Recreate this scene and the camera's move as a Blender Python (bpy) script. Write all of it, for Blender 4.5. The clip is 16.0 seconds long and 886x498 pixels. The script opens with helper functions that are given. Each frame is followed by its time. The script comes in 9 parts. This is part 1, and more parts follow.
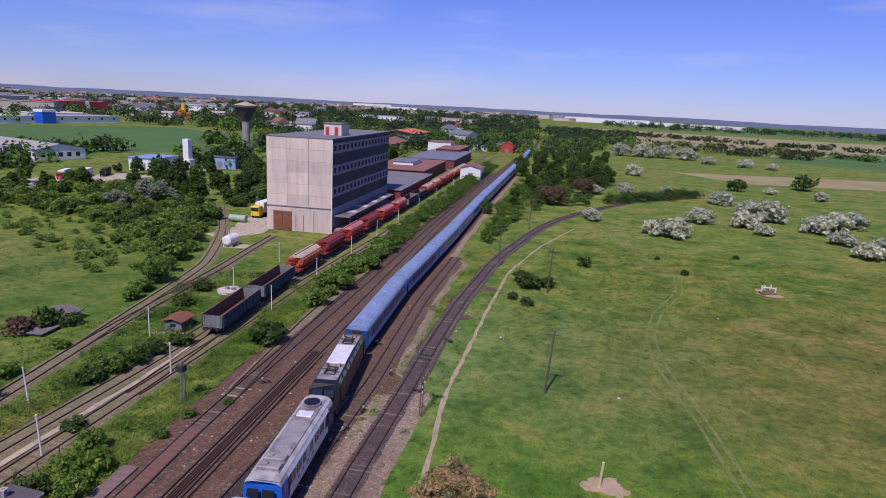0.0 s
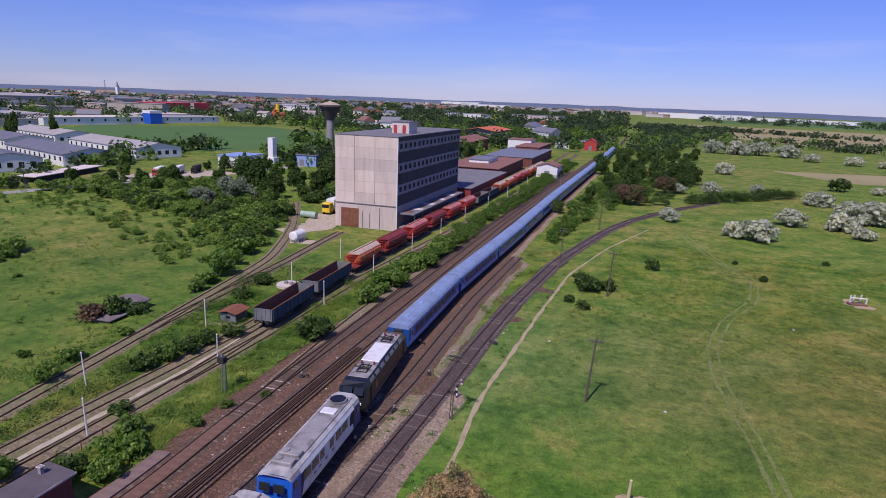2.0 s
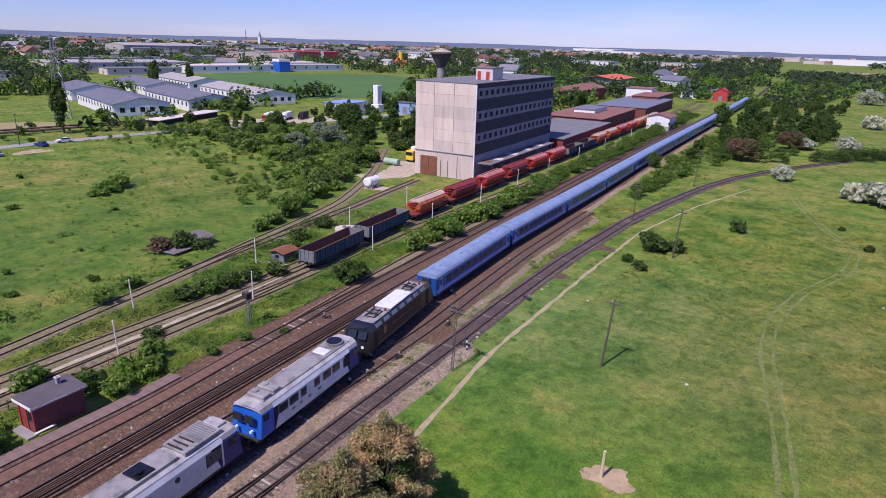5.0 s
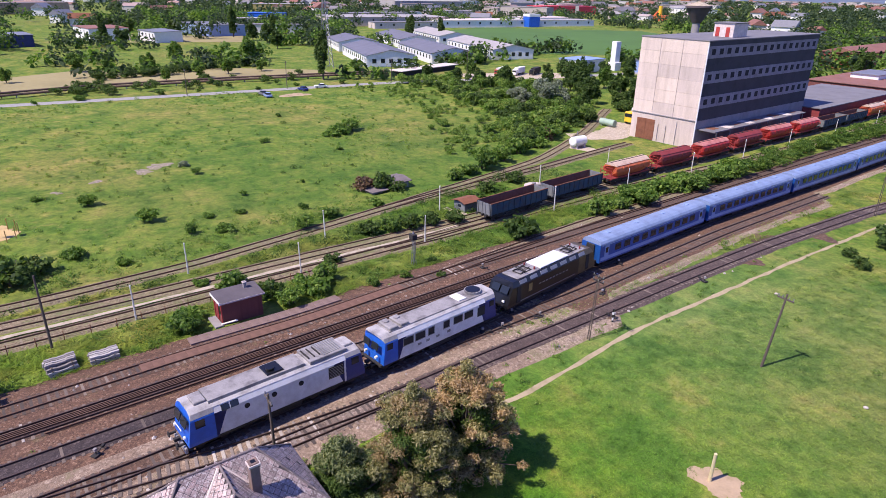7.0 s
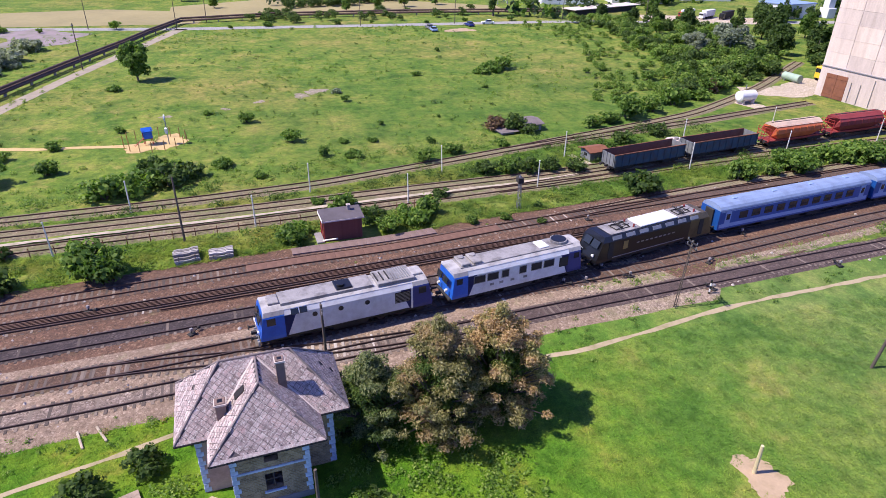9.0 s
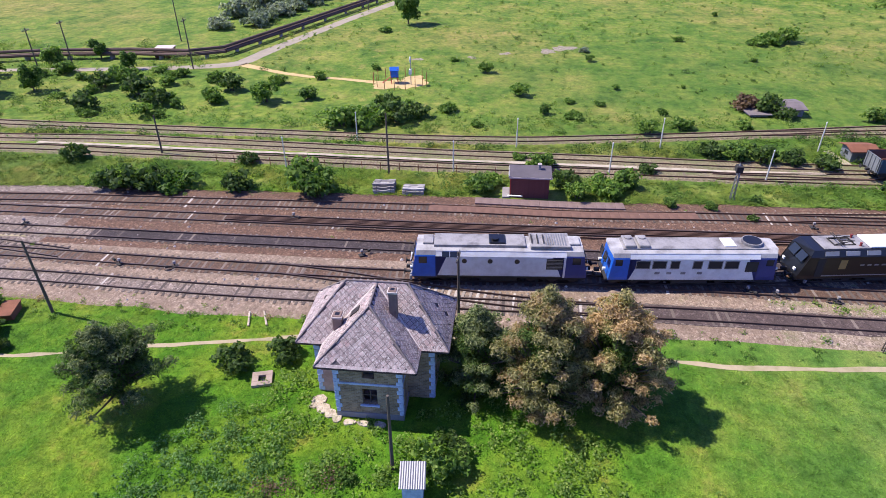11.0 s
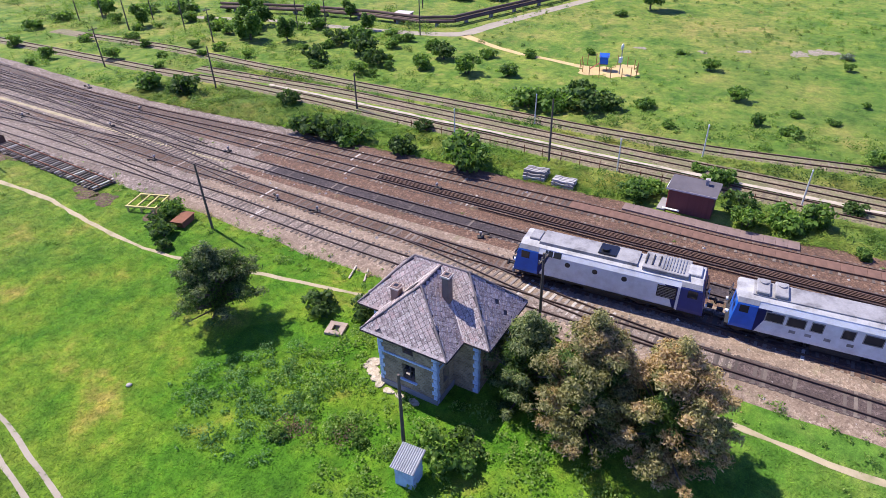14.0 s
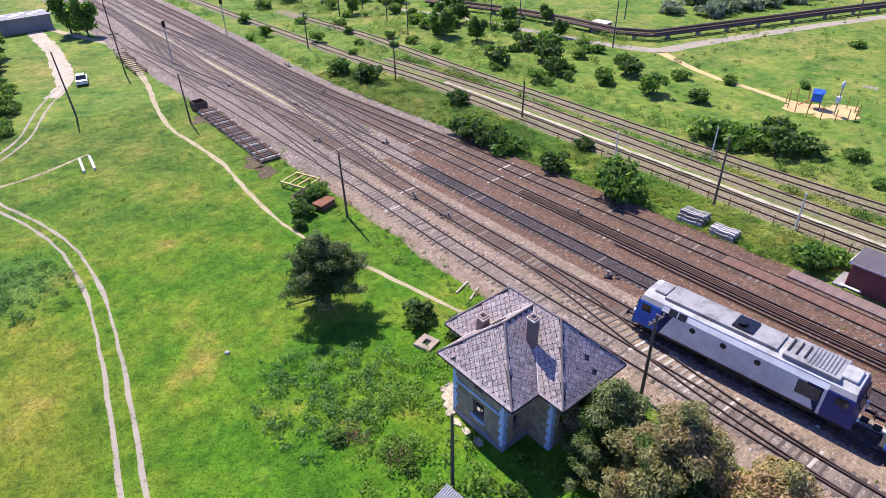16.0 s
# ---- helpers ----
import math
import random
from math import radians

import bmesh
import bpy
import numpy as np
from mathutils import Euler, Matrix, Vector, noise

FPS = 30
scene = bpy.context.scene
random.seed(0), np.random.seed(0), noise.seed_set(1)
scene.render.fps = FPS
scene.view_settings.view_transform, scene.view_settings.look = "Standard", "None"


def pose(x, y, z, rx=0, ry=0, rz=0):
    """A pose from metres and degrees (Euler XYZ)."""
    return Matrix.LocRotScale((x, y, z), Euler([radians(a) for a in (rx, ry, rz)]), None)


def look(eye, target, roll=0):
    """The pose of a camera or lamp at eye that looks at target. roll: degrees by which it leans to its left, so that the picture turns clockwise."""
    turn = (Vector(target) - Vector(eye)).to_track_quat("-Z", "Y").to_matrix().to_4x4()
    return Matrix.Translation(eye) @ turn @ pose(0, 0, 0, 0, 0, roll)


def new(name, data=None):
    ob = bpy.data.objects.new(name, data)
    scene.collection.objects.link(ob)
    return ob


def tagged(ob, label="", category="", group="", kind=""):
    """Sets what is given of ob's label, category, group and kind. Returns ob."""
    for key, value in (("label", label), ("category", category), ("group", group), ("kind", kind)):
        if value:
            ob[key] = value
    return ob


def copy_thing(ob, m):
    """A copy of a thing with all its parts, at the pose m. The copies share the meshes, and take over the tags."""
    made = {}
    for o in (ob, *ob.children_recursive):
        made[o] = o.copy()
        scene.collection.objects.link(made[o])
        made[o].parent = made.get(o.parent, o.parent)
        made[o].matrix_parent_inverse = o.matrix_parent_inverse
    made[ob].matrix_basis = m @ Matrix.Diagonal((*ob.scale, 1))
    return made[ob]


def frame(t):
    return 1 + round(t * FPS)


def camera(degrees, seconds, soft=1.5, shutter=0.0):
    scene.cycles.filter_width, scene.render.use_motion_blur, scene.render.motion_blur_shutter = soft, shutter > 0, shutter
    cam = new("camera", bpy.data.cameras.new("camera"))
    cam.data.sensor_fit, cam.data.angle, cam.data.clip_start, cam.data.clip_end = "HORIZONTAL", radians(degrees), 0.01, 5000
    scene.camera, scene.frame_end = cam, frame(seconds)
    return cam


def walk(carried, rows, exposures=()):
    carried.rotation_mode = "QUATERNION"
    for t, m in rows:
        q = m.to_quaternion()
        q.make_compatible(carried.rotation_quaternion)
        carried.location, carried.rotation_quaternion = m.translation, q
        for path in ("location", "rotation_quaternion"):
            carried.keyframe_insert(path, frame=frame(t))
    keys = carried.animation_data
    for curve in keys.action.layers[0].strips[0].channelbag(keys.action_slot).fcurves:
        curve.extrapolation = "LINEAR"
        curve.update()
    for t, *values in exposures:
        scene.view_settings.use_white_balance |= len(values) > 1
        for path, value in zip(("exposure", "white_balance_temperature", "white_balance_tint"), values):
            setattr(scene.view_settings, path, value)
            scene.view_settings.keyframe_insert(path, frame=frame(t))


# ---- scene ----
import collections
import functools

cam = camera(70.9, 16.0, soft=0.75)
PATH = [
    (0, (2.76, -5.80, 31.97), (-10.54, 41.05, 20.64), 2.94),
    (0.5, (3.77, -5.27, 32.00), (-11.66, 40.90, 20.62), 2.70),
    (1, (4.81, -4.48, 32.04), (-12.25, 41.11, 20.61), 2.53),
    (1.5, (5.94, -3.66, 32.04), (-12.91, 41.20, 20.52), 2.33),
    (2, (7.38, -2.66, 32.12), (-12.36, 41.73, 20.32), 2.19),
    (2.5, (8.71, -1.64, 32.07), (-11.12, 42.66, 20.05), 2.12),
    (3, (10.10, -0.53, 32.01), (-10.00, 43.56, 19.68), 2.15),
    (3.2, (10.66, -0.08, 32.00), (-9.70, 43.84, 19.48), 2.13),
    (5.3, (17.74, 5.41, 31.83), (-11.40, 42.55, 15.35), 1.46),
    (5.5, (18.36, 5.98, 31.70), (-11.88, 42.10, 14.94), 1.35),
    (6, (19.96, 7.36, 31.62), (-13.41, 40.18, 14.03), 1.20),
    (6.5, (21.34, 8.86, 31.69), (-14.89, 37.98, 13.27), 1.11),
    (7, (22.76, 10.46, 31.81), (-16.40, 34.84, 12.52), 0.96),
    (7.5, (23.96, 12.12, 31.82), (-17.29, 32.01, 11.75), 0.81),
    (8, (25.06, 13.97, 31.95), (-16.97, 30.86, 10.78), 0.72),
    (8.5, (25.80, 15.64, 31.85), (-16.33, 30.80, 9.60), 0.83),
    (9, (26.40, 17.40, 31.79), (-16.16, 28.95, 8.24), 0.90),
    (9.5, (26.81, 19.10, 31.79), (-16.11, 25.78, 7.02), 0.84),
    (10, (26.91, 20.91, 31.55), (-16.18, 21.75, 6.20), 0.66),
    (10.2, (26.98, 21.72, 31.54), (-15.97, 20.14, 5.99), 0.50),
    (12.3, (25.06, 30.18, 31.83), (-13.94, 14.58, 4.71), -1.41),
    (12.5, (24.70, 30.82, 31.76), (-13.52, 13.49, 4.59), -1.51),
    (13, (23.68, 32.25, 31.74), (-12.38, 11.13, 4.28), -1.45),
    (13.5, (22.61, 33.41, 31.55), (-12.03, 10.06, 4.08), -1.46),
    (14, (21.44, 34.35, 31.38), (-12.44, 9.85, 3.97), -1.23),
    (14.5, (20.24, 34.90, 31.21), (-12.40, 8.68, 3.87), -0.98),
    (15, (18.78, 35.36, 31.13), (-11.75, 6.63, 3.88), -0.89),
    (15.5, (17.38, 35.51, 31.20), (-9.99, 3.74, 3.97), -0.80),
    (16, (15.69, 35.71, 31.34), (-8.39, 1.32, 4.18), -0.84),
]
walk(cam, [(t, look(eye, target, roll)) for t, eye, target, roll in PATH],
     exposures=[(0, -0.12, 6450, 24), (3, -0.1, 6450, 24), (5.5, 0.34, 6550, 22), (7, 0.62, 6750, 20), (9, 0.74, 6700, 17), (12.5, 0.88, 6550, 11), (16, 0.94, 6550, 10)])

# ---- world and sun ----
SUN_ELEV, SUN_AZ = radians(54), radians(183)      # azimuth counted clockwise from +y
world = bpy.data.worlds.new("sky")
scene.world = world
world.use_nodes = True
wn = world.node_tree
sky = wn.nodes.new("ShaderNodeTexSky")
sky.sky_type, sky.sun_disc = "NISHITA", False
sky.sun_elevation, sky.sun_rotation = SUN_ELEV, SUN_AZ
sky.air_density, sky.dust_density, sky.ozone_density = 1.0, 0.0, 8.0
tint = wn.nodes.new("ShaderNodeMix")
tint.data_type, tint.blend_type = "RGBA", "MULTIPLY"
tint.inputs[0].default_value = 1.0
low = wn.nodes.new("ShaderNodeMix")
low.data_type = "RGBA"
low.inputs[6].default_value, low.inputs[7].default_value = (0.72, 0.79, 1.24, 1), (0.82, 0.83, 1.5, 1)
up = wn.nodes.new("ShaderNodeTexCoord")
xyz = wn.nodes.new("ShaderNodeSeparateXYZ")
band = wn.nodes.new("ShaderNodeMapRange")
band.inputs[1].default_value, band.inputs[2].default_value = 0.0, 0.22
wn.links.new(up.outputs["Generated"], xyz.inputs[0])
wn.links.new(xyz.outputs[2], band.inputs[0])
wn.links.new(band.outputs[0], low.inputs[0])
wn.links.new(low.outputs[2], tint.inputs[7])
wn.links.new(sky.outputs[0], tint.inputs[6])
# thin cirrus veils
tc = wn.nodes.new("ShaderNodeTexCoord")
mp = wn.nodes.new("ShaderNodeMapping")
mp.inputs["Scale"].default_value = (1.2, 1.2, 9.0)
cn = wn.nodes.new("ShaderNodeTexNoise")
cn.inputs["Scale"].default_value, cn.inputs["Detail"].default_value = 2.2, 7.0
cr = wn.nodes.new("ShaderNodeMapRange")
cr.inputs[1].default_value, cr.inputs[2].default_value, cr.inputs[4].default_value = 0.52, 0.8, 0.35
veil = wn.nodes.new("ShaderNodeMix")
veil.data_type = "RGBA"
veil.inputs[7].default_value = (7.5, 7.8, 9.0, 1)
wn.links.new(tc.outputs["Generated"], mp.inputs[0])
wn.links.new(mp.outputs[0], cn.inputs["Vector"])
wn.links.new(cn.outputs["Fac"], cr.inputs[0])
wn.links.new(cr.outputs[0], veil.inputs[0])
wn.links.new(tint.outputs[2], veil.inputs[6])
wn.links.new(veil.outputs[2], wn.nodes["Background"].inputs[0])
wn.nodes["Background"].inputs[1].default_value = 0.092

sun = new("sun", bpy.data.lights.new("sun", "SUN"))
sun.data.energy, sun.data.angle, sun.data.color = 4.3, radians(0.55), (1.0, 0.95, 0.87)
to_sun = Vector((math.sin(SUN_AZ) * math.cos(SUN_ELEV), math.cos(SUN_AZ) * math.cos(SUN_ELEV), math.sin(SUN_ELEV)))
sun.matrix_world = look(to_sun * 300, (0, 0, 0))

# ---- materials ----
def material(name, rough=0.8, metal=0.0):
    m = bpy.data.materials.new(name)
    m.use_nodes = True
    nt = m.node_tree
    b = nt.nodes["Principled BSDF"]
    b.inputs["Roughness"].default_value = rough
    b.inputs["Metallic"].default_value = metal
    return m, nt, b


def rgb(c):
    return (c[0], c[1], c[2], 1.0)


def noise_node(nt, scale, detail=4.0, rough=0.55, coord=None, stretch=None):
    n = nt.nodes.new("ShaderNodeTexNoise")
    n.inputs["Scale"].default_value = scale
    n.inputs["Detail"].default_value = detail
    n.inputs["Roughness"].default_value = rough
    src = coord or position(nt)
    if stretch:
        mp = nt.nodes.new("ShaderNodeMapping")
        mp.inputs["Scale"].default_value = stretch
        nt.links.new(src, mp.inputs[0])
        src = mp.outputs[0]
    nt.links.new(src, n.inputs["Vector"])
    return n.outputs["Fac"]


def position(nt):
    return nt.nodes.new("ShaderNodeNewGeometry").outputs["Position"]


def local(nt):
    return nt.nodes.new("ShaderNodeTexCoord").outputs["Object"]


def ramp(nt, fac, stops):
    r = nt.nodes.new("ShaderNodeValToRGB")
    e = r.color_ramp.elements
    while len(e) < len(stops):
        e.new(0.5)
    for el, (p, c) in zip(e, stops):
        el.position, el.color = p, rgb(c)
    nt.links.new(fac, r.inputs[0])
    return r.outputs[0]


def mix(nt, fac, a, b, mode="MIX"):
    n = nt.nodes.new("ShaderNodeMix")
    n.data_type, n.blend_type = "RGBA", mode
    for sock, v in ((n.inputs[0], fac), (n.inputs[6], a), (n.inputs[7], b)):
        if isinstance(v, (int, float)):
            sock.default_value = v
        elif isinstance(v, tuple):
            sock.default_value = rgb(v)
        else:
            nt.links.new(v, sock)
    return n.outputs[2]


def math_node(nt, op, a, b=0.0):
    n = nt.nodes.new("ShaderNodeMath")
    n.operation = op
    for sock, v in ((n.inputs[0], a), (n.inputs[1], b)):
        if isinstance(v, (int, float)):
            sock.default_value = v
        else:
            nt.links.new(v, sock)
    return n.outputs[0]


def bump(nt, b, height, strength=0.4, distance=0.05):
    n = nt.nodes.new("ShaderNodeBump")
    n.inputs["Strength"].default_value = strength
    n.inputs["Distance"].default_value = distance
    nt.links.new(height, n.inputs["Height"])
    nt.links.new(n.outputs[0], b.inputs["Normal"])


def plain(name, c, rough=0.7, metal=0.0, vary=0.25, scale=1.5, grain=18.0, dirt=None, bump_d=0.01, coord="local"):
    """Paint, wood, metal or render: a base colour with patchy wear at a large scale and grain at a small one."""
    m, nt, b = material(name, rough, metal)
    src = local(nt) if coord == "local" else position(nt)
    big, fine = noise_node(nt, scale, 5, 0.6, src), noise_node(nt, grain, 3, 0.6, src)
    lo = tuple(v * (1 - vary) for v in c)
    hi = tuple(min(1, v * (1 + vary * 0.6)) for v in c)
    col = ramp(nt, big, [(0.3, dirt or lo), (0.52, c), (0.75, hi)])
    col = mix(nt, 0.25, col, ramp(nt, fine, [(0.3, lo), (0.7, hi)]))
    nt.links.new(col, b.inputs["Base Color"])
    bump(nt, b, fine, 0.25, bump_d)
    return m


def per_object(name, colours, rough=0.85, grain=10.0):
    """A material whose tone differs from piece to piece."""
    m, nt, b = material(name, rough)
    info = nt.nodes.new("ShaderNodeObjectInfo")
    stops = [(i / max(1, len(colours) - 1), c) for i, c in enumerate(colours)]
    col = ramp(nt, info.outputs["Random"], stops)
    fine = noise_node(nt, grain, 4, 0.65)
    col = mix(nt, 0.5, col, mix(nt, 1.0, col, ramp(nt, fine, [(0.25, (0.45, 0.45, 0.45)), (0.75, (1.25, 1.25, 1.25))]), "MULTIPLY"))
    nt.links.new(col, b.inputs["Base Color"])
    bump(nt, b, fine, 0.4, 0.02)
    return m


def gravel(name, colours, stain=(0.1, 0.07, 0.06), stain_amount=0.5, weed=0.0):
    """Broken stone: single stones of three tones, sooty or rusty drifts and a little weed."""
    m, nt, b = material(name, 0.95)
    lo, mid, hi = colours
    shades = []
    for scale in (6.5, 16.0):
        v = nt.nodes.new("ShaderNodeTexVoronoi")
        v.inputs["Scale"].default_value = scale
        nt.links.new(position(nt), v.inputs["Vector"])
        one = nt.nodes.new("ShaderNodeSeparateColor")
        nt.links.new(v.outputs["Color"], one.inputs[0])
        shades.append(ramp(nt, one.outputs[0], [(0.1, lo), (0.55, mid), (0.86, mid), (0.97, hi)]))
    stones = mix(nt, 0.45, shades[0], shades[1])
    drift = ramp(nt, noise_node(nt, 1.4, 6, 0.72), [(0.3, (0.62, 0.6, 0.58)), (0.5, (1, 1, 1)), (0.7, (1.35, 1.32, 1.28))])
    stones = mix(nt, 0.85, stones, mix(nt, 1.0, stones, drift, "MULTIPLY"))
    patch = ramp(nt, noise_node(nt, 0.35, 5, 0.6, stretch=(1.6, 0.5, 1)), [(0.42, (0, 0, 0)), (0.7, (1, 1, 1))])
    col = mix(nt, math_node(nt, "MULTIPLY", patch, stain_amount), stones, stain)
    if weed:
        w = ramp(nt, noise_node(nt, 0.55, 6, 0.7), [(0.58, (0, 0, 0)), (0.68, (1, 1, 1))])
        col = mix(nt, math_node(nt, "MULTIPLY", w, weed), col, (0.14, 0.175, 0.05))
    nt.links.new(col, b.inputs["Base Color"])
    bump(nt, b, v.outputs["Distance"], 0.6, 0.06)
    return m


def zone(nt, p, centre, inner, outer, top):
    """A soft round area: top inside the inner radius, nothing past the outer one."""
    v = nt.nodes.new("ShaderNodeVectorMath")
    v.operation = "DISTANCE"
    v.inputs[1].default_value = centre
    nt.links.new(p, v.inputs[0])
    r = nt.nodes.new("ShaderNodeMapRange")
    for k, x in zip((1, 2, 3, 4), (inner, outer, top, 0.0)):
        r.inputs[k].default_value = x
    nt.links.new(v.outputs["Value"], r.inputs[0])
    return r.outputs[0]


def meadow_colour(nt):
    """Greens and dry straw tones at several scales, lusher in the damp ground round the old house."""
    p = position(nt)
    broad = noise_node(nt, 0.022, 5, 0.62, p)
    mid = noise_node(nt, 0.13, 6, 0.66, p)
    tuft = noise_node(nt, 0.8, 5, 0.62, p)
    green = ramp(nt, mid, [(0.28, (0.036, 0.086, 0.013)), (0.44, (0.09, 0.165, 0.025)), (0.58, (0.155, 0.21, 0.038)), (0.74, (0.25, 0.24, 0.068))])
    dry = ramp(nt, mid, [(0.3, (0.1, 0.14, 0.033)), (0.48, (0.195, 0.195, 0.052)), (0.6, (0.28, 0.22, 0.08)), (0.75, (0.36, 0.26, 0.12))])
    col = mix(nt, ramp(nt, broad, [(0.47, (0, 0, 0)), (0.66, (0.75, 0.75, 0.75))]), green, dry)
    spots = noise_node(nt, 0.33, 6, 0.68, p)
    col = mix(nt, ramp(nt, spots, [(0.54, (0, 0, 0)), (0.68, (0.65, 0.65, 0.65))]), col, (0.27, 0.235, 0.08))
    col = mix(nt, ramp(nt, spots, [(0.32, (0.8, 0.8, 0.8)), (0.46, (0, 0, 0))]), col, (0.032, 0.09, 0.018))
    rank = ramp(nt, mid, [(0.3, (0.03, 0.085, 0.014)), (0.46, (0.066, 0.138, 0.022)), (0.6, (0.115, 0.172, 0.032)), (0.74, (0.2, 0.195, 0.055))])
    col = mix(nt, zone(nt, p, (-80, 58, 0), 24.0, 66.0, 0.7), col, rank)
    # taller blue-green grass in the middle of the meadow, poorer olive turf to its far side
    cool = ramp(nt, mid, [(0.3, (0.055, 0.125, 0.033)), (0.46, (0.1, 0.178, 0.05)), (0.6, (0.155, 0.22, 0.07)), (0.74, (0.24, 0.25, 0.1))])
    col = mix(nt, zone(nt, p, (-2, 62, 0), 14.0, 46.0, 0.75), col, cool)
    col = mix(nt, zone(nt, p, (50, 74, 0), 20.0, 58.0, 0.75), col, ramp(nt, mid, [(0.3, (0.085, 0.112, 0.028)), (0.5, (0.17, 0.16, 0.045)), (0.66, (0.26, 0.195, 0.072))]))
    lush = ramp(nt, mid, [(0.28, (0.026, 0.098, 0.006)), (0.44, (0.058, 0.172, 0.007)), (0.57, (0.115, 0.205, 0.012)), (0.69, (0.28, 0.23, 0.05))])
    col = mix(nt, zone(nt, p, (10, 6, 0), 24.0, 60.0, 0.8), col, lush)
    olive = ramp(nt, mid, [(0.3, (0.07, 0.125, 0.012)), (0.46, (0.135, 0.175, 0.02)), (0.6, (0.205, 0.205, 0.032)), (0.72, (0.29, 0.24, 0.06))])
    col = mix(nt, zone(nt, p, (34, -2, 0), 13.0, 22.0, 0.85), col, olive)
    col = mix(nt, zone(nt, p, (22, -21, 0), 1.5, 6.5, 0.6), col, (0.1, 0.19, 0.06))
    shade = ramp(nt, tuft, [(0.28, (0.5, 0.58, 0.5)), (0.48, (1.0, 1.0, 1.0)), (0.7, (1.45, 1.35, 1.25))])
    return mix(nt, 0.85, col, mix(nt, 1.0, col, shade, "MULTIPLY")), tuft


def ground_material():
    m, nt, b = material("meadow", 0.95)
    col, tuft = meadow_colour(nt)
    for scale, lo, hi in ((2.6, 0.66, 1.32), (8.0, 0.5, 1.46)):
        fine = noise_node(nt, scale, 5, 0.75)
        grain = ramp(nt, fine, [(0.32, (lo, lo * 1.04, lo)), (0.68, (hi, hi * 0.97, hi * 0.92))])
        col = mix(nt, 0.75, col, mix(nt, 1.0, col, grain, "MULTIPLY"))
    nt.links.new(col, b.inputs["Base Color"])
    b.inputs["Specular IOR Level"].default_value = 0.15
    bump(nt, b, math_node(nt, "ADD", tuft, math_node(nt, "MULTIPLY", fine, 0.35)), 0.55, 0.35)
    return m


def grass_material():
    """Blades take the tone of the turf they grow from, each a little lighter or darker."""
    m, nt, b = material("grass_blades", 0.7)
    col, _ = meadow_colour(nt)
    geo = nt.nodes.new("ShaderNodeNewGeometry")
    tone = ramp(nt, geo.outputs["Random Per Island"], [(0, (1.0, 1.08, 0.8)), (0.6, (1.35, 1.38, 1.1)), (1, (1.8, 1.72, 1.4))])
    col = mix(nt, 1.0, col, tone, "MULTIPLY")
    nt.links.new(col, b.inputs["Base Color"])
    b.inputs["Specular IOR Level"].default_value = 0.2
    tr = nt.nodes.new("ShaderNodeBsdfTranslucent")
    nt.links.new(col, tr.inputs[0])
    ms = nt.nodes.new("ShaderNodeMixShader")
    ms.inputs[0].default_value = 0.33
    nt.links.new(b.outputs[0], ms.inputs[1])
    nt.links.new(tr.outputs[0], ms.inputs[2])
    nt.links.new(ms.outputs[0], nt.nodes["Material Output"].inputs[0])
    return m


def leaf_material(name, dark, mid, light):
    m, nt, b = material(name, 0.6)
    geo = nt.nodes.new("ShaderNodeNewGeometry")
    col = ramp(nt, geo.outputs["Random Per Island"], [(0.0, dark), (0.5, mid), (1.0, light)])
    info = nt.nodes.new("ShaderNodeObjectInfo")
    tone = ramp(nt, info.outputs["Random"], [(0, (0.75, 0.8, 0.75)), (1, (1.2, 1.15, 1.1))])
    col = mix(nt, 1.0, col, tone, "MULTIPLY")
    nt.links.new(col, b.inputs["Base Color"])
    b.inputs["Specular IOR Level"].default_value = 0.25
    tr = nt.nodes.new("ShaderNodeBsdfTranslucent")
    nt.links.new(mix(nt, 1.0, col, (1.25, 1.3, 0.8), "MULTIPLY"), tr.inputs[0])
    ms = nt.nodes.new("ShaderNodeMixShader")
    ms.inputs[0].default_value = 0.48
    nt.links.new(b.outputs[0], ms.inputs[1])
    nt.links.new(tr.outputs[0], ms.inputs[2])
    nt.links.new(ms.outputs[0], nt.nodes["Material Output"].inputs[0])
    return m


def masonry(name, c, mortar):
    """Small rough brownish stones in pale mortar, patched and stained."""
    m, nt, b = material(name, 0.95)
    tc = nt.nodes.new("ShaderNodeTexCoord")
    sep = nt.nodes.new("ShaderNodeSeparateXYZ")
    nt.links.new(tc.outputs["Object"], sep.inputs[0])
    along = math_node(nt, "ADD", sep.outputs[0], sep.outputs[1])
    comb = nt.nodes.new("ShaderNodeCombineXYZ")
    nt.links.new(along, comb.inputs[0])
    nt.links.new(sep.outputs[2], comb.inputs[1])
    br = nt.nodes.new("ShaderNodeTexBrick")
    br.inputs["Scale"].default_value = 1.0
    br.inputs["Brick Width"].default_value, br.inputs["Row Height"].default_value, br.inputs["Mortar Size"].default_value = 0.3, 0.13, 0.014
    br.inputs["Color1"].default_value, br.inputs["Color2"].default_value = rgb(tuple(v * 0.7 for v in c)), rgb(tuple(min(1, v * 1.25) for v in c))
    br.inputs["Mortar"].default_value = rgb(mortar)
    nt.links.new(comb.outputs[0], br.inputs["Vector"])
    stain = noise_node(nt, 1.1, 5, 0.65, tc.outputs["Object"])
    col = mix(nt, 1.0, br.outputs["Color"], ramp(nt, stain, [(0.3, (0.5, 0.48, 0.46)), (0.55, (1, 1, 1)), (0.75, (1.25, 1.22, 1.18))]), "MULTIPLY")
    nt.links.new(col, b.inputs["Base Color"])
    bump(nt, b, br.outputs["Fac"], -0.5, 0.02)
    return m


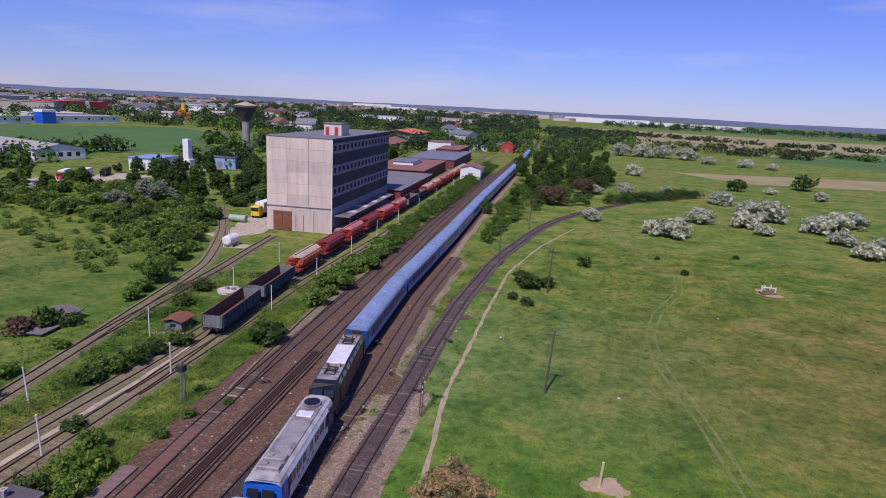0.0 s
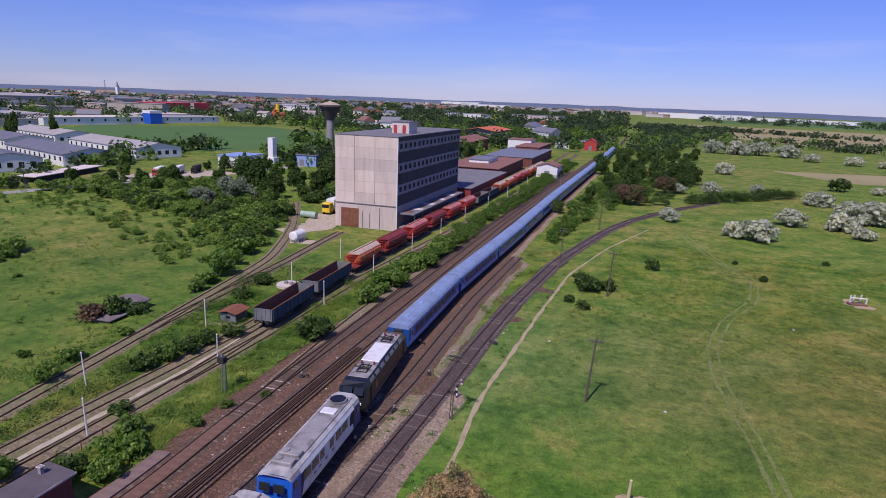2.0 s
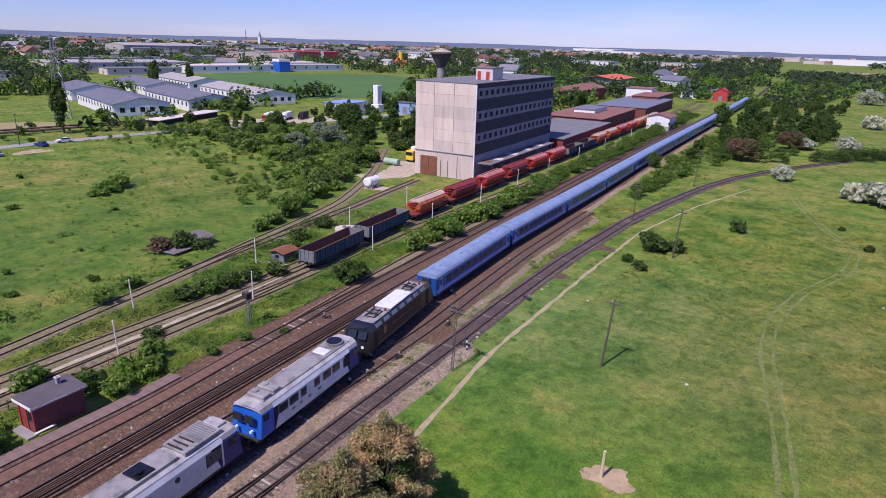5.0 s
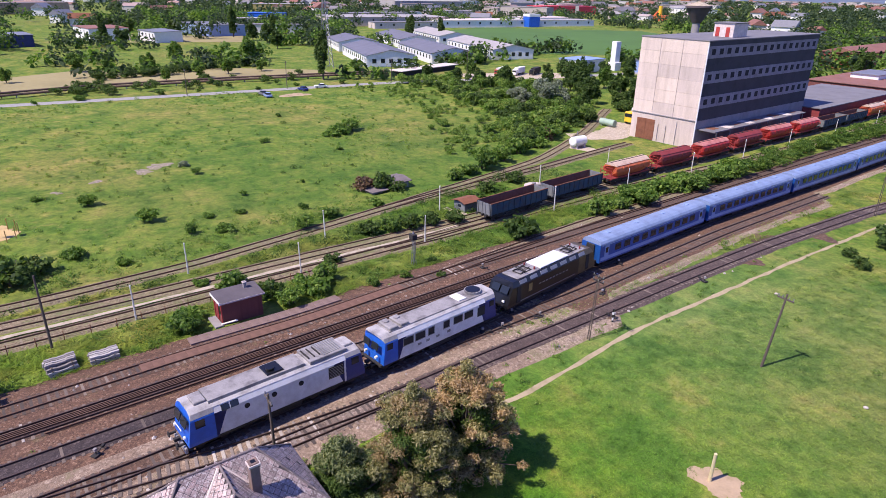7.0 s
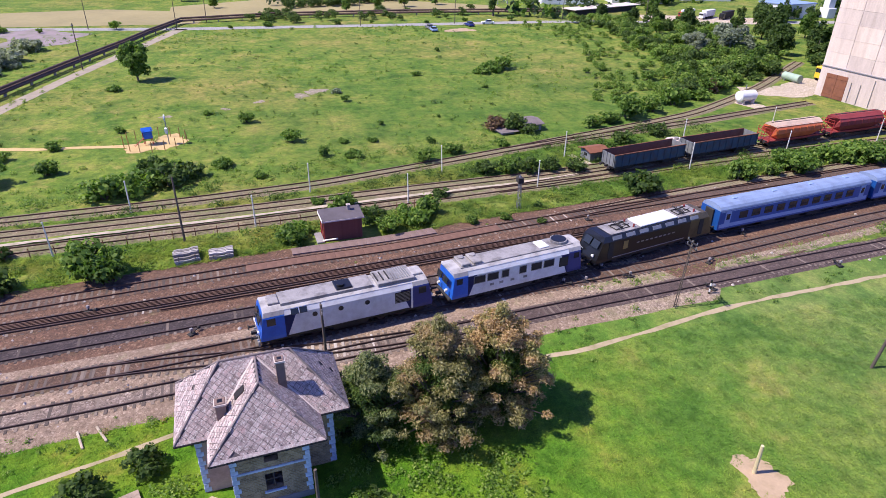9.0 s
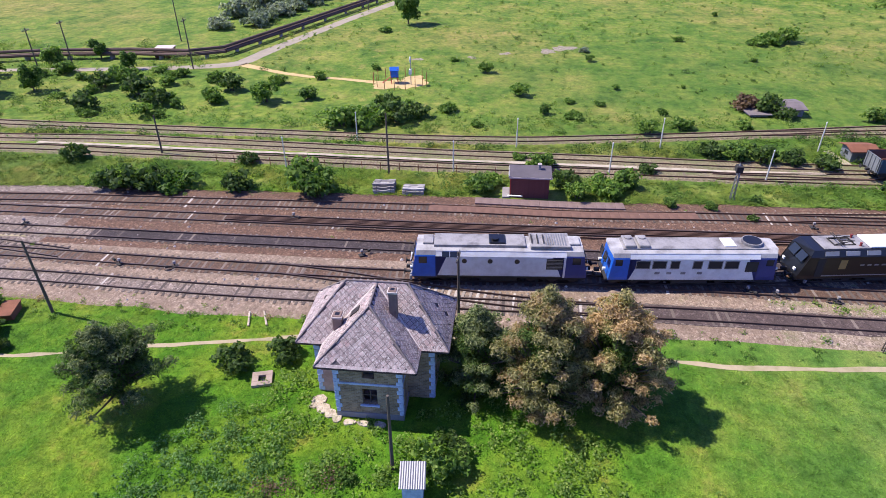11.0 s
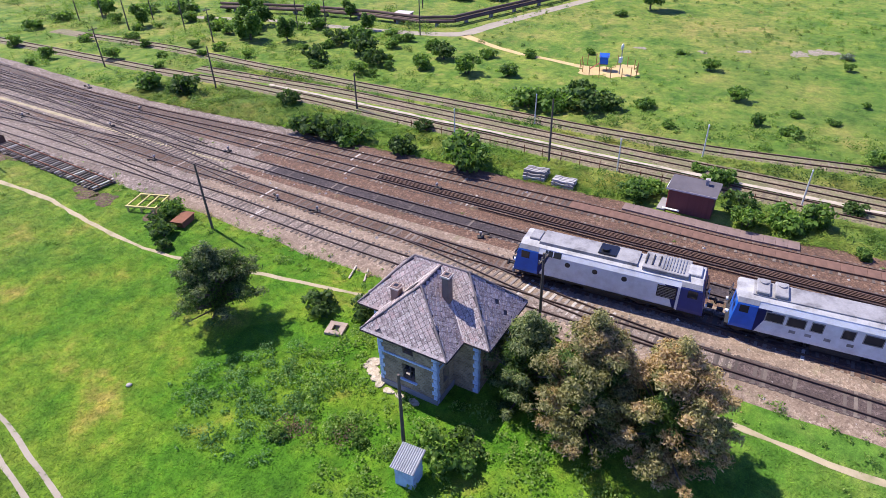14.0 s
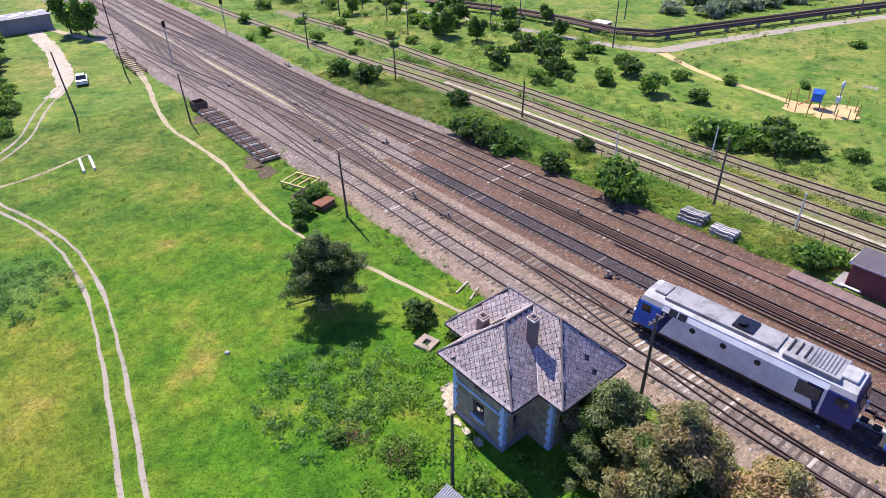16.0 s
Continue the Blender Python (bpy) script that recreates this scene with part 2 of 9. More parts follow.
def per_island(name, colours, rough=0.85):
    """A material whose tone differs from one loose piece of a mesh to the next."""
    m, nt, b = material(name, rough)
    geo = nt.nodes.new("ShaderNodeNewGeometry")
    col = ramp(nt, geo.outputs["Random Per Island"], [(i / (len(colours) - 1), c) for i, c in enumerate(colours)])
    col = mix(nt, 0.5, col, mix(nt, 1.0, col, ramp(nt, noise_node(nt, 0.3, 4, 0.6), [(0.3, (0.7, 0.7, 0.7)), (0.7, (1.2, 1.2, 1.2))]), "MULTIPLY"))
    nt.links.new(col, b.inputs["Base Color"])
    return m


def streaked(name, c, low):
    """Board-marked concrete with rain streaks running down it."""
    m, nt, b = material(name, 0.9)
    p = position(nt)
    info = nt.nodes.new("ShaderNodeObjectInfo")
    col = mix(nt, 1.0, ramp(nt, noise_node(nt, 0.9, 6, 0.65, p, (1, 1, 0.12)), [(0.3, low), (0.5, c), (0.75, tuple(v * 1.12 for v in c))]), ramp(nt, info.outputs["Random"], [(0, (0.84, 0.84, 0.86)), (1, (1.1, 1.08, 1.05))]), "MULTIPLY")
    fine = noise_node(nt, 5.0, 5, 0.65, p)
    col = mix(nt, 0.4, col, mix(nt, 1.0, col, ramp(nt, fine, [(0.3, (0.7, 0.7, 0.7)), (0.7, (1.2, 1.2, 1.2))]), "MULTIPLY"))
    nt.links.new(col, b.inputs["Base Color"])
    bump(nt, b, fine, 0.3, 0.02)
    return m


def slate_material():
    """Purple-grey slates, each of its own tone, blotched with pale lichen and dark weathering."""
    m, nt, b = material("slate", 0.85)
    info = nt.nodes.new("ShaderNodeObjectInfo")
    col = ramp(nt, info.outputs["Random"], [(0, (0.25, 0.188, 0.182)), (0.3, (0.32, 0.247, 0.24)), (0.6, (0.29, 0.222, 0.216)), (0.85, (0.36, 0.285, 0.276)), (1, (0.42, 0.34, 0.325))])
    wear = noise_node(nt, 2.2, 6, 0.7)
    col = mix(nt, 0.85, col, mix(nt, 1.0, col, ramp(nt, wear, [(0.32, (0.45, 0.43, 0.44)), (0.5, (1, 1, 1)), (0.66, (1.5, 1.42, 1.38))]), "MULTIPLY"))
    rosy = ramp(nt, noise_node(nt, 1.1, 5, 0.7), [(0.56, (0, 0, 0)), (0.7, (0.6, 0.6, 0.6))])
    col = mix(nt, rosy, col, (0.4, 0.23, 0.215))
    lichen = ramp(nt, noise_node(nt, 9.0, 5, 0.75), [(0.515, (0, 0, 0)), (0.6, (0.8, 0.8, 0.8))])
    col = mix(nt, lichen, col, (0.6, 0.56, 0.53))
    nt.links.new(col, b.inputs["Base Color"])
    bump(nt, b, wear, 0.4, 0.02)
    return m


M = {}
M["meadow"] = ground_material()
M["ballast_red"] = gravel("ballast_red", ((0.06, 0.031, 0.021), (0.155, 0.082, 0.05), (0.32, 0.205, 0.138)), (0.07, 0.036, 0.023), 0.5, 0.2)
M["ballast_grey"] = gravel("ballast_grey", ((0.15, 0.102, 0.073), (0.29, 0.21, 0.152), (0.46, 0.365, 0.28)), (0.14, 0.09, 0.056), 0.5, 0.25)
M["ballast_brown"] = gravel("ballast_brown", ((0.055, 0.031, 0.022), (0.13, 0.073, 0.048), (0.27, 0.178, 0.128)), (0.056, 0.031, 0.021), 0.5, 0.15)
M["ballast_weedy"] = gravel("ballast_weedy", ((0.13, 0.09, 0.066), (0.32, 0.24, 0.18), (0.56, 0.46, 0.37)), (0.19, 0.165, 0.06), 0.6, 0.9)
M["ballast_dark"] = gravel("ballast_dark", ((0.025, 0.017, 0.019), (0.06, 0.043, 0.043), (0.15, 0.115, 0.11)), (0.03, 0.022, 0.022), 0.6)
M["ballast_soot"] = gravel("ballast_soot", ((0.04, 0.027, 0.026), (0.1, 0.068, 0.06), (0.2, 0.15, 0.135)), (0.045, 0.03, 0.027), 0.5)
M["ballast_old"] = gravel("ballast_old", ((0.11, 0.082, 0.05), (0.24, 0.185, 0.115), (0.38, 0.31, 0.21)), (0.12, 0.14, 0.045), 0.85, 0.95)
M["trace"] = gravel("grass_trace", ((0.12, 0.15, 0.04), (0.2, 0.22, 0.07), (0.28, 0.28, 0.11)), (0.12, 0.17, 0.04), 0.7, 0.4)
M["platform"] = plain("platform_brown", (0.2, 0.135, 0.12), 0.95, 0, 0.3, 0.8, 7)
M["ballast_throat"] = gravel("ballast_throat", ((0.08, 0.058, 0.048), (0.25, 0.19, 0.155), (0.56, 0.46, 0.4)), (0.09, 0.06, 0.045), 0.55, 0.2)
M["lane_tan"] = plain("worn_lane", (0.31, 0.262, 0.2), 0.95, 0, 0.25, 0.4, 5, coord="world")
M["rubble"] = gravel("rubble", ((0.14, 0.11, 0.085), (0.31, 0.25, 0.2), (0.52, 0.44, 0.38)), (0.2, 0.2, 0.08), 0.8, 0.9)
M["stone_pale"] = plain("pale_stone", (0.46, 0.41, 0.37), 0.9, 0, 0.5, 0.4, 3, dirt=(0.2, 0.16, 0.13), coord="world")
M["fallow"] = plain("fallow_soil", (0.25, 0.2, 0.2), 0.95, 0, 0.3, 0.2, 3, dirt=(0.13, 0.16, 0.06), coord="world")
M["strip"] = plain("worn_strip", (0.42, 0.35, 0.265), 0.95, 0, 0.3, 0.8, 5, dirt=(0.21, 0.19, 0.1), coord="world")
M["dirt"] = plain("dirt", (0.36, 0.29, 0.18), 0.95, 0, 0.3, 0.7, 5, dirt=(0.22, 0.2, 0.09), coord="world")
M["pale_dirt"] = gravel("pale_dirt", ((0.34, 0.27, 0.2), (0.5, 0.42, 0.325), (0.66, 0.58, 0.47)), (0.3, 0.24, 0.15), 0.5, 0.5)
M["asphalt"] = gravel("asphalt", ((0.24, 0.23, 0.22), (0.33, 0.32, 0.31), (0.42, 0.41, 0.4)), (0.2, 0.19, 0.18), 0.3)
M["rail"] = plain("rail_steel", (0.085, 0.055, 0.045), 0.55, 0.3, 0.3, 0.6, 12)
M["rail_old"] = plain("rail_rust", (0.12, 0.065, 0.042), 0.8, 0.1, 0.3, 0.6, 12)
M["sleeper_dark"] = per_object("sleeper_wood", [(0.06, 0.044, 0.038), (0.12, 0.092, 0.076), (0.23, 0.18, 0.145)])
M["sleeper_old"] = per_object("sleeper_weathered", [(0.12, 0.09, 0.062), (0.17, 0.132, 0.09), (0.24, 0.19, 0.13)])
M["sleeper_pale"] = per_object("sleeper_concrete", [(0.2, 0.16, 0.14), (0.36, 0.31, 0.27), (0.5, 0.45, 0.4)])
M["sleeper_stack"] = per_object("stacked_concrete", [(0.2, 0.18, 0.165), (0.36, 0.33, 0.31), (0.5, 0.47, 0.44)])
M["concrete"] = per_object("concrete", [(0.54, 0.455, 0.42), (0.61, 0.525, 0.485), (0.68, 0.59, 0.545)], 0.9, 1.2)
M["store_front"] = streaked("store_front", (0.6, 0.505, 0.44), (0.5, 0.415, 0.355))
M["concrete_dark"] = plain("concrete_stained", (0.27, 0.25, 0.25), 0.9, 0, 0.3, 0.4, 6)
M["hut_roof"] = plain("hut_roof", (0.1, 0.085, 0.095), 0.85, 0, 0.3, 0.5, 6)
M["roof_felt"] = plain("roof_felt", (0.17, 0.165, 0.18), 0.9, 0, 0.25, 0.3, 5)
M["roof_felt_red"] = plain("roof_felt_red", (0.24, 0.11, 0.085), 0.9, 0, 0.25, 0.3, 5)
M["roof_blue"] = plain("roof_slate_blue", (0.15, 0.15, 0.175), 0.6, 0, 0.25, 0.2, 5)
M["roof_pale"] = plain("roof_pale_grey", (0.36, 0.335, 0.32), 0.7, 0, 0.25, 0.2, 5)
M["bowl_dark"] = plain("bowl_dark", (0.085, 0.065, 0.07), 0.9, 0, 0.3, 0.3, 5)
M["white"] = plain("white_paint", (0.72, 0.72, 0.70), 0.6, 0, 0.12, 0.7, 9)
M["loco_white"] = plain("loco_white", (0.68, 0.68, 0.7), 0.45, 0, 0.2, 0.8, 9, dirt=(0.5, 0.48, 0.48))
M["loco_pale_roof"] = plain("loco_pale_roof", (0.4, 0.385, 0.385), 0.6, 0, 0.4, 0.9, 8, dirt=(0.17, 0.155, 0.15))
M["loco_roof"] = plain("loco_roof_grey", (0.27, 0.255, 0.255), 0.6, 0, 0.5, 0.9, 8, dirt=(0.07, 0.06, 0.06))
M["blue"] = plain("blue_paint", (0.01, 0.11, 0.52), 0.4, 0, 0.25, 0.7, 9)
M["blue_dark"] = plain("blue_dark_paint", (0.015, 0.03, 0.17), 0.4, 0, 0.25, 0.7, 9)
M["coach_blue"] = plain("coach_blue", (0.01, 0.075, 0.29), 0.35, 0, 0.25, 0.6, 8)
M["coach_light"] = plain("coach_light_blue", (0.24, 0.34, 0.56), 0.45, 0, 0.15, 0.6, 8)
M["coach_roof"] = plain("coach_roof", (0.21, 0.28, 0.43), 0.45, 0, 0.3, 0.5, 8, dirt=(0.13, 0.165, 0.26))
M["black"] = plain("black_paint", (0.009, 0.009, 0.011), 0.3, 0, 0.4, 0.8, 9)
M["gold"] = plain("gold_paint", (0.34, 0.24, 0.09), 0.5, 0.2, 0.35, 0.8, 8)
M["gold_dark"] = plain("gold_dull", (0.10, 0.075, 0.035), 0.4, 0.2, 0.5, 0.9, 8)
M["underframe"] = plain("underframe", (0.03, 0.027, 0.026), 0.8, 0.1, 0.3, 1, 9)
M["glass"], _nt, _b = material("dark_glass", 0.08)
_b.inputs["Base Color"].default_value = (0.02, 0.025, 0.03, 1)
M["red"] = plain("red_paint", (0.42, 0.045, 0.035), 0.6, 0, 0.3, 0.7, 8)
M["wagon_red"] = plain("wagon_red", (0.46, 0.035, 0.03), 0.55, 0, 0.3, 0.7, 8, dirt=(0.25, 0.03, 0.025))
M["wagon_flap"] = plain("wagon_flap", (0.52, 0.2, 0.17), 0.6, 0, 0.3, 0.5, 8, dirt=(0.3, 0.06, 0.05))
M["wagon_tan"] = plain("wagon_tan", (0.55, 0.4, 0.3), 0.6, 0, 0.3, 0.5, 8)
M["tank_green"] = plain("tank_green", (0.32, 0.43, 0.33), 0.6, 0, 0.2, 0.8, 8)
M["opening"] = plain("dark_opening", (0.018, 0.017, 0.018), 0.9, 0, 0.3, 0.8, 8)
M["red_bright"] = plain("red_bright", (0.72, 0.05, 0.07), 0.5, 0, 0.15, 0.2, 5)
M["red_dark"] = plain("red_dark_paint", (0.24, 0.035, 0.035), 0.7, 0, 0.3, 0.7, 8)
M["orange"] = plain("orange_paint", (0.62, 0.15, 0.05), 0.6, 0, 0.3, 0.7, 8)
M["rust"] = plain("rust", (0.22, 0.085, 0.045), 0.9, 0.1, 0.4, 0.8, 10)
M["wagon_blue"] = plain("wagon_blue_grey", (0.045, 0.08, 0.115), 0.75, 0, 0.4, 0.7, 8, dirt=(0.08, 0.05, 0.04))
M["wagon_grey"] = plain("wagon_end_grey", (0.16, 0.17, 0.175), 0.75, 0, 0.35, 0.9, 8)
M["rust_load"] = plain("wagon_inside", (0.16, 0.085, 0.06), 0.95, 0, 0.35, 0.8, 8)
M["brick_dark"] = plain("brick_dark", (0.17, 0.055, 0.045), 0.9, 0, 0.35, 0.9, 8)
M["plaster"] = masonry("stone_ochre", (0.36, 0.25, 0.145), (0.4, 0.33, 0.24))
M["plaster_pink"] = plain("plaster_pink", (0.5, 0.34, 0.28), 0.95, 0, 0.35, 0.9, 7, dirt=(0.3, 0.2, 0.15))
M["well_stone"] = plain("well_stone", (0.33, 0.25, 0.2), 0.95, 0, 0.4, 0.9, 7)
M["quoin"] = plain("quoin_blue", (0.5, 0.58, 0.72), 0.8, 0, 0.3, 1.2, 8, dirt=(0.26, 0.32, 0.46))
M["wood_pole"] = plain("pole_wood", (0.10, 0.078, 0.062), 0.9, 0, 0.35, 0.6, 9)
M["post_white"] = plain("post_concrete", (0.6, 0.58, 0.53), 0.85, 0, 0.2, 0.9, 9)
M["post_ochre"] = plain("ochre_post", (0.38, 0.2, 0.07), 0.9, 0, 0.3, 1, 9)
M["metal"] = plain("grey_metal", (0.28, 0.28, 0.29), 0.5, 0.5, 0.25, 1, 9)
M["pipe"] = plain("pipe_rust", (0.12, 0.075, 0.06), 0.85, 0.1, 0.4, 0.5, 8)
M["yellow_faded"] = plain("yellow_faded", (0.48, 0.38, 0.12), 0.7, 0, 0.35, 1, 9, dirt=(0.25, 0.17, 0.08))
M["yellow"] = plain("yellow_paint", (0.75, 0.48, 0.03), 0.5, 0, 0.15, 1, 9)
M["slate"] = slate_material()
M["slate_old"] = plain("old_roof_felt", (0.17, 0.14, 0.14), 0.95, 0, 0.35, 0.7, 6)
M["chimney"] = plain("chimney_brick", (0.21, 0.145, 0.125), 0.95, 0, 0.35, 1.5, 9)
M["slate_bed"] = plain("slate_bed", (0.1, 0.085, 0.09), 0.9, 0, 0.3, 0.9, 8)
M["bark"] = plain("bark", (0.11, 0.085, 0.065), 0.95, 0, 0.35, 1.5, 14)
M["leaf"] = leaf_material("leaf_green", (0.045, 0.108, 0.018), (0.118, 0.222, 0.038), (0.235, 0.34, 0.076))
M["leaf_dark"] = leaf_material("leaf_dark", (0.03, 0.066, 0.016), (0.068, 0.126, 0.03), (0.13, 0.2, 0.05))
M["leaf_weed"] = leaf_material("leaf_weed", (0.075, 0.155, 0.026), (0.15, 0.26, 0.048), (0.27, 0.355, 0.095))
M["leaf_pine"] = leaf_material("leaf_pine", (0.12, 0.12, 0.045), (0.33, 0.3, 0.135), (0.58, 0.49, 0.26))
M["leaf_fir"] = leaf_material("leaf_fir", (0.06, 0.095, 0.036), (0.16, 0.205, 0.092), (0.3, 0.33, 0.165))
M["leaf_brown"] = leaf_material("leaf_brown", (0.22, 0.145, 0.075), (0.48, 0.34, 0.19), (0.68, 0.5, 0.31))
M["leaf_silver"] = leaf_material("leaf_silver", (0.26, 0.29, 0.22), (0.46, 0.48, 0.41), (0.66, 0.67, 0.6))
M["grass"] = grass_material()
M["leaf_nettle"] = leaf_material("leaf_nettle", (0.055, 0.14, 0.03), (0.115, 0.235, 0.065), (0.21, 0.34, 0.12))
# Darker, bluer green for far trees: some distance haze is mixed into the colour.
M["leaf_far"] = leaf_material("leaf_far", (0.022, 0.045, 0.022), (0.05, 0.086, 0.04), (0.1, 0.145, 0.07))
M["leaf_grey"] = leaf_material("leaf_grey", (0.12, 0.155, 0.105), (0.24, 0.285, 0.21), (0.38, 0.42, 0.33))
M["leaf_rust"] = leaf_material("leaf_rust", (0.09, 0.055, 0.04), (0.16, 0.105, 0.075), (0.26, 0.18, 0.12))
M["field"] = plain("crop_field", (0.06, 0.14, 0.022), 0.95, 0, 0.25, 0.02, 0.8, coord="world")
M["field_tan"] = plain("stubble_field", (0.29, 0.245, 0.11), 0.95, 0, 0.3, 0.03, 0.6, coord="world")
M["bare_soil"] = plain("bare_soil", (0.4, 0.29, 0.185), 0.95, 0, 0.3, 0.6, 6, dirt=(0.26, 0.2, 0.1), coord="world")
M["timber_pale"] = plain("timber_pale", (0.62, 0.52, 0.3), 0.8, 0, 0.2, 0.3, 9)
M["sand"] = plain("sand", (0.5, 0.355, 0.16), 0.95, 0, 0.25, 0.4, 6, coord="world")
# Store's long side: real dark bands, both tones deepened to carry the side's shade.
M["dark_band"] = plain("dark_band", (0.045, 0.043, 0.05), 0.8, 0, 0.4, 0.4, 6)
M["store_side_shaded"] = plain("store_side_shaded", (0.27, 0.25, 0.27), 0.9, 0, 0.4, 0.4, 6)
M["town_wall"] = per_island("town_wall", [(0.5, 0.48, 0.45), (0.36, 0.31, 0.26), (0.6, 0.59, 0.57), (0.4, 0.28, 0.2), (0.45, 0.43, 0.41)])
M["town_roof"] = per_island("town_roof", [(0.24, 0.1, 0.07), (0.2, 0.19, 0.2), (0.3, 0.13, 0.085), (0.4, 0.39, 0.39), (0.16, 0.1, 0.08)])
# Bluish because the haze over the far hills is painted into the base colour.
M["haze_hill"] = plain("far_hills_hazy", (0.10, 0.135, 0.19), 1.0, 0, 0.25, 0.004, 0.02, coord="world")


# ---- mesh helpers ----
def finish(name, bm, mat, parent=None, label="", smooth=False):
    me = bpy.data.meshes.new(name)
    bm.normal_update()
    bm.to_mesh(me)
    bm.free()
    for mm in mat if isinstance(mat, (list, tuple)) else [mat]:
        me.materials.append(mm)
    if smooth:
        me.shade_smooth()
    ob = new(name, me)
    if parent is not None:
        ob.parent = parent
    if label:
        ob["label"] = label
    return ob


def part(name, bm, mat, parent, label="", smooth=False):
    return finish(name, bm, mat, parent, label, smooth)


def from_lists(name, verts, faces, mat, parent=None, smooth=False):
    me = bpy.data.meshes.new(name)
    me.from_pydata(verts, [], faces)
    for mm in mat if isinstance(mat, (list, tuple)) else [mat]:
        me.materials.append(mm)
    if smooth:
        me.shade_smooth()
    ob = new(name, me)
    if parent is not None:
        ob.parent = parent
    return ob


def empty(name, m, label, category, group="", kind=""):
    ob = new(name)
    ob.matrix_world = m
    return tagged(ob, label, category, group, kind)


def box(bm, x0, x1, y0, y1, z0, z1, bevel=0.0, mat=0):
    r = bmesh.ops.create_cube(bm, size=1.0)
    vs = r["verts"]
    bmesh.ops.scale(bm, vec=(x1 - x0, y1 - y0, z1 - z0), verts=vs)
    bmesh.ops.translate(bm, vec=((x0 + x1) / 2, (y0 + y1) / 2, (z0 + z1) / 2), verts=vs)
    faces = {f for v in vs for f in v.link_faces}
    for f in faces:
        f.material_index = mat
    if bevel:
        es = list({e for v in vs for e in v.link_edges})
        r = bmesh.ops.bevel(bm, geom=es, offset=bevel, segments=1, affect="EDGES")
        for f in r["faces"]:
            f.material_index = mat
    return vs


def boxm(*a, **k):
    bm = bmesh.new()
    box(bm, *a, **k)
    return bm


def tube(bm, a, b, r0, r1=None, seg=8, caps=True):
    """A tapered round bar from a to b."""
    a, b = Vector(a), Vector(b)
    d = b - a
    r = bmesh.ops.create_cone(bm, cap_ends=caps, segments=seg, radius1=r0, radius2=r0 if r1 is None else r1, depth=d.length)
    m = Matrix.Translation((a + b) / 2) @ d.to_track_quat("Z", "Y").to_matrix().to_4x4()
    bmesh.ops.transform(bm, matrix=m, verts=r["verts"])
    return r["verts"]


def tubem(*a, **k):
    bm = bmesh.new()
    tube(bm, *a, **k)
    return bm


def prism(bm, outline, y0, y1, mat=0):
    """An outline in x, z drawn out along y."""
    a = [bm.verts.new((x, y0, z)) for x, z in outline]
    b = [bm.verts.new((x, y1, z)) for x, z in outline]
    n = len(outline)
    fs = [bm.faces.new(a[::-1]), bm.faces.new(b)]
    for i in range(n):
        fs.append(bm.faces.new((a[i], a[(i + 1) % n], b[(i + 1) % n], b[i])))
    for f in fs:
        f.material_index = mat
    bmesh.ops.recalc_face_normals(bm, faces=fs)
    return fs


class Line:
    """A smooth line through plan points, given as x over y."""

    def __init__(self, pts):
        pts = sorted((y, x) for y, x in pts)
        self.y, self.x = np.array([p[0] for p in pts], float), np.array([p[1] for p in pts], float)
        ys = np.arange(self.y[0], self.y[-1] + 0.5, 1.0)
        xs = np.interp(ys, self.y, self.x)
        if len(ys) > 12:
            k = np.exp(-np.linspace(-2, 2, 13) ** 2)
            pad = np.r_[xs[0] + (xs[0] - xs[6:0:-1]), xs, xs[-1] + (xs[-1] - xs[-2:-8:-1])]
            for _ in range(2):
                xs = np.convolve(pad, k / k.sum(), "valid")
                pad = np.r_[xs[0] + (xs[0] - xs[6:0:-1]), xs, xs[-1] + (xs[-1] - xs[-2:-8:-1])]
        self.ys, self.xs = ys, xs

    def at(self, y):
        return float(np.interp(y, self.ys, self.xs))

    def ahead(self, y):
        d = Vector((self.at(y + 1) - self.at(y - 1), 2.0, 0))
        return d.normalized()

    def heading(self, y):
        d = self.ahead(y)
        return math.degrees(math.atan2(-d.x, d.y))


def ribbon(name, pts, z, mat, wave=0.0, seed=0, kind="structure"):
    """A flat strip through plan points (x, y, half width), with ragged edges."""
    rnd = random.Random(seed)
    v, f = [], []
    dense = []
    for (x0, y0, w0), (x1, y1, w1) in zip(pts, pts[1:]):
        n = max(1, int(math.hypot(x1 - x0, y1 - y0) / 1.5))
        dense += [(x0 + (x1 - x0) * i / n, y0 + (y1 - y0) * i / n, w0 + (w1 - w0) * i / n) for i in range(n)]
    dense.append(pts[-1])
    a = np.array(dense, float)
    for _ in range(3):
        a[1:-1] = (a[:-2] + 2 * a[1:-1] + a[2:]) / 4
    for i in range(len(a)):
        d = a[min(i + 1, len(a) - 1), :2] - a[max(i - 1, 0), :2]
        d = d / (np.linalg.norm(d) + 1e-9)
        nrm = np.array([-d[1], d[0]])
        for s in (-1, 1):
            w = a[i, 2] + rnd.uniform(-wave, wave)
            p = a[i, :2] + s * nrm * w
            v.append((p[0], p[1], z))
        if i:
            k = 2 * i
            f.append((k - 2, k - 1, k + 1, k))
    ob = from_lists(name, v, f, mat)
    return tagged(ob, kind=kind)


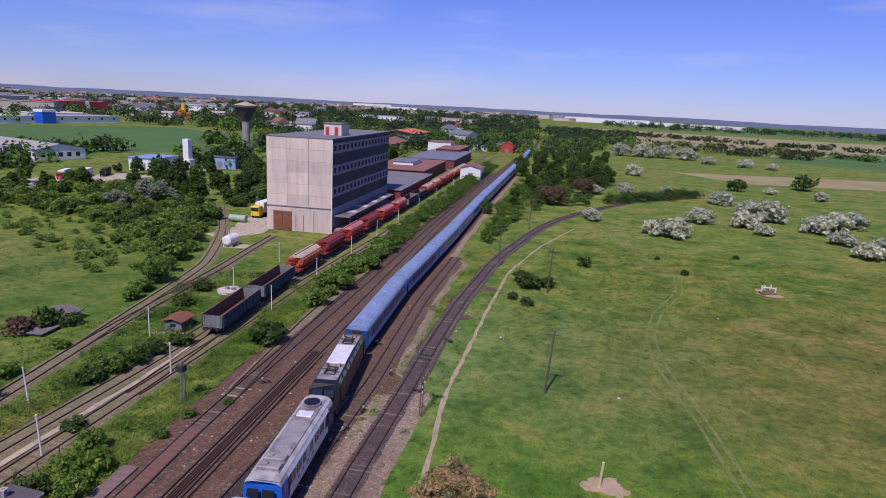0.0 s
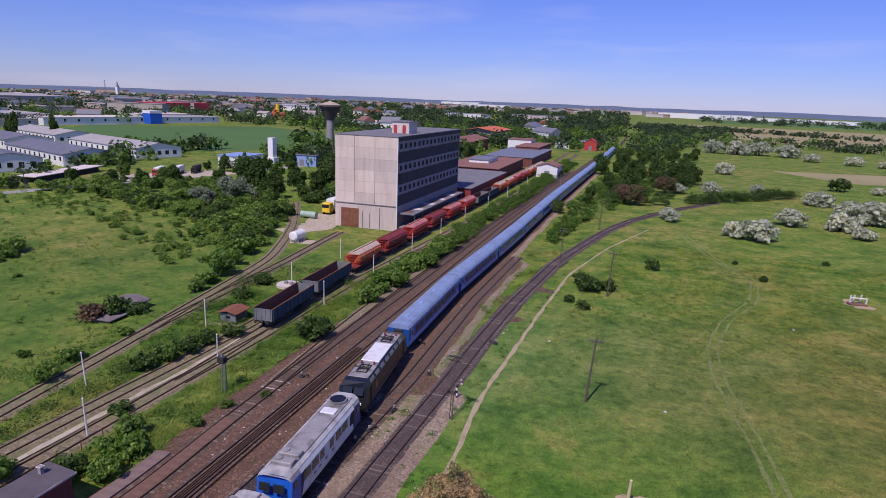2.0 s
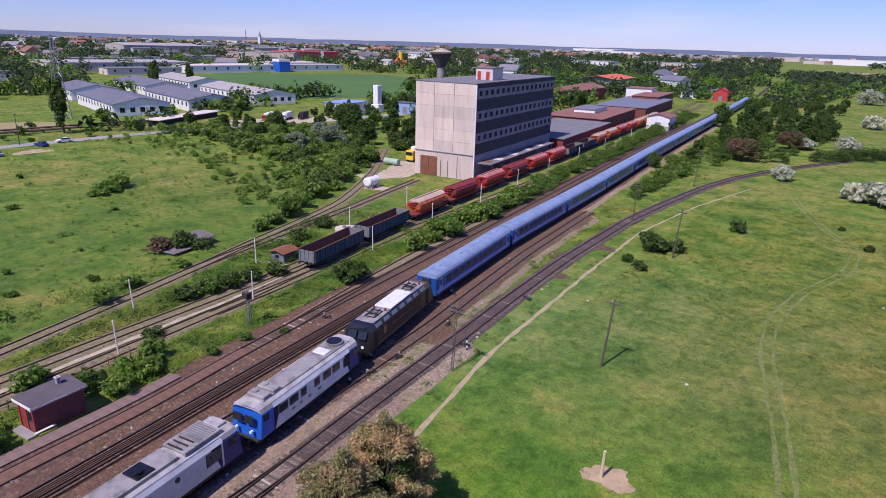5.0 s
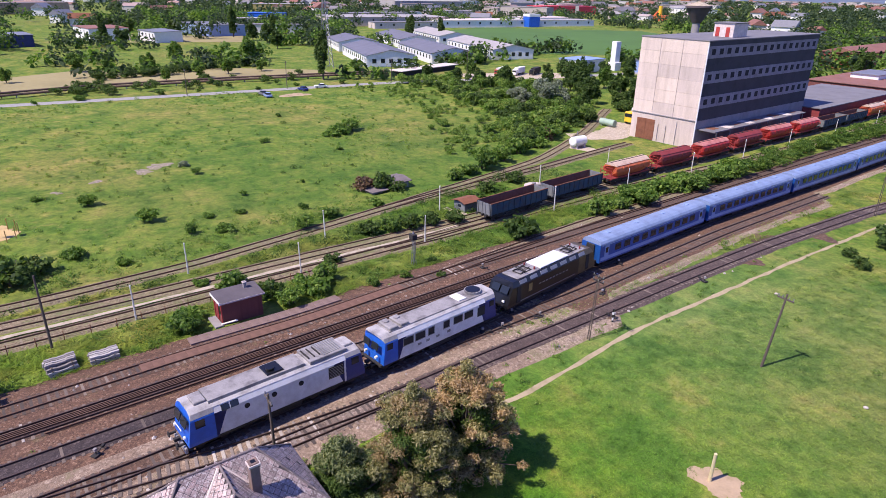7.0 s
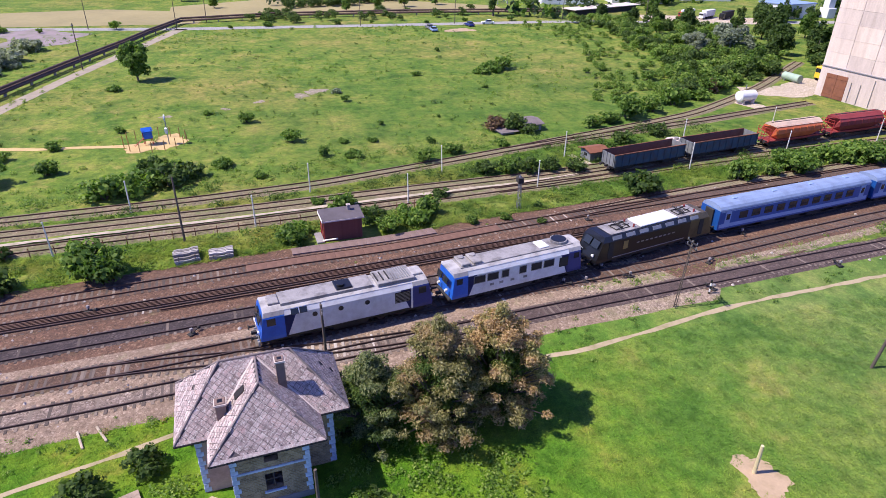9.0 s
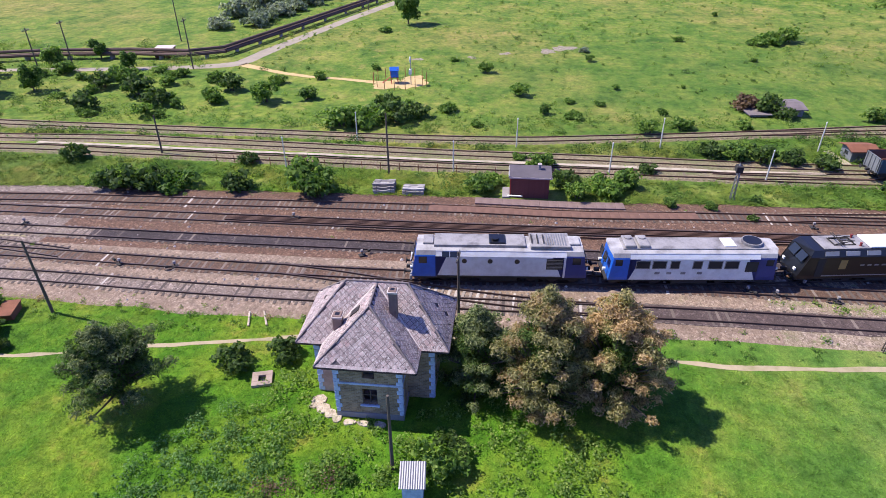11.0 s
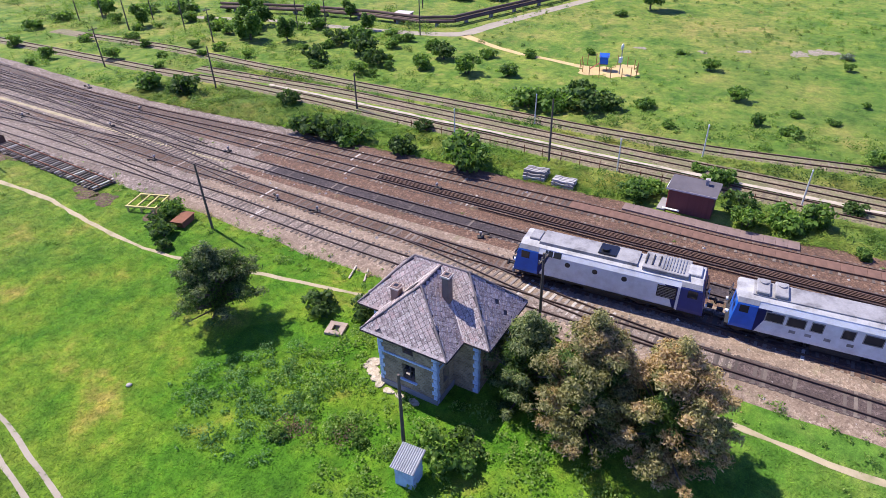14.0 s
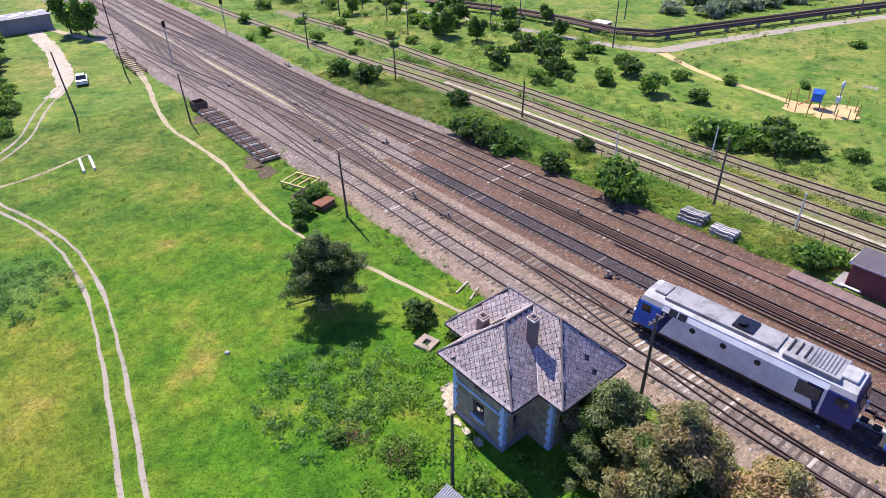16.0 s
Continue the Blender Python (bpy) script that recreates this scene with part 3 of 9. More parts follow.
# ---- ground ----
def build_ground():
    rings = [0, 40, 80, 130, 200, 320, 520, 900, 1600, 2800, 4900]
    n = 48
    v, f = [(0, 40, 0)], []
    for r in rings[1:]:
        for i in range(n):
            a = 2 * math.pi * i / n
            v.append((r * math.cos(a), 40 + r * math.sin(a), 0))
    for i in range(n):
        f.append((0, 1 + i, 1 + (i + 1) % n))
    for k in range(len(rings) - 2):
        for i in range(n):
            a, b = 1 + k * n, 1 + (k + 1) * n
            f.append((a + i, b + i, b + (i + 1) % n, a + (i + 1) % n))
    ob = from_lists("ground", v, f, M["meadow"])
    tagged(ob, "flat green meadow with dry straw-coloured patches", "ground", kind="structure")


build_ground()

# Centre lines of the tracks, as (y, x).
T6 = Line([(-260, -12), (-160, -17.5), (-108, -21.0), (-86, -21.9), (-66, -22.2), (-49, -23.4), (-27, -26.6), (-9, -28.6), (0, -29.7), (17.6, -31.7), (28, -32.3), (41, -34.4), (53, -35.8), (90, -39.5), (150, -46), (300, -60)])
T5 = Line([(-260, -8), (-160, -14.5), (-100, -18.4), (-60, -20.5), (-8, -25.2), (17, -27.6), (40, -30.2), (80, -34.8), (150, -43.0), (300, -57), (420, -67)])
T4 = Line([(-260, -4), (-160, -10.5), (-100, -14.5), (-60, -17.0), (-37, -18.6), (-7, -21.1), (17, -23.4), (29, -24.5), (42, -25.5), (64, -27.9), (89, -31.2), (132, -34.9), (192, -41), (290, -49.3), (397, -59.5), (522, -72), (700, -92)])
T3 = Line([(-260, 0), (-160, -6.5), (-100, -11.0), (-60, -13.4), (-31, -15.0), (-20, -15.7), (-6, -16.5), (11, -17.9), (18, -18.9), (26, -20.1), (38, -21.0), (47, -21.8), (57, -22.6), (72, -24.8), (88, -27.0), (124, -30.2)])
T1 = Line([(-260, 6), (-160, -1.0), (-100, -5.2), (-60, -8.6), (-30, -11.3), (-18, -12.3), (-4, -12.9), (8, -13.9), (29, -15.9), (39, -17.0), (56, -18.3), (71, -19.7), (90, -21.0), (120, -21.6), (135, -20.6), (160, -18.4), (178, -15.2), (195, -10.0), (215, -2), (235, 8)])
X34 = Line([(20, -19.2), (30, -20.6), (38, -22.0), (47, -24.0), (56, -26.2), (64, -27.8), (70, -28.6)])
PALE = Line([(-110, -32), (-64, -37.2), (-43, -40.4), (-13, -42.3), (3, -43.4), (13, -44.1), (30, -45.6), (48, -46.8), (60, -48.3)])
T7 = Line([(-200, -22), (-110, -30.4), (-64, -35.6), (-43, -38.8), (-13, -40.6), (3, -41.7), (13, -42.4), (30, -43.9), (48, -45.6), (61, -47.7), (75, -50.2), (88, -52.2), (94, -53.1), (107, -54.6), (121, -55.9), (136, -57.6), (150, -59.0), (164, -60.2), (250, -69), (420, -88)])
T7B = Line([(40, -44.6), (50, -45.4), (60, -46.2), (75, -48.0), (89, -49.4), (114, -51.0), (135, -52.2), (164, -54.5), (250, -63.5), (420, -82)])
T6S = Line([(46, -35.0), (54, -36.4), (62, -37.8), (75, -39.9), (90, -41.6), (110, -43.6)])
XA = Line([(-40, -15.4), (-60, -12.0), (-80, -8.2), (-96, -5.6)][::-1])
XB = Line([(-34, -18.8), (-56, -18.6), (-80, -18.6), (-100, -18.3)])
XC = Line([(-46, -21.6), (-70, -19.0), (-96, -15.6), (-112, -13.6)])
XD = Line([(-50, -22.8), (-74, -20.6), (-100, -18.6)])
XE = Line([(-18, -15.9), (-44, -17.2), (-68, -18.9), (-92, -20.6)])
XF = Line([(-26, -11.7), (-50, -12.0), (-76, -12.6), (-98, -12.4)])
XG = Line([(-62, -8.6), (-86, -9.0), (-112, -9.6), (-140, -8.6)])
XH = Line([(-30, -19.4), (-54, -20.8), (-80, -21.8), (-100, -21.4)])
T8 = Line([(-64, -39.4), (-43, -42.4), (-32, -44.0), (-4, -45.6), (13, -46.5), (30, -47.9), (53, -49.4), (64, -50.7), (80, -52.5), (100, -54.0)])
T9 = Line([(-110, -40), (-76, -45.1), (-52, -46.2), (-17, -49.0), (6, -50.6), (21.5, -52.6), (41.7, -57.6), (51.6, -60.2), (64.5, -64.0), (79, -68.0), (92, -72.0), (105, -79), (120, -88), (150, -110)])
T9B = Line([(48, -59.3), (55, -61.0), (69, -63.6), (92, -68.0), (105, -71.0), (122, -74.5)])

TX = Line([(-4, -16.9), (2, -17.25), (8, -16.95), (14, -16.35), (18, -16.05), (24, -15.9), (30, -16.1), (35, -16.6), (40, -17.05), (44, -17.4)])

GAUGE = 0.75
rail_profile = [(-0.036, 0.0), (-0.036, -0.04), (-0.01, -0.05), (-0.012, -0.14), (-0.07, -0.165), (0.07, -0.165), (0.012, -0.14), (0.01, -0.05), (0.036, -0.04), (0.036, 0.0)]


def rail_mesh(name, line, off, y0, y1, z, mat, parent):
    ys = np.arange(y0, y1 + 0.01, 2.0)
    v, f = [], []
    k = len(rail_profile)
    for i, y in enumerate(ys):
        d = line.ahead(y)
        c = Vector((line.at(y), y, 0)) + Vector((d.y, -d.x, 0)) * off
        for px, pz in rail_profile:
            q = c + Vector((d.y, -d.x, 0)) * px * 1.3
            v.append((q.x, q.y, z + pz))
        if i:
            for j in range(k):
                a, b = (i - 1) * k, i * k
                f.append((a + j, b + j, b + (j + 1) % k, a + (j + 1) % k))
    return from_lists(name, v, f, mat, parent)


def sleeper_mesh(half=1.28, w=0.125, h=0.14):
    bm = bmesh.new()
    box(bm, -half, half, -w, w, -h, 0, 0.02)
    me = bpy.data.meshes.new("sleeper")
    bm.to_mesh(me)
    bm.free()
    return me


SLEEPER = {k: sleeper_mesh() for k in ("sleeper_dark", "sleeper_pale", "sleeper_old")}
for k, me in SLEEPER.items():
    me.materials.append(M[k])


def track(name, line, y0, y1, label, top=0.30, rail="rail", sleeper="sleeper_dark", near=(-30, 50), step=0.62, wood=0.0, seed=1, pale=(0, 0)):
    rnd = random.Random(seed)
    base = tagged(new(name), label, "railway track", kind="structure")
    for s in (-1, 1):
        rail_mesh("rail", line, s * GAUGE, y0, y1, top, M[rail], base)
    v, f = [], []
    y = y0
    while y < y1:
        d = line.ahead(y)
        ang = math.atan2(-d.x, d.y) + rnd.uniform(-0.012, 0.012)
        zt = top - 0.155 + rnd.uniform(-0.012, 0.008)
        sh = rnd.uniform(-0.05, 0.05)
        if near[0] <= y <= near[1]:
            kind = "sleeper_pale" if rnd.random() < (0.85 if pale[0] < y < pale[1] else wood) else sleeper
            o = new("sleeper", SLEEPER[kind])
            o.parent = base
            o.matrix_local = Matrix.LocRotScale((line.at(y) + sh, y, zt), Euler((0, 0, ang)), (1, rnd.uniform(0.85, 1.1), 1))
        else:
            b = len(v)
            c, sn = math.cos(ang), math.sin(ang)
            for zz in (zt - 0.14, zt):
                for px, py in ((-1.28, -0.12), (1.28, -0.12), (1.28, 0.12), (-1.28, 0.12)):
                    v.append((line.at(y) + sh + px * c - py * sn, y + px * sn + py * c, zz))
            f += [(b + 4, b + 5, b + 6, b + 7), (b, b + 1, b + 5, b + 4), (b + 1, b + 2, b + 6, b + 5), (b + 2, b + 3, b + 7, b + 6), (b + 3, b, b + 4, b + 7)]
        y += step
    if v:
        tagged(from_lists("sleepers_far", v, f, M[sleeper], base), kind="stuff")
    return base


def bed(name, line, y0, y1, half, z, mat, label):
    """A ballast shoulder along a track: a low trapezium."""
    v, f = [], []
    ys = np.arange(y0, y1 + 0.01, 2.0)
    rnd = random.Random(len(name))
    for i, y in enumerate(ys):
        d = line.ahead(y)
        c, nrm = Vector((line.at(y), y, 0)), Vector((d.y, -d.x, 0))
        for o, zz in ((-half - 0.5, 0.0), (-half, z), (half, z), (half + 0.5, 0.0)):
            q = c + nrm * (o + rnd.uniform(-0.12, 0.12))
            v.append((q.x, q.y, zz))
        if i:
            for j in range(3):
                a, b = (i - 1) * 4, i * 4
                f.append((a + j, a + j + 1, b + j + 1, b + j))
    return tagged(from_lists(name, v, f, mat), label, "ballast", kind="structure")


def build_yard():
    # one wide formation of ballast under the main tracks
    v, f = [], []
    ys = np.arange(-260, 300.1, 4.0)
    rnd = random.Random(3)
    for i, y in enumerate(ys):
        left = (T6.at(y) if y < 90 else T5.at(y)) - 2.6 + rnd.uniform(-0.3, 0.3)
        right = (T1.at(y) + 2.4 if y < 60 else max(T4.at(y) + 3.0, T3.at(y) + 2.4 if y < 118 else -99)) + rnd.uniform(-0.3, 0.3)
        edge = (T4.at(y) + T3.at(min(y, 60))) / 2 if y < 55 else right - 0.5
        for x, z in ((left - 0.8, -0.02), (left, 0.10), (edge, 0.10), (right, 0.10), (right + 0.9, -0.02)):
            v.append((x, y, z))
        if i:
            for j in range(4):
                a, b = (i - 1) * 5, i * 5
                f.append((a + j, a + j + 1, b + j + 1, b + j))
    ob = from_lists("ballast_field", v, f, [M["ballast_red"], M["ballast_grey"], M["ballast_weedy"], M["ballast_throat"]])
    for p in ob.data.polygons:
        y = -260 + 4 * (p.index // 4)
        p.material_index = 3 if y < -24 else 0 if p.index % 4 < 2 else 2 if y > 42 else 1
    tagged(ob, "brown and grey ballast of the station yard", "ballast", kind="structure")
    bed("ballast_oily", T4, -20, 110, 0.95, 0.15, M["ballast_dark"], "dark oil-stained ballast between the rails")
    bed("ballast_plain", T4, -200, -20, 0.95, 0.14, M["ballast_throat"], "grey-brown ballast of the running track")
    bed("ballast_station", T3, -200, 118, 1.0, 0.14, M["ballast_brown"], "rust-brown ballast of a station track")
    bed("ballast_branch", T1, -200, 32, 0.85, 0.142, M["ballast_throat"], "grey-brown ballast of the branch track")
    bed("ballast_siding", T6, -200, 200, 1.2, 0.13, M["ballast_brown"], "rust-brown ballast of the siding")
    bed("ballast_main", T5, -200, 400, 1.2, 0.14, M["ballast_brown"], "rust-brown ballast of the main track")
    bed("ballast_curve", T1, 32, 232, 1.1, 0.15, M["ballast_soot"], "dark sooty ballast of the curved branch line")
    bed("ballast_old_a", T7, -150, 300, 1.05, 0.12, M["ballast_old"], "old overgrown ballast")
    bed("ballast_old_e", T7B, 44, 300, 1.05, 0.11, M["ballast_old"], "old overgrown ballast")
    bed("ballast_old_f", T6S, 48, 108, 1.05, 0.11, M["ballast_old"], "old overgrown ballast")
    bed("ballast_old_b", T8, -60, 98, 1.05, 0.10, M["ballast_old"], "old overgrown ballast")
    bed("ballast_old_c", T9, -108, 148, 1.05, 0.12, M["ballast_old"], "old overgrown ballast")
    bed("ballast_old_d", T9B, 50, 120, 1.05, 0.10, M["ballast_old"], "old overgrown ballast")
    track("track_platform", T6, -250, 290, "rusty siding track on worn sleepers", sleeper="sleeper_dark", wood=0.03, rail="rail_old", seed=1)
    track("track_main", T5, -250, 410, "main track with spare rails laid between", seed=2, wood=0.02)
    track("track_oily", T4, -250, 690, "running track in dark oily ballast", seed=3)
    track("track_middle", T3, -250, 120, "station track on wooden sleepers", seed=4, wood=0.05)
    track("track_link", TX, 0, 42, "link track with pale concrete sleepers", top=0.303, seed=21, near=(10, 34), wood=0.08, pale=(14, 23.5))
    track("track_crossover", X34, 26, 66, "crossover between two station tracks", seed=5, near=(26, 66))
    track("track_branch", T1, -250, 230, "curved branch track in dark ballast", seed=6, wood=0.02)
    track("track_loading", T7, -190, 410, "weedy loading track beside a concrete strip", top=0.27, rail="rail_old", sleeper="sleeper_old", seed=7, near=(-30, 60))
    track("track_disused", T8, -60, 98, "disused track half lost in the grass", top=0.24, rail="rail_old", sleeper="sleeper_old", seed=8, near=(-30, 60))
    track("track_depot", T9, -100, 148, "old track curving to the depot", top=0.27, rail="rail_old", sleeper="sleeper_old", seed=9, near=(-30, 70))
    track("track_store", T9B, 50, 120, "siding that leads to the store's doors", top=0.27, rail="rail_old", sleeper="sleeper_old", seed=10, near=(50, 70))
    track("track_ramp", T7B, 44, 400, "weedy track beside the standing wagons", top=0.27, rail="rail_old", sleeper="sleeper_old", seed=11, near=(0, 0))
    track("track_spur", T6S, 48, 108, "short spur swinging off the siding", top=0.28, rail="rail_old", sleeper="sleeper_old", seed=12, near=(0, 0))
    for k, ln in enumerate((XA, XB, XC, XD, XE, XF, XG, XH)):
        track("track_points", ln, float(ln.ys[0]) + 2, float(ln.ys[-1]) - 2, "crossover rails in the throat of the yard", top=0.305 + 0.002 * k, seed=13 + k, near=(0, 0), step=0.8)
    ob = ribbon("dust_strip", [(-11.0, -120, 0.3), (-13.1, -86, 0.3), (-14.7, -68, 0.28), (-16.0, -52, 0.25), (-17.1, -39, 0.2), (-18.3, -26, 0.15)], 0.125, M["dirt"], 0.1)
    tagged(ob, "pale dusty walkway between two tracks", "walkway", kind="structure")
    spare = tagged(new("spare_rails"), "rusty spare rails lying between the running rails", "rail", kind="structure")
    for off in (-0.32, -0.1, 0.13, 0.36, 1.25):
        rail_mesh("rail", T5, off, -8 if off < 1 else 5, 62, 0.33, M["rail_old"], spare)
    ob = ribbon("concrete_strip", [(PALE.at(y), y, 0.3) for y in np.arange(-43, 60, 5.0)], 0.2, M["strip"], 0.12)
    tagged(ob, "pale worn concrete walkway along the loading track", "walkway", kind="structure")


build_yard()


# ---- vehicles ----
TRAIN = Line([(-10, -16.7), (11, -17.9), (18, -18.9), (26, -20.2), (38, -22.0), (47, -24.0), (56, -26.1), (64, -27.8), (76, -29.5), (89, -31.2), (132, -34.9), (192, -41), (290, -49.3), (397, -59.5), (522, -72)])
WAGONS = Line([(40, -45.0), (50, -46.0), (61, -47.7), (75, -50.2), (88, -52.2), (94, -53.1), (107, -54.6), (121, -55.9), (136, -57.6), (150, -59.0), (164, -60.2), (250, -69), (420, -88)])
RAIL_TOP = 0.30


def on_line(line, y_front, length):
    """The pose of a vehicle whose front stands at y_front; its own y axis runs back along the track."""
    yc = y_front + length / 2
    d = line.ahead(yc)
    return pose(line.at(yc), yc, RAIL_TOP, rz=math.degrees(math.atan2(-d.x, d.y)))


def profile_body(bm, outline, y0, y1, nose0=None, nose1=None):
    """A hull along y; nose0 and nose1 push an end back as a function of height."""
    fs = prism(bm, outline, y0, y1)
    for v in {v for f in fs for v in f.verts}:
        if abs(v.co.y - y0) < 1e-4 and nose0:
            v.co.y += nose0(v.co.x, v.co.z)
        elif abs(v.co.y - y1) < 1e-4 and nose1:
            v.co.y -= nose1(v.co.x, v.co.z)


def bogie(parent, y, wheels=3, pitch=1.8, r=0.5):
    b = part("bogie", boxm(-1.15, 1.15, y - pitch * (wheels - 1) / 2 - 0.6, y + pitch * (wheels - 1) / 2 + 0.6, 0.42, 0.86, 0.06), M["underframe"], parent)
    for i in range(wheels):
        yy = y + (i - (wheels - 1) / 2) * pitch
        for s in (-1, 1):
            part("wheel", tubem((s * 0.68, yy, r), (s * 0.82, yy, r), r, seg=14), M["rail"], b)
    return b


def buffers(parent, y, out):
    for s in (-1, 1):
        bm = tubem((s * 0.88, y, 1.0), (s * 0.88, y + out * 0.5, 1.0), 0.1, seg=8)
        tube(bm, (s * 0.88, y + out * 0.5, 1.0), (s * 0.88, y + out * 0.58, 1.0), 0.24, seg=10)
        part("buffer", bm, M["underframe"], parent)
    part("coupling", boxm(-0.14, 0.14, min(y, y + out * 0.45), max(y, y + out * 0.45), 0.85, 1.1), M["underframe"], parent)


HULL = [(-1.45, 0.85), (-1.5, 1.15), (-1.5, 2.95), (-1.28, 3.4), (-0.8, 3.62), (0.8, 3.62), (1.28, 3.4), (1.5, 2.95), (1.5, 1.15), (1.45, 0.85)]


ROOF_SKIN = [(-1.31, 3.4), (-0.81, 3.635), (0.81, 3.635), (1.31, 3.4), (0.75, 3.5), (-0.75, 3.5)]


def diesel_modern(m, length=16.4):
    ob = empty("diesel_locomotive", m, "white and blue diesel locomotive with sooty grey roof", "locomotive", "train")
    h = length / 2
    a, b = -h + 0.55, h - 0.55
    bm = bmesh.new()
    prism(bm, HULL, a + 2.2, b - 2.0)
    part("body", bm, M["loco_white"], ob)
    bm = bmesh.new()
    prism(bm, ROOF_SKIN, a + 2.2, b - 2.0)
    part("roof_skin", bm, M["loco_pale_roof"], ob, "sooty grey roof plating")
    for y0, y1, s in ((a, a + 2.2, 1), (b - 2.0, b, -1)):
        bm = bmesh.new()
        slope = lambda x, z: max(0, z - 2.0) * 0.32 + abs(x) * 0.10  # noqa: E731
        profile_body(bm, HULL, y0, y1, slope if s > 0 else None, slope if s < 0 else None)
        cab = part("cab", bm, M["blue"] if s > 0 else M["blue_dark"], ob)
        rm = bmesh.new()
        top = [(-1.46, 3.06), (-1.3, 3.42), (-0.81, 3.64), (0.81, 3.64), (1.3, 3.42), (1.46, 3.06), (1.2, 3.3), (0.75, 3.5), (-0.75, 3.5), (-1.2, 3.3)]
        profile_body(rm, top, y0 - 0.01 if s > 0 else y0, y1 if s > 0 else y1 + 0.01, slope if s > 0 else None, slope if s < 0 else None)
        part("cab_roof", rm, M["loco_pale_roof"], cab, "pale grey cab roof")
        face = y0 if s > 0 else y1
        for x in (-0.62, 0.62):
            bm = boxm(x - 0.55, x + 0.55, -0.03, 0.03, -0.36, 0.36, 0.05)
            bmesh.ops.transform(bm, matrix=pose(0, face + s * 0.24, 2.62, rx=s * -18), verts=bm.verts)
            part("windscreen", bm, M["glass"], cab)
        for x in (-1.51, 1.51):
            part("cab_window", boxm(x - 0.02, x + 0.02, face + s * 1.1 - 0.35, face + s * 1.1 + 0.35, 2.25, 2.9), M["glass"], cab)
            part("headlight", tubem((x * 0.66, face - s * 0.03, 1.55), (x * 0.66, face + s * 0.1, 1.55), 0.14, seg=10), M["white"], cab)
        part("number_bar", boxm(-0.7, 0.7, face - s * 0.01 - 0.02, face - s * 0.01 + 0.02, 1.93, 2.02), M["loco_white"], cab)
        for s2 in (-1, 1):
            bm = bmesh.new()
            x = s2 * 1.505
            ye = face + s * 2.2
            vs = [bm.verts.new((x, ye - s * 0.02, 0.9)), bm.verts.new((x, ye + s * 0.1, 0.9)), bm.verts.new((x, ye + s * 0.95, 2.95)), bm.verts.new((x, ye - s * 0.02, 2.95))]
            f0 = bm.faces.new(vs)
            bmesh.ops.solidify(bm, geom=[f0], thickness=0.02)
            part("livery_wedge", bm, M["blue_dark"], ob)
    for y in (-4.6, -3.9):
        for x in (-1.44, 1.44):
            bm = boxm(-0.03, 0.03, -0.31, 0.31, -0.25, 0.25, 0.02)
            bmesh.ops.transform(bm, matrix=pose(x * 0.985, y, 3.1, ry=-26 if x > 0 else 26), verts=bm.verts)
            part("roof_side_window", bm, M["glass"], ob)
    for y in (-3.0, -0.8, 1.5):
        for x in (-1.5, 1.5):
            bm = tubem((x - 0.03, y, 2.5), (x + 0.03, y, 2.5), 0.22, seg=14)
            part("porthole", bm, M["glass"], ob)
    for x in (-1.5, 1.5):
        g = part("radiator_grille", boxm(x - 0.03, x + 0.03, 4.0, 5.4, 1.75, 2.8), M["black"], ob)
        for i in range(7):
            part("louvre", boxm(x - 0.05, x + 0.05, 4.05, 5.35, 1.82 + i * 0.14, 1.86 + i * 0.14), M["metal"], g)
        part("skirt_line", boxm(x - 0.02, x + 0.02, a + 2.3, b - 2.2, 0.86, 0.98), M["black"], ob)
    bm = bmesh.new()
    prism(bm, [(-1.0, 3.55), (-0.95, 3.78), (0.95, 3.78), (1.0, 3.55)], -5.6, 2.2)
    part("roof_hood", bm, M["loco_roof"], ob)
    bm = boxm(-0.75, 0.75, -0.9, 0.5, 3.76, 3.92, 0.05)
    tube(bm, (0.2, -0.4, 3.9), (0.2, -0.4, 4.12), 0.34, seg=12)
    part("exhaust", bm, M["black"], ob)
    r = part("radiator_roof", boxm(-1.15, 1.15, 2.6, 6.0, 3.5, 3.84, 0.05), M["loco_roof"], ob)
    for i in range(8):
        part("roof_slat", boxm(-0.95, 0.95, 4.0 + i * 0.22, 4.08 + i * 0.22, 3.83, 3.9), M["metal"], r)
    for i in range(3):
        part("roof_frame_bar", boxm(-0.7, 0.7, 2.7 + i * 0.5, 2.78 + i * 0.5, 3.84, 3.95), M["underframe"], r)
    part("air_unit", boxm(-0.7, 0.7, a + 1.1, a + 2.0, 3.5, 3.85, 0.05), M["loco_roof"], ob, "grey air-conditioning box on the cab roof")
    part("air_unit", boxm(-0.7, 0.7, b - 1.8, b - 0.8, 3.5, 3.85, 0.05), M["loco_pale_roof"], ob)
    part("fuel_tank", boxm(-1.3, 1.3, -1.6, 1.6, 0.3, 0.85, 0.08), M["underframe"], ob)
    part("underframe", boxm(-1.35, 1.35, a + 0.2, b - 0.2, 0.72, 0.9), M["underframe"], ob)
    bogie(ob, -4.7), bogie(ob, 4.7)
    buffers(ob, a, -1), buffers(ob, b, 1)
    part("pilot", boxm(-1.2, 1.2, a - 0.1, a + 0.1, 0.25, 0.75, 0.04), M["loco_roof"], ob)
    return ob


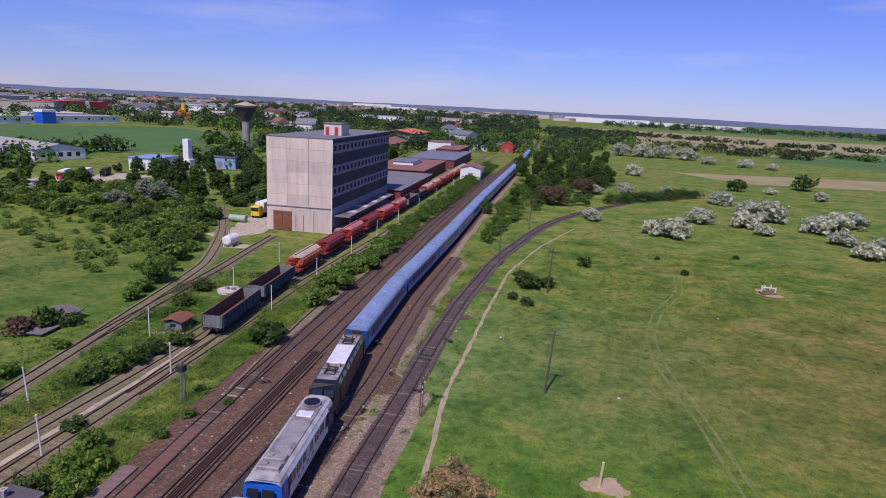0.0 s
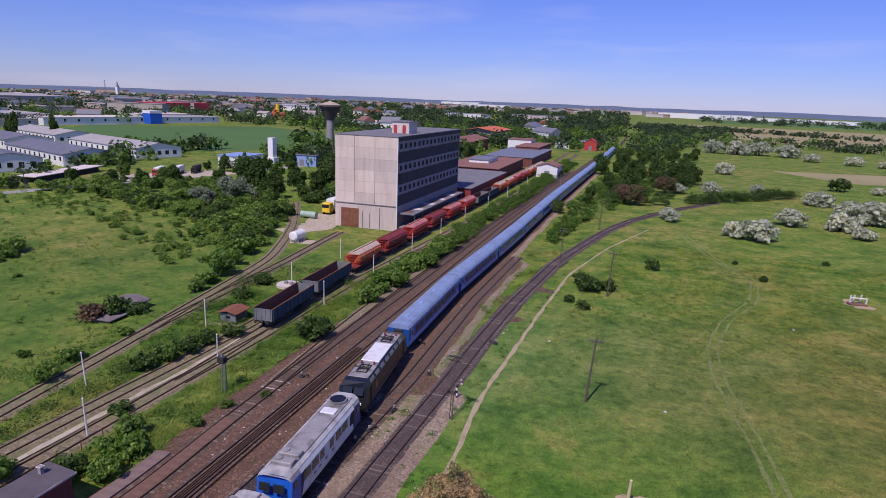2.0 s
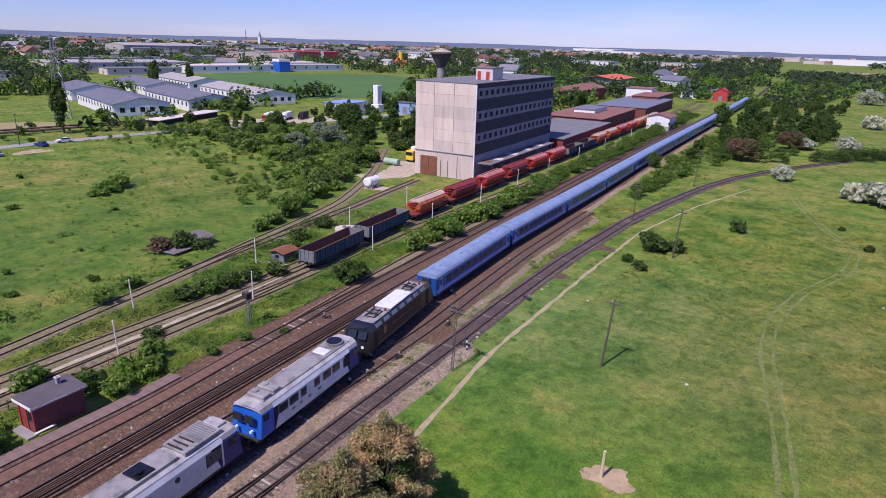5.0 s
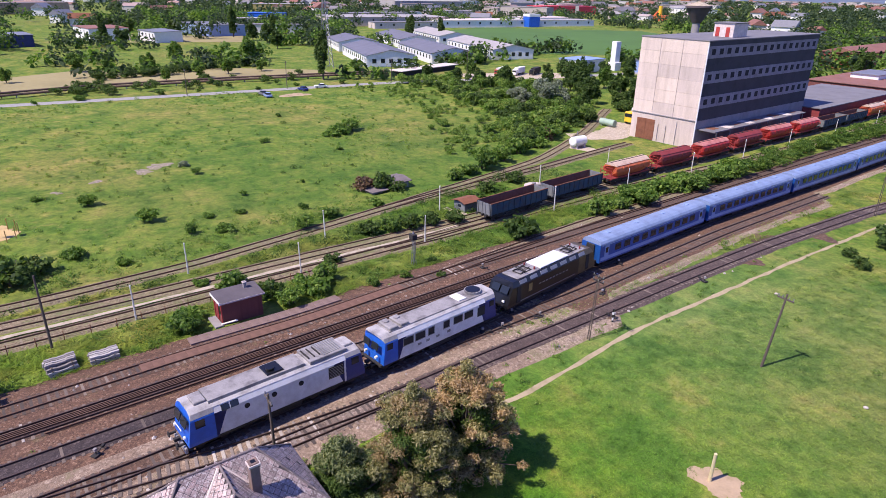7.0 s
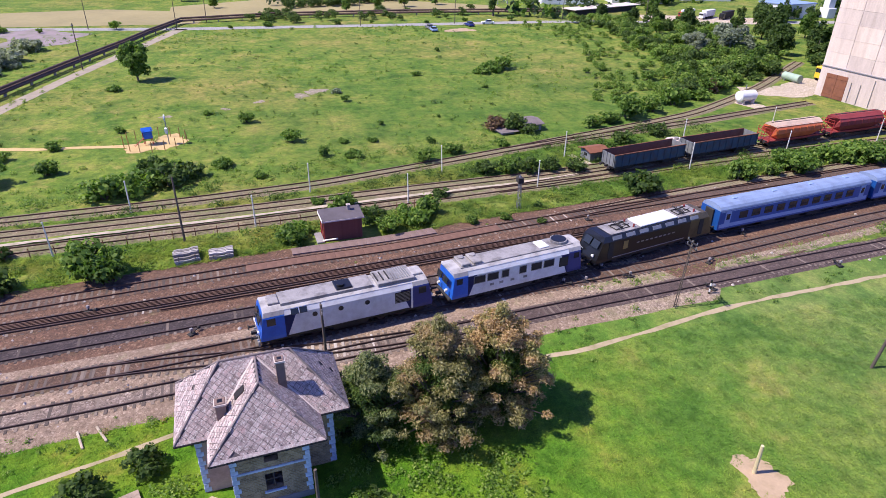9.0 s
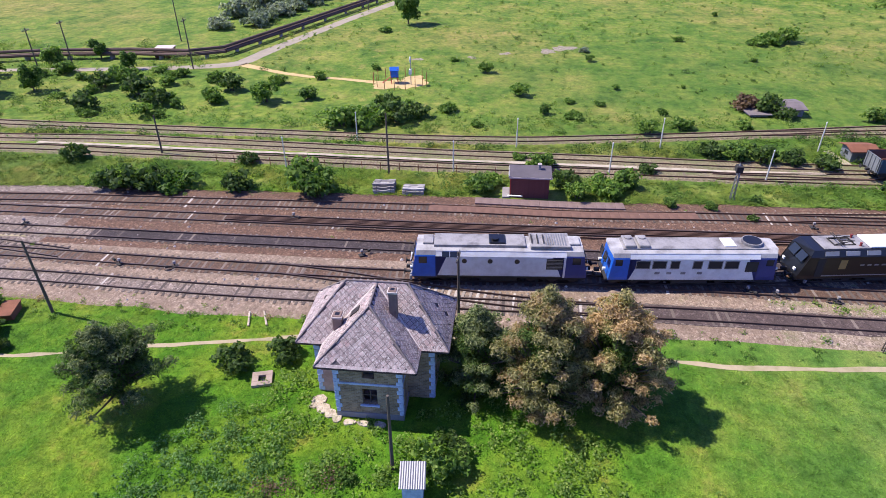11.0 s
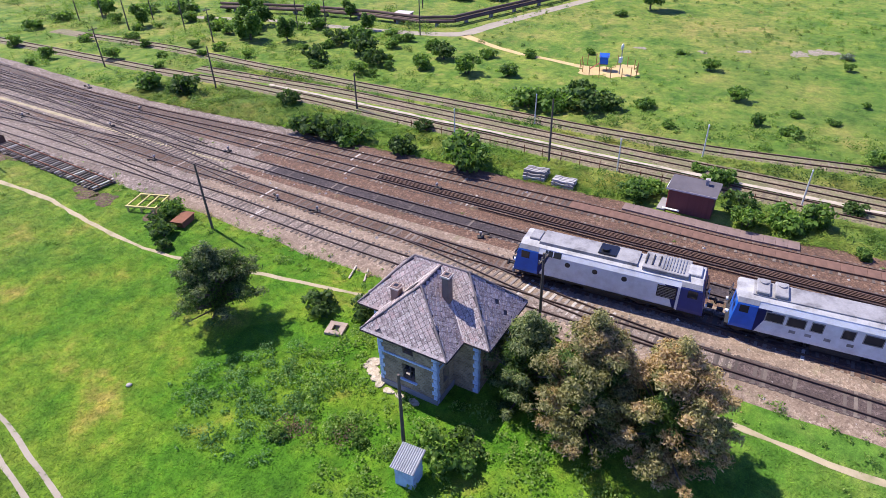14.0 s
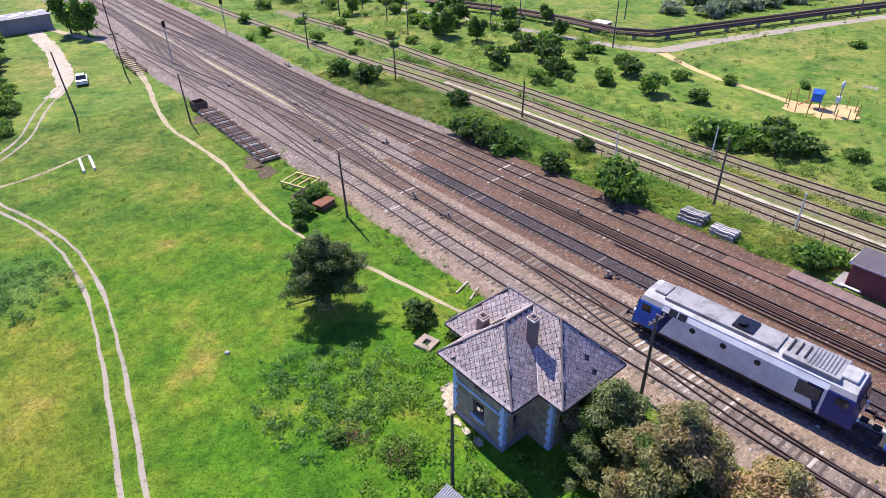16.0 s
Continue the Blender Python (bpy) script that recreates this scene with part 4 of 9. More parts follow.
def diesel_classic(m, length=16.2):
    ob = empty("diesel_locomotive", m, "white and blue older diesel locomotive with side windows", "locomotive", "train")
    h = length / 2
    a, b = -h + 0.55, h - 0.55
    bm = bmesh.new()
    prism(bm, HULL, a + 2.1, b - 2.1)
    part("body", bm, M["loco_white"], ob)
    bm = bmesh.new()
    prism(bm, ROOF_SKIN, a + 2.1, b - 2.1)
    part("roof_skin", bm, M["loco_pale_roof"], ob, "sooty grey roof plating")
    for y0, y1, s in ((a, a + 2.1, 1), (b - 2.1, b, -1)):
        bm = bmesh.new()
        slope = lambda x, z: max(0, z - 1.9) * 0.2 + x * x * 0.22  # noqa: E731
        profile_body(bm, HULL, y0, y1, slope if s > 0 else None, slope if s < 0 else None)
        cab = part("cab", bm, M["blue"] if s > 0 else M["blue_dark"], ob)
        rm = bmesh.new()
        top = [(-1.46, 3.06), (-1.3, 3.42), (-0.81, 3.64), (0.81, 3.64), (1.3, 3.42), (1.46, 3.06), (1.2, 3.3), (0.75, 3.5), (-0.75, 3.5), (-1.2, 3.3)]
        profile_body(rm, top, y0 - 0.01 if s > 0 else y0, y1 if s > 0 else y1 + 0.01, slope if s > 0 else None, slope if s < 0 else None)
        part("cab_roof", rm, M["loco_pale_roof"], cab, "pale grey cab roof")
        face = y0 if s > 0 else y1
        for x in (-0.6, 0.6):
            bm = boxm(x - 0.45, x + 0.45, -0.03, 0.03, -0.33, 0.33, 0.05)
            bmesh.ops.transform(bm, matrix=pose(0, face + s * 0.2, 2.65, rx=s * -12), verts=bm.verts)
            part("windscreen", bm, M["glass"], cab)
            part("headlight", tubem((x * 1.3, face + s * 0.05, 1.6), (x * 1.3, face + s * 0.3, 1.6), 0.13, seg=10), M["white"], cab)
        for x in (-1.51, 1.51):
            part("cab_window", boxm(x - 0.02, x + 0.02, face + s * 1.2 - 0.3, face + s * 1.2 + 0.3, 2.3, 2.9), M["glass"], cab)
        for s2 in (-1, 1):
            bm = bmesh.new()
            x = s2 * 1.505
            ye = face + s * 2.1
            f0 = bm.faces.new([bm.verts.new((x, ye - s * 0.02, 0.9)), bm.verts.new((x, ye + s * 0.1, 0.9)), bm.verts.new((x, ye + s * 0.9, 2.95)), bm.verts.new((x, ye - s * 0.02, 2.95))])
            bmesh.ops.solidify(bm, geom=[f0], thickness=0.02)
            part("livery_wedge", bm, M["blue_dark"], ob)
    for x in (-1.5, 1.5):
        for y in (-4.3, -2.9, -1.6, 0.3, 1.8, 3.2):
            w = 0.35 if y in (-1.6, 0.3) else 0.55
            fr = part("side_window", boxm(x - 0.03, x + 0.03, y - w, y + w, 2.05, 2.75, 0.02), M["glass"], ob)
            part("window_frame", boxm(x - 0.015, x + 0.015, y - w - 0.06, y + w + 0.06, 1.98, 2.82), M["loco_roof"], fr)
        part("louvre_panel", boxm(x - 0.03, x + 0.03, 4.4, 5.4, 1.7, 2.7), M["underframe"], ob)
        for y in (-3.2, -2.2, -1.0, 0.4):
            part("worn_mark", boxm(x - 0.012, x + 0.012, y, y + 0.42, 1.45, 1.7), M["loco_roof"], ob)
    part("roof_walk", boxm(-0.95, 0.95, -6.0, 6.2, 3.55, 3.68, 0.03), M["loco_roof"], ob)
    for y in (-5.4, -4.2):
        bm = boxm(-0.9, 0.9, y - 0.45, y + 0.45, 3.66, 3.95, 0.06)
        tube(bm, (-0.4, y, 3.95), (-0.4, y, 4.05), 0.3, seg=10)
        part("roof_vent", bm, M["loco_roof"], ob)
    part("roof_hatch", boxm(-0.7, 0.7, 2.6, 3.6, 3.66, 3.8, 0.03), M["loco_white"], ob)
    bm = tubem((0, 5.1, 3.6), (0, 5.1, 3.95), 0.85, seg=20)
    fan = part("roof_fan", bm, M["loco_roof"], ob)
    part("fan_grille", tubem((0, 5.1, 3.95), (0, 5.1, 3.98), 0.75, seg=20), M["black"], fan)
    part("fuel_tank", boxm(-1.3, 1.3, -1.6, 1.6, 0.3, 0.85, 0.08), M["underframe"], ob)
    part("underframe", boxm(-1.35, 1.35, a + 0.2, b - 0.2, 0.72, 0.9), M["underframe"], ob)
    bogie(ob, -4.6), bogie(ob, 4.6)
    buffers(ob, a, -1), buffers(ob, b, 1)
    return ob


def electric_black(m, length=17.6):
    ob = empty("electric_locomotive", m, "black electric locomotive with gold end and grey roof", "locomotive", "train")
    h = length / 2
    a, b = -h + 0.55, h - 0.55
    hull = [(-1.45, 0.75), (-1.5, 1.1), (-1.5, 2.9), (-1.22, 3.45), (1.22, 3.45), (1.5, 2.9), (1.5, 1.1), (1.45, 0.75)]
    bm = bmesh.new()
    prism(bm, hull, a + 2.3, b - 3.6)
    part("body", bm, M["black"], ob)
    bm = bmesh.new()
    prism(bm, hull, b - 3.6, b - 2.2)
    part("body_gold", bm, M["gold_dark"], ob, "dull gold-painted body section")
    slope = lambda x, z: max(0, z - 1.8) * 0.62 + abs(x) * 0.08  # noqa: E731
    for y0, y1, s, mat in ((a, a + 2.3, 1, "black"), (b - 2.2, b, -1, "gold_dark")):
        bm = bmesh.new()
        profile_body(bm, hull, y0, y1, slope if s > 0 else None, slope if s < 0 else None)
        cab = part("cab", bm, M[mat], ob)
        face = y0 if s > 0 else y1
        for x in (-0.6, 0.6):
            bm = boxm(x - 0.52, x + 0.52, -0.03, 0.03, -0.42, 0.42, 0.04)
            bmesh.ops.transform(bm, matrix=pose(0, face + s * 0.58, 2.6, rx=s * -32), verts=bm.verts)
            part("windscreen", bm, M["glass"], cab)
            part("headlight", boxm(x * 1.5 - 0.15, x * 1.5 + 0.15, face + s * 0.02, face + s * 0.16, 1.4, 1.62), M["white"], cab)
        for x in (-1.51, 1.51):
            part("cab_door", boxm(x - 0.02, x + 0.02, face + s * 1.9 - 0.32, face + s * 1.9 + 0.32, 1.0, 2.85), M["underframe"], cab)
    for x in (-1.36, 1.36):
        for i in range(7):
            y = -5.6 + i * 1.8
            bm = boxm(-0.03, 0.03, -0.6, 0.6, -0.2, 0.2, 0.02)
            bmesh.ops.transform(bm, matrix=pose(x, y, 3.18, ry=-27 if x > 0 else 27), verts=bm.verts)
            part("air_intake", bm, M["metal"], ob)
    for x in (-1.5, 1.5):
        for i in range(9):
            part("lettering_bar", boxm(x - 0.015, x + 0.015, -2.9 + i * 0.62, -2.9 + i * 0.62 + 0.36, 2.0, 2.14), M["metal"], ob)
        part("emblem", boxm(x - 0.015, x + 0.015, -4.7, -4.1, 1.7, 2.6), M["gold"], ob)
        part("lower_band", boxm(x - 0.012, x + 0.012, -6, 4, 1.0, 1.1), M["metal"], ob)
    part("roof_cover", boxm(-1.05, 1.05, -2.2, 3.0, 3.44, 3.62, 0.05), M["loco_white"], ob, "pale grey roof hatch covers")
    part("roof_deck", boxm(-1.1, 1.1, -6.2, -2.25, 3.44, 3.52, 0.02), M["loco_roof"], ob)
    part("roof_deck", boxm(-1.1, 1.1, 3.05, 6.4, 3.44, 3.52, 0.02), M["loco_roof"], ob)
    for yc in (-4.2, 4.4):
        panto = part("pantograph", boxm(-0.62, 0.62, yc - 0.1, yc + 0.1, 3.52, 3.62, 0.03), M["underframe"], ob, "folded pantograph")
        for x in (-0.55, 0.55):
            part("base_bar", tubem((x, yc - 0.9, 3.55), (x, yc + 0.9, 3.55), 0.06, seg=6), M["underframe"], panto)
            part("lower_arm", tubem((x, yc - 0.8, 3.62), (x * 0.6, yc + 0.9, 3.8), 0.04, seg=6), M["underframe"], panto)
            part("upper_arm", tubem((x * 0.6, yc + 0.9, 3.8), (x * 0.8, yc - 0.6, 3.95), 0.035, seg=6), M["underframe"], panto)
        for y in (-0.9, 0.9):
            part("cross_bar", tubem((-0.6, yc + y, 3.58), (0.6, yc + y, 3.58), 0.06, seg=6), M["underframe"], panto)
        for y in (-0.6, -0.4):
            part("contact_strip", tubem((-0.85, yc + y, 3.95), (0.85, yc + y, 3.95), 0.04, seg=6), M["underframe"], panto)
        for x in (-0.7, 0.7):
            part("insulator", tubem((x, yc + 1.3, 3.5), (x, yc + 1.3, 3.82), 0.1, seg=8), M["red_dark"], ob)
    part("underframe", boxm(-1.35, 1.35, a + 0.2, b - 0.2, 0.6, 0.8), M["underframe"], ob)
    part("transformer_box", boxm(-1.25, 1.25, -1.8, 1.8, 0.25, 0.7, 0.06), M["underframe"], ob)
    bogie(ob, -4.9), bogie(ob, 4.9)
    buffers(ob, a, -1), buffers(ob, b, 1)
    return ob


def coach(m, length=25.3):
    ob = empty("passenger_coach", m, "dark blue passenger coach with pale blue roof", "coach", "train")
    h = length / 2 - 0.45
    side = [(-1.4, 0.75), (-1.42, 0.9), (-1.42, 3.05), (1.42, 3.05), (1.42, 0.9), (1.4, 0.75)]
    bm = bmesh.new()
    prism(bm, side, -h, h)
    part("body", bm, M["coach_blue"], ob)
    bm = bmesh.new()
    prism(bm, [(-1.44, 3.0), (-1.40, 3.18), (-1.2, 3.45), (-0.8, 3.64), (0, 3.72), (0.8, 3.64), (1.2, 3.45), (1.40, 3.18), (1.44, 3.0)], -h + 0.05, h - 0.05)
    roof = part("roof", bm, M["coach_roof"], ob)
    for y in (-9, -3, 3, 9):
        part("roof_vent", boxm(-0.25, 0.25, y - 0.35, y + 0.35, 3.68, 3.8, 0.04), M["coach_light"], roof)
    for x in (-1.43, 1.43):
        part("lower_stripe", boxm(x - 0.015, x + 0.015, -h + 0.2, h - 0.2, 0.98, 1.42), M["coach_light"], ob)
        part("upper_stripe", boxm(x - 0.012, x + 0.012, -h + 0.2, h - 0.2, 2.86, 2.96), M["coach_light"], ob)
        for i in range(10):
            y = -h + 3.6 + i * 1.92
            part("window", boxm(x - 0.025, x + 0.025, y - 0.62, y + 0.62, 1.75, 2.62, 0.03), M["glass"], ob)
        for y in (-h + 1.3, h - 1.3):
            d = part("door", boxm(x - 0.03, x + 0.03, y - 0.42, y + 0.42, 0.95, 2.85, 0.02), M["coach_light"], ob)
            part("door_window", boxm(x - 0.04, x + 0.04, y - 0.25, y + 0.25, 1.9, 2.6), M["glass"], d)
    for y, s in ((-h, -1), (h, 1)):
        part("gangway", boxm(-0.6, 0.6, y - 0.22 if s < 0 else y, y if s < 0 else y + 0.22, 0.95, 3.0, 0.05), M["underframe"], ob)
        buffers(ob, y, s)
    part("underframe", boxm(-1.25, 1.25, -h + 0.3, h - 0.3, 0.55, 0.78), M["underframe"], ob)
    for y in (-4, 0, 3.5):
        part("equipment_box", boxm(-1.2, 1.2, y - 1.1, y + 1.1, 0.2, 0.6, 0.04), M["underframe"], ob)
    bogie(ob, -h + 3.2, 2, 2.5, 0.46), bogie(ob, h - 3.2, 2, 2.5, 0.46)
    return ob


def build_train():
    y = 13.0
    diesel_modern(on_line(TRAIN, y, 16.4))
    y += 16.3
    diesel_classic(on_line(TRAIN, y, 16.2))
    y += 16.1
    electric_black(on_line(TRAIN, y, 17.6))
    y += 17.4
    first = coach(on_line(TRAIN, y, 25.3))
    for i in range(1, 15):
        copy_thing(first, on_line(TRAIN, y + i * 25.2, 25.3))


def open_wagon(m, length=14.0):
    ob = empty("open_wagon", m, "empty blue-grey open goods wagon, rusty inside", "wagon", "standing wagons")
    h = length / 2 - 0.6
    bm = bmesh.new()
    for x0, x1 in ((-1.42, -1.34), (1.34, 1.42)):
        box(bm, x0, x1, -h, h, 1.05, 2.75)
    part("side_wall", bm, M["wagon_blue"], ob)
    for y0, y1 in ((-h, -h + 0.08), (h - 0.08, h)):
        e = part("end_wall", boxm(-1.42, 1.42, y0, y1, 1.05, 2.75), M["wagon_grey"], ob)
        for x in (-1.1, -0.35, 0.35, 1.1):
            part("end_rib", boxm(x - 0.07, x + 0.07, y0 - 0.08 if y0 < 0 else y1, y0 if y0 < 0 else y1 + 0.08, 1.0, 2.75), M["wagon_grey"], e)
    for x in (-1.42, 1.42):
        s = 1 if x > 0 else -1
        for i in range(11):
            y = -h + 0.15 + i * (2 * h - 0.3) / 10
            part("side_rib", boxm(min(x, x + s * 0.1), max(x, x + s * 0.1), y - 0.07, y + 0.07, 1.0, 2.7), M["wagon_blue"], ob)
        part("top_rail", boxm(x - 0.08, x + 0.08, -h, h, 2.72, 2.84), M["rust"], ob)
    part("floor", boxm(-1.34, 1.34, -h + 0.1, h - 0.1, 1.0, 1.12), M["rust_load"], ob, "rusty wagon floor with scrap dust")
    bm = bmesh.new()
    for x0, x1 in ((-1.335, -1.32), (1.32, 1.335)):
        box(bm, x0, x1, -h + 0.1, h - 0.1, 1.1, 2.7)
    part("inner_wall", bm, M["rust_load"], ob)
    bm = bmesh.new()
    rnd = random.Random(4)
    for i in range(9):
        x, y = rnd.uniform(-0.9, 0.9), rnd.uniform(-h + 0.8, h - 0.8)
        bmesh.ops.create_icosphere(bm, subdivisions=1, radius=rnd.uniform(0.3, 0.7), matrix=pose(x, y, 1.12) @ Matrix.Diagonal((1, 1.6, 0.45, 1)))
    part("residue", bm, M["rust_load"], ob)
    part("underframe", boxm(-1.2, 1.2, -h, h, 0.8, 1.02), M["underframe"], ob)
    bogie(ob, -h + 2.2, 2, 1.8, 0.46), bogie(ob, h - 2.2, 2, 1.8, 0.46)
    buffers(ob, -h, -1), buffers(ob, h, 1)
    return ob


def hopper_wagon(m, body, roof, label, length=13.2):
    ob = empty("hopper_wagon", m, label, "wagon", "standing wagons")
    h = length / 2 - 0.6
    bm = bmesh.new()
    prism(bm, [(-0.7, 1.0), (-1.45, 2.1), (-1.45, 2.75), (-1.1, 3.3), (-0.5, 3.55), (0.5, 3.55), (1.1, 3.3), (1.45, 2.75), (1.45, 2.1), (0.7, 1.0)], -h + 1.1, h - 1.1)
    for v in bm.verts:
        if v.co.z < 1.5:
            v.co.y *= 0.72
    part("hopper_body", bm, M[body], ob)
    bm = bmesh.new()
    prism(bm, [(-1.25, 3.2), (-0.52, 3.66), (0.52, 3.66), (1.25, 3.2)], -h + 1.05, h - 1.05)
    part("roof_flap", bm, M[roof], ob)
    part("roof_walkway", boxm(-0.12, 0.12, -h + 1.1, h - 1.1, 3.66, 3.72), M["underframe"], ob)
    for x in (-1.46, 1.46):
        for i in range(7):
            y = -h + 1.4 + i * (2 * h - 2.8) / 6
            part("side_rib", boxm(x - 0.05, x + 0.05, y - 0.06, y + 0.06, 2.0, 2.9), M[body], ob)
        part("side_lever", boxm(x - 0.04, x + 0.04, -h + 1, h - 1, 1.15, 1.25), M["red"], ob)
    for y in (-h, h):
        s = -1 if y < 0 else 1
        for x in (-1.2, 1.2):
            part("rail_post", tubem((x, y, 1.0), (x, y, 3.0), 0.05, seg=6), M["red"], ob)
            part("rail_brace", tubem((x, y - s * 1.1, 2.9), (x, y, 1.9), 0.05, seg=6), M["red"], ob)
        for z in (1.9, 2.5, 3.0):
            part("hand_rail", tubem((-1.2, y, z), (1.2, y, z), 0.04, seg=6), M["red"], ob)
        for x in (-0.4, 0.1):
            part("ladder_post", tubem((x, y, 1.0), (x, y, 3.2), 0.04, seg=6), M["red"], ob)
        part("end_deck", boxm(-1.3, 1.3, min(y, y - s * 1.2), max(y, y - s * 1.2), 0.98, 1.06), M["red_dark"], ob)
        buffers(ob, y, s)
    part("underframe", boxm(-1.1, 1.1, -h, h, 0.75, 0.98), M["red_dark"], ob)
    bogie(ob, -h + 1.9, 2, 1.8, 0.46), bogie(ob, h - 1.9, 2, 1.8, 0.46)
    return ob


def build_wagons():
    a = open_wagon(on_line(WAGONS, 60.6, 14.0))
    copy_thing(a, on_line(WAGONS, 74.8, 14.0))
    kinds = [
        ("orange", "wagon_tan", "orange hopper wagon with pale tan roof flaps"),
        ("red_dark", "red_dark", "dark red covered hopper wagon"),
        ("wagon_red", "wagon_flap", "red hopper wagon with faded pink roof flaps"),
    ]
    made = {}
    y = 90.4
    order = [0, 1, 2, 1, 2, 2, 3, 3, 0, 0, 2, 2, 0, 0, 0]
    for k in order:
        at = on_line(WAGONS, y, 13.2)
        if k == 3:
            copy_thing(a, on_line(WAGONS, y, 13.6))
        elif k in made:
            copy_thing(made[k], at)
        else:
            made[k] = hopper_wagon(at, *kinds[k])
        y += 13.7


build_train()
build_wagons()


# ---- the concrete store ----
def build_store():
    W, L, H = 16.4, 52.0, 22.8
    ob = empty("grain_store", pose(-79.9, 126.5, 0, rz=6.5), "tall grey concrete store with dark banded side", "building")
    part("wall_core", boxm(0.06, W - 0.2, 0.06, L - 0.06, 0, H - 0.3), M["concrete_dark"], ob)
    # front gable: big panels with recessed joints
    n = 0
    for i, (x0, x1) in enumerate(((0, 5.2), (5.25, 10.6), (10.65, W))):
        z = 6.1
        while z < H - 0.3:
            z1 = min(z + 2.75, H - 0.2)
            part("wall_panel", boxm(x0, x1 - 0.03, -0.02 - 0.02 * ((n * 7) % 3), 0.1, z + 0.015, z1, 0.015), M["store_front"], ob)
            z = z1
            n += 1
    part("plinth_wall", boxm(0, 1.6, -0.05, 0.1, 0, 6.05), M["store_front"], ob)
    part("plinth_wall", boxm(6.4, W, -0.05, 0.1, 0, 6.05), M["store_front"], ob)
    part("plinth_wall", boxm(1.6, 6.4, -0.05, 0.1, 4.8, 6.05), M["store_front"], ob)
    for x0, x1 in ((1.6, 3.98), (4.02, 6.4)):
        d = part("gate_leaf", boxm(x0, x1, -0.12, 0.02, 0.1, 4.8, 0.02), M["rust"], ob, "rust-red steel gate leaf")
        for z in (0.8, 2.4, 4.0):
            part("gate_rail", boxm(x0 + 0.1, x1 - 0.1, -0.16, -0.12, z, z + 0.12), M["rust"], d)
    part("ledge", boxm(-0.1, W + 0.1, -0.25, 0.05, 6.0, 6.2, 0.03), M["concrete_dark"], ob)
    part("corner_pipe", tubem((W + 0.12, -0.15, 0.2), (W + 0.12, -0.15, H - 0.4), 0.14, seg=8), M["white"], ob, "white downpipe on the corner")
    for x in (7.4, 9.4, 12.0):
        part("wall_pipe", tubem((x, -0.15, 0.2), (x, -0.15, 5.4 - (x % 2)), 0.06, seg=6), M["metal"], ob)
    # long side: dark recessed bands and lighter bands with windows, its shade partly in their colours
    z = 6.0
    for k in range(3):
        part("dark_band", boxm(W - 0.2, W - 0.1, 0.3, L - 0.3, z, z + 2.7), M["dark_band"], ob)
        band = part("window_band", boxm(W - 0.2, W, 0.2, L - 0.2, z + 2.7, z + 5.2, 0.02), M["store_side_shaded"], ob)
        for i in range(16):
            y = 1.6 + i * 3.15
            w = part("window_opening", boxm(W - 0.06, W + 0.02, y, y + 1.5, z + 3.4, z + 4.6), M["opening"], band)
        for i in range(8):
            part("panel_joint", boxm(W - 0.02, W + 0.01, 6.2 * i + 0.9, 6.2 * i + 0.98, z + 2.7, z + 5.2), M["roof_felt"], band)
        z += 5.2
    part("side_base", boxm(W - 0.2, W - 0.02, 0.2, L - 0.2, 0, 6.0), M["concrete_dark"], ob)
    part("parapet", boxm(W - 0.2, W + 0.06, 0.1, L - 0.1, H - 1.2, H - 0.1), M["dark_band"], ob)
    part("roof", boxm(-0.15, W + 0.15, -0.15, L + 0.15, H - 0.25, H, 0.04), M["roof_felt"], ob, "flat bitumen roof")
    p = part("lift_house", boxm(9.5, 14.2, 13.0, 19.0, H, H + 2.9, 0.03), M["concrete"], ob)
    part("lift_house_roof", boxm(9.3, 14.4, 12.8, 19.2, H + 2.9, H + 3.1), M["roof_felt"], p)
    for x in (10.0, 12.4):
        part("lift_house_door", boxm(x, x + 0.9, 12.94, 13.02, H + 0.1, H + 2.1), M["red"], p)
    # loading ramp and lean-to roof along the track side
    part("ramp", boxm(W, W + 2.6, 1, L + 60, 0, 1.1, 0.03), M["concrete_dark"], ob)
    part("lean_to_roof", boxm(W, W + 4.2, 1.0, L - 8, 4.1, 4.35, 0.03), M["roof_felt"], ob, "patched grey lean-to roof over the ramp")
    for i in range(9):
        part("roof_patch", boxm(W + 0.4 + (i % 3) * 0.8, W + 2.6 + (i % 2), 3 + i * 4.6, 5.6 + i * 4.6, 4.35, 4.38), M["concrete"] if i % 2 else M["rust"], ob)
    for i in range(8):
        part("ramp_post", boxm(W + 3.9, W + 4.1, 2 + i * 5.8, 2.2 + i * 5.8, 0.0, 4.1), M["metal"], ob)


build_store()


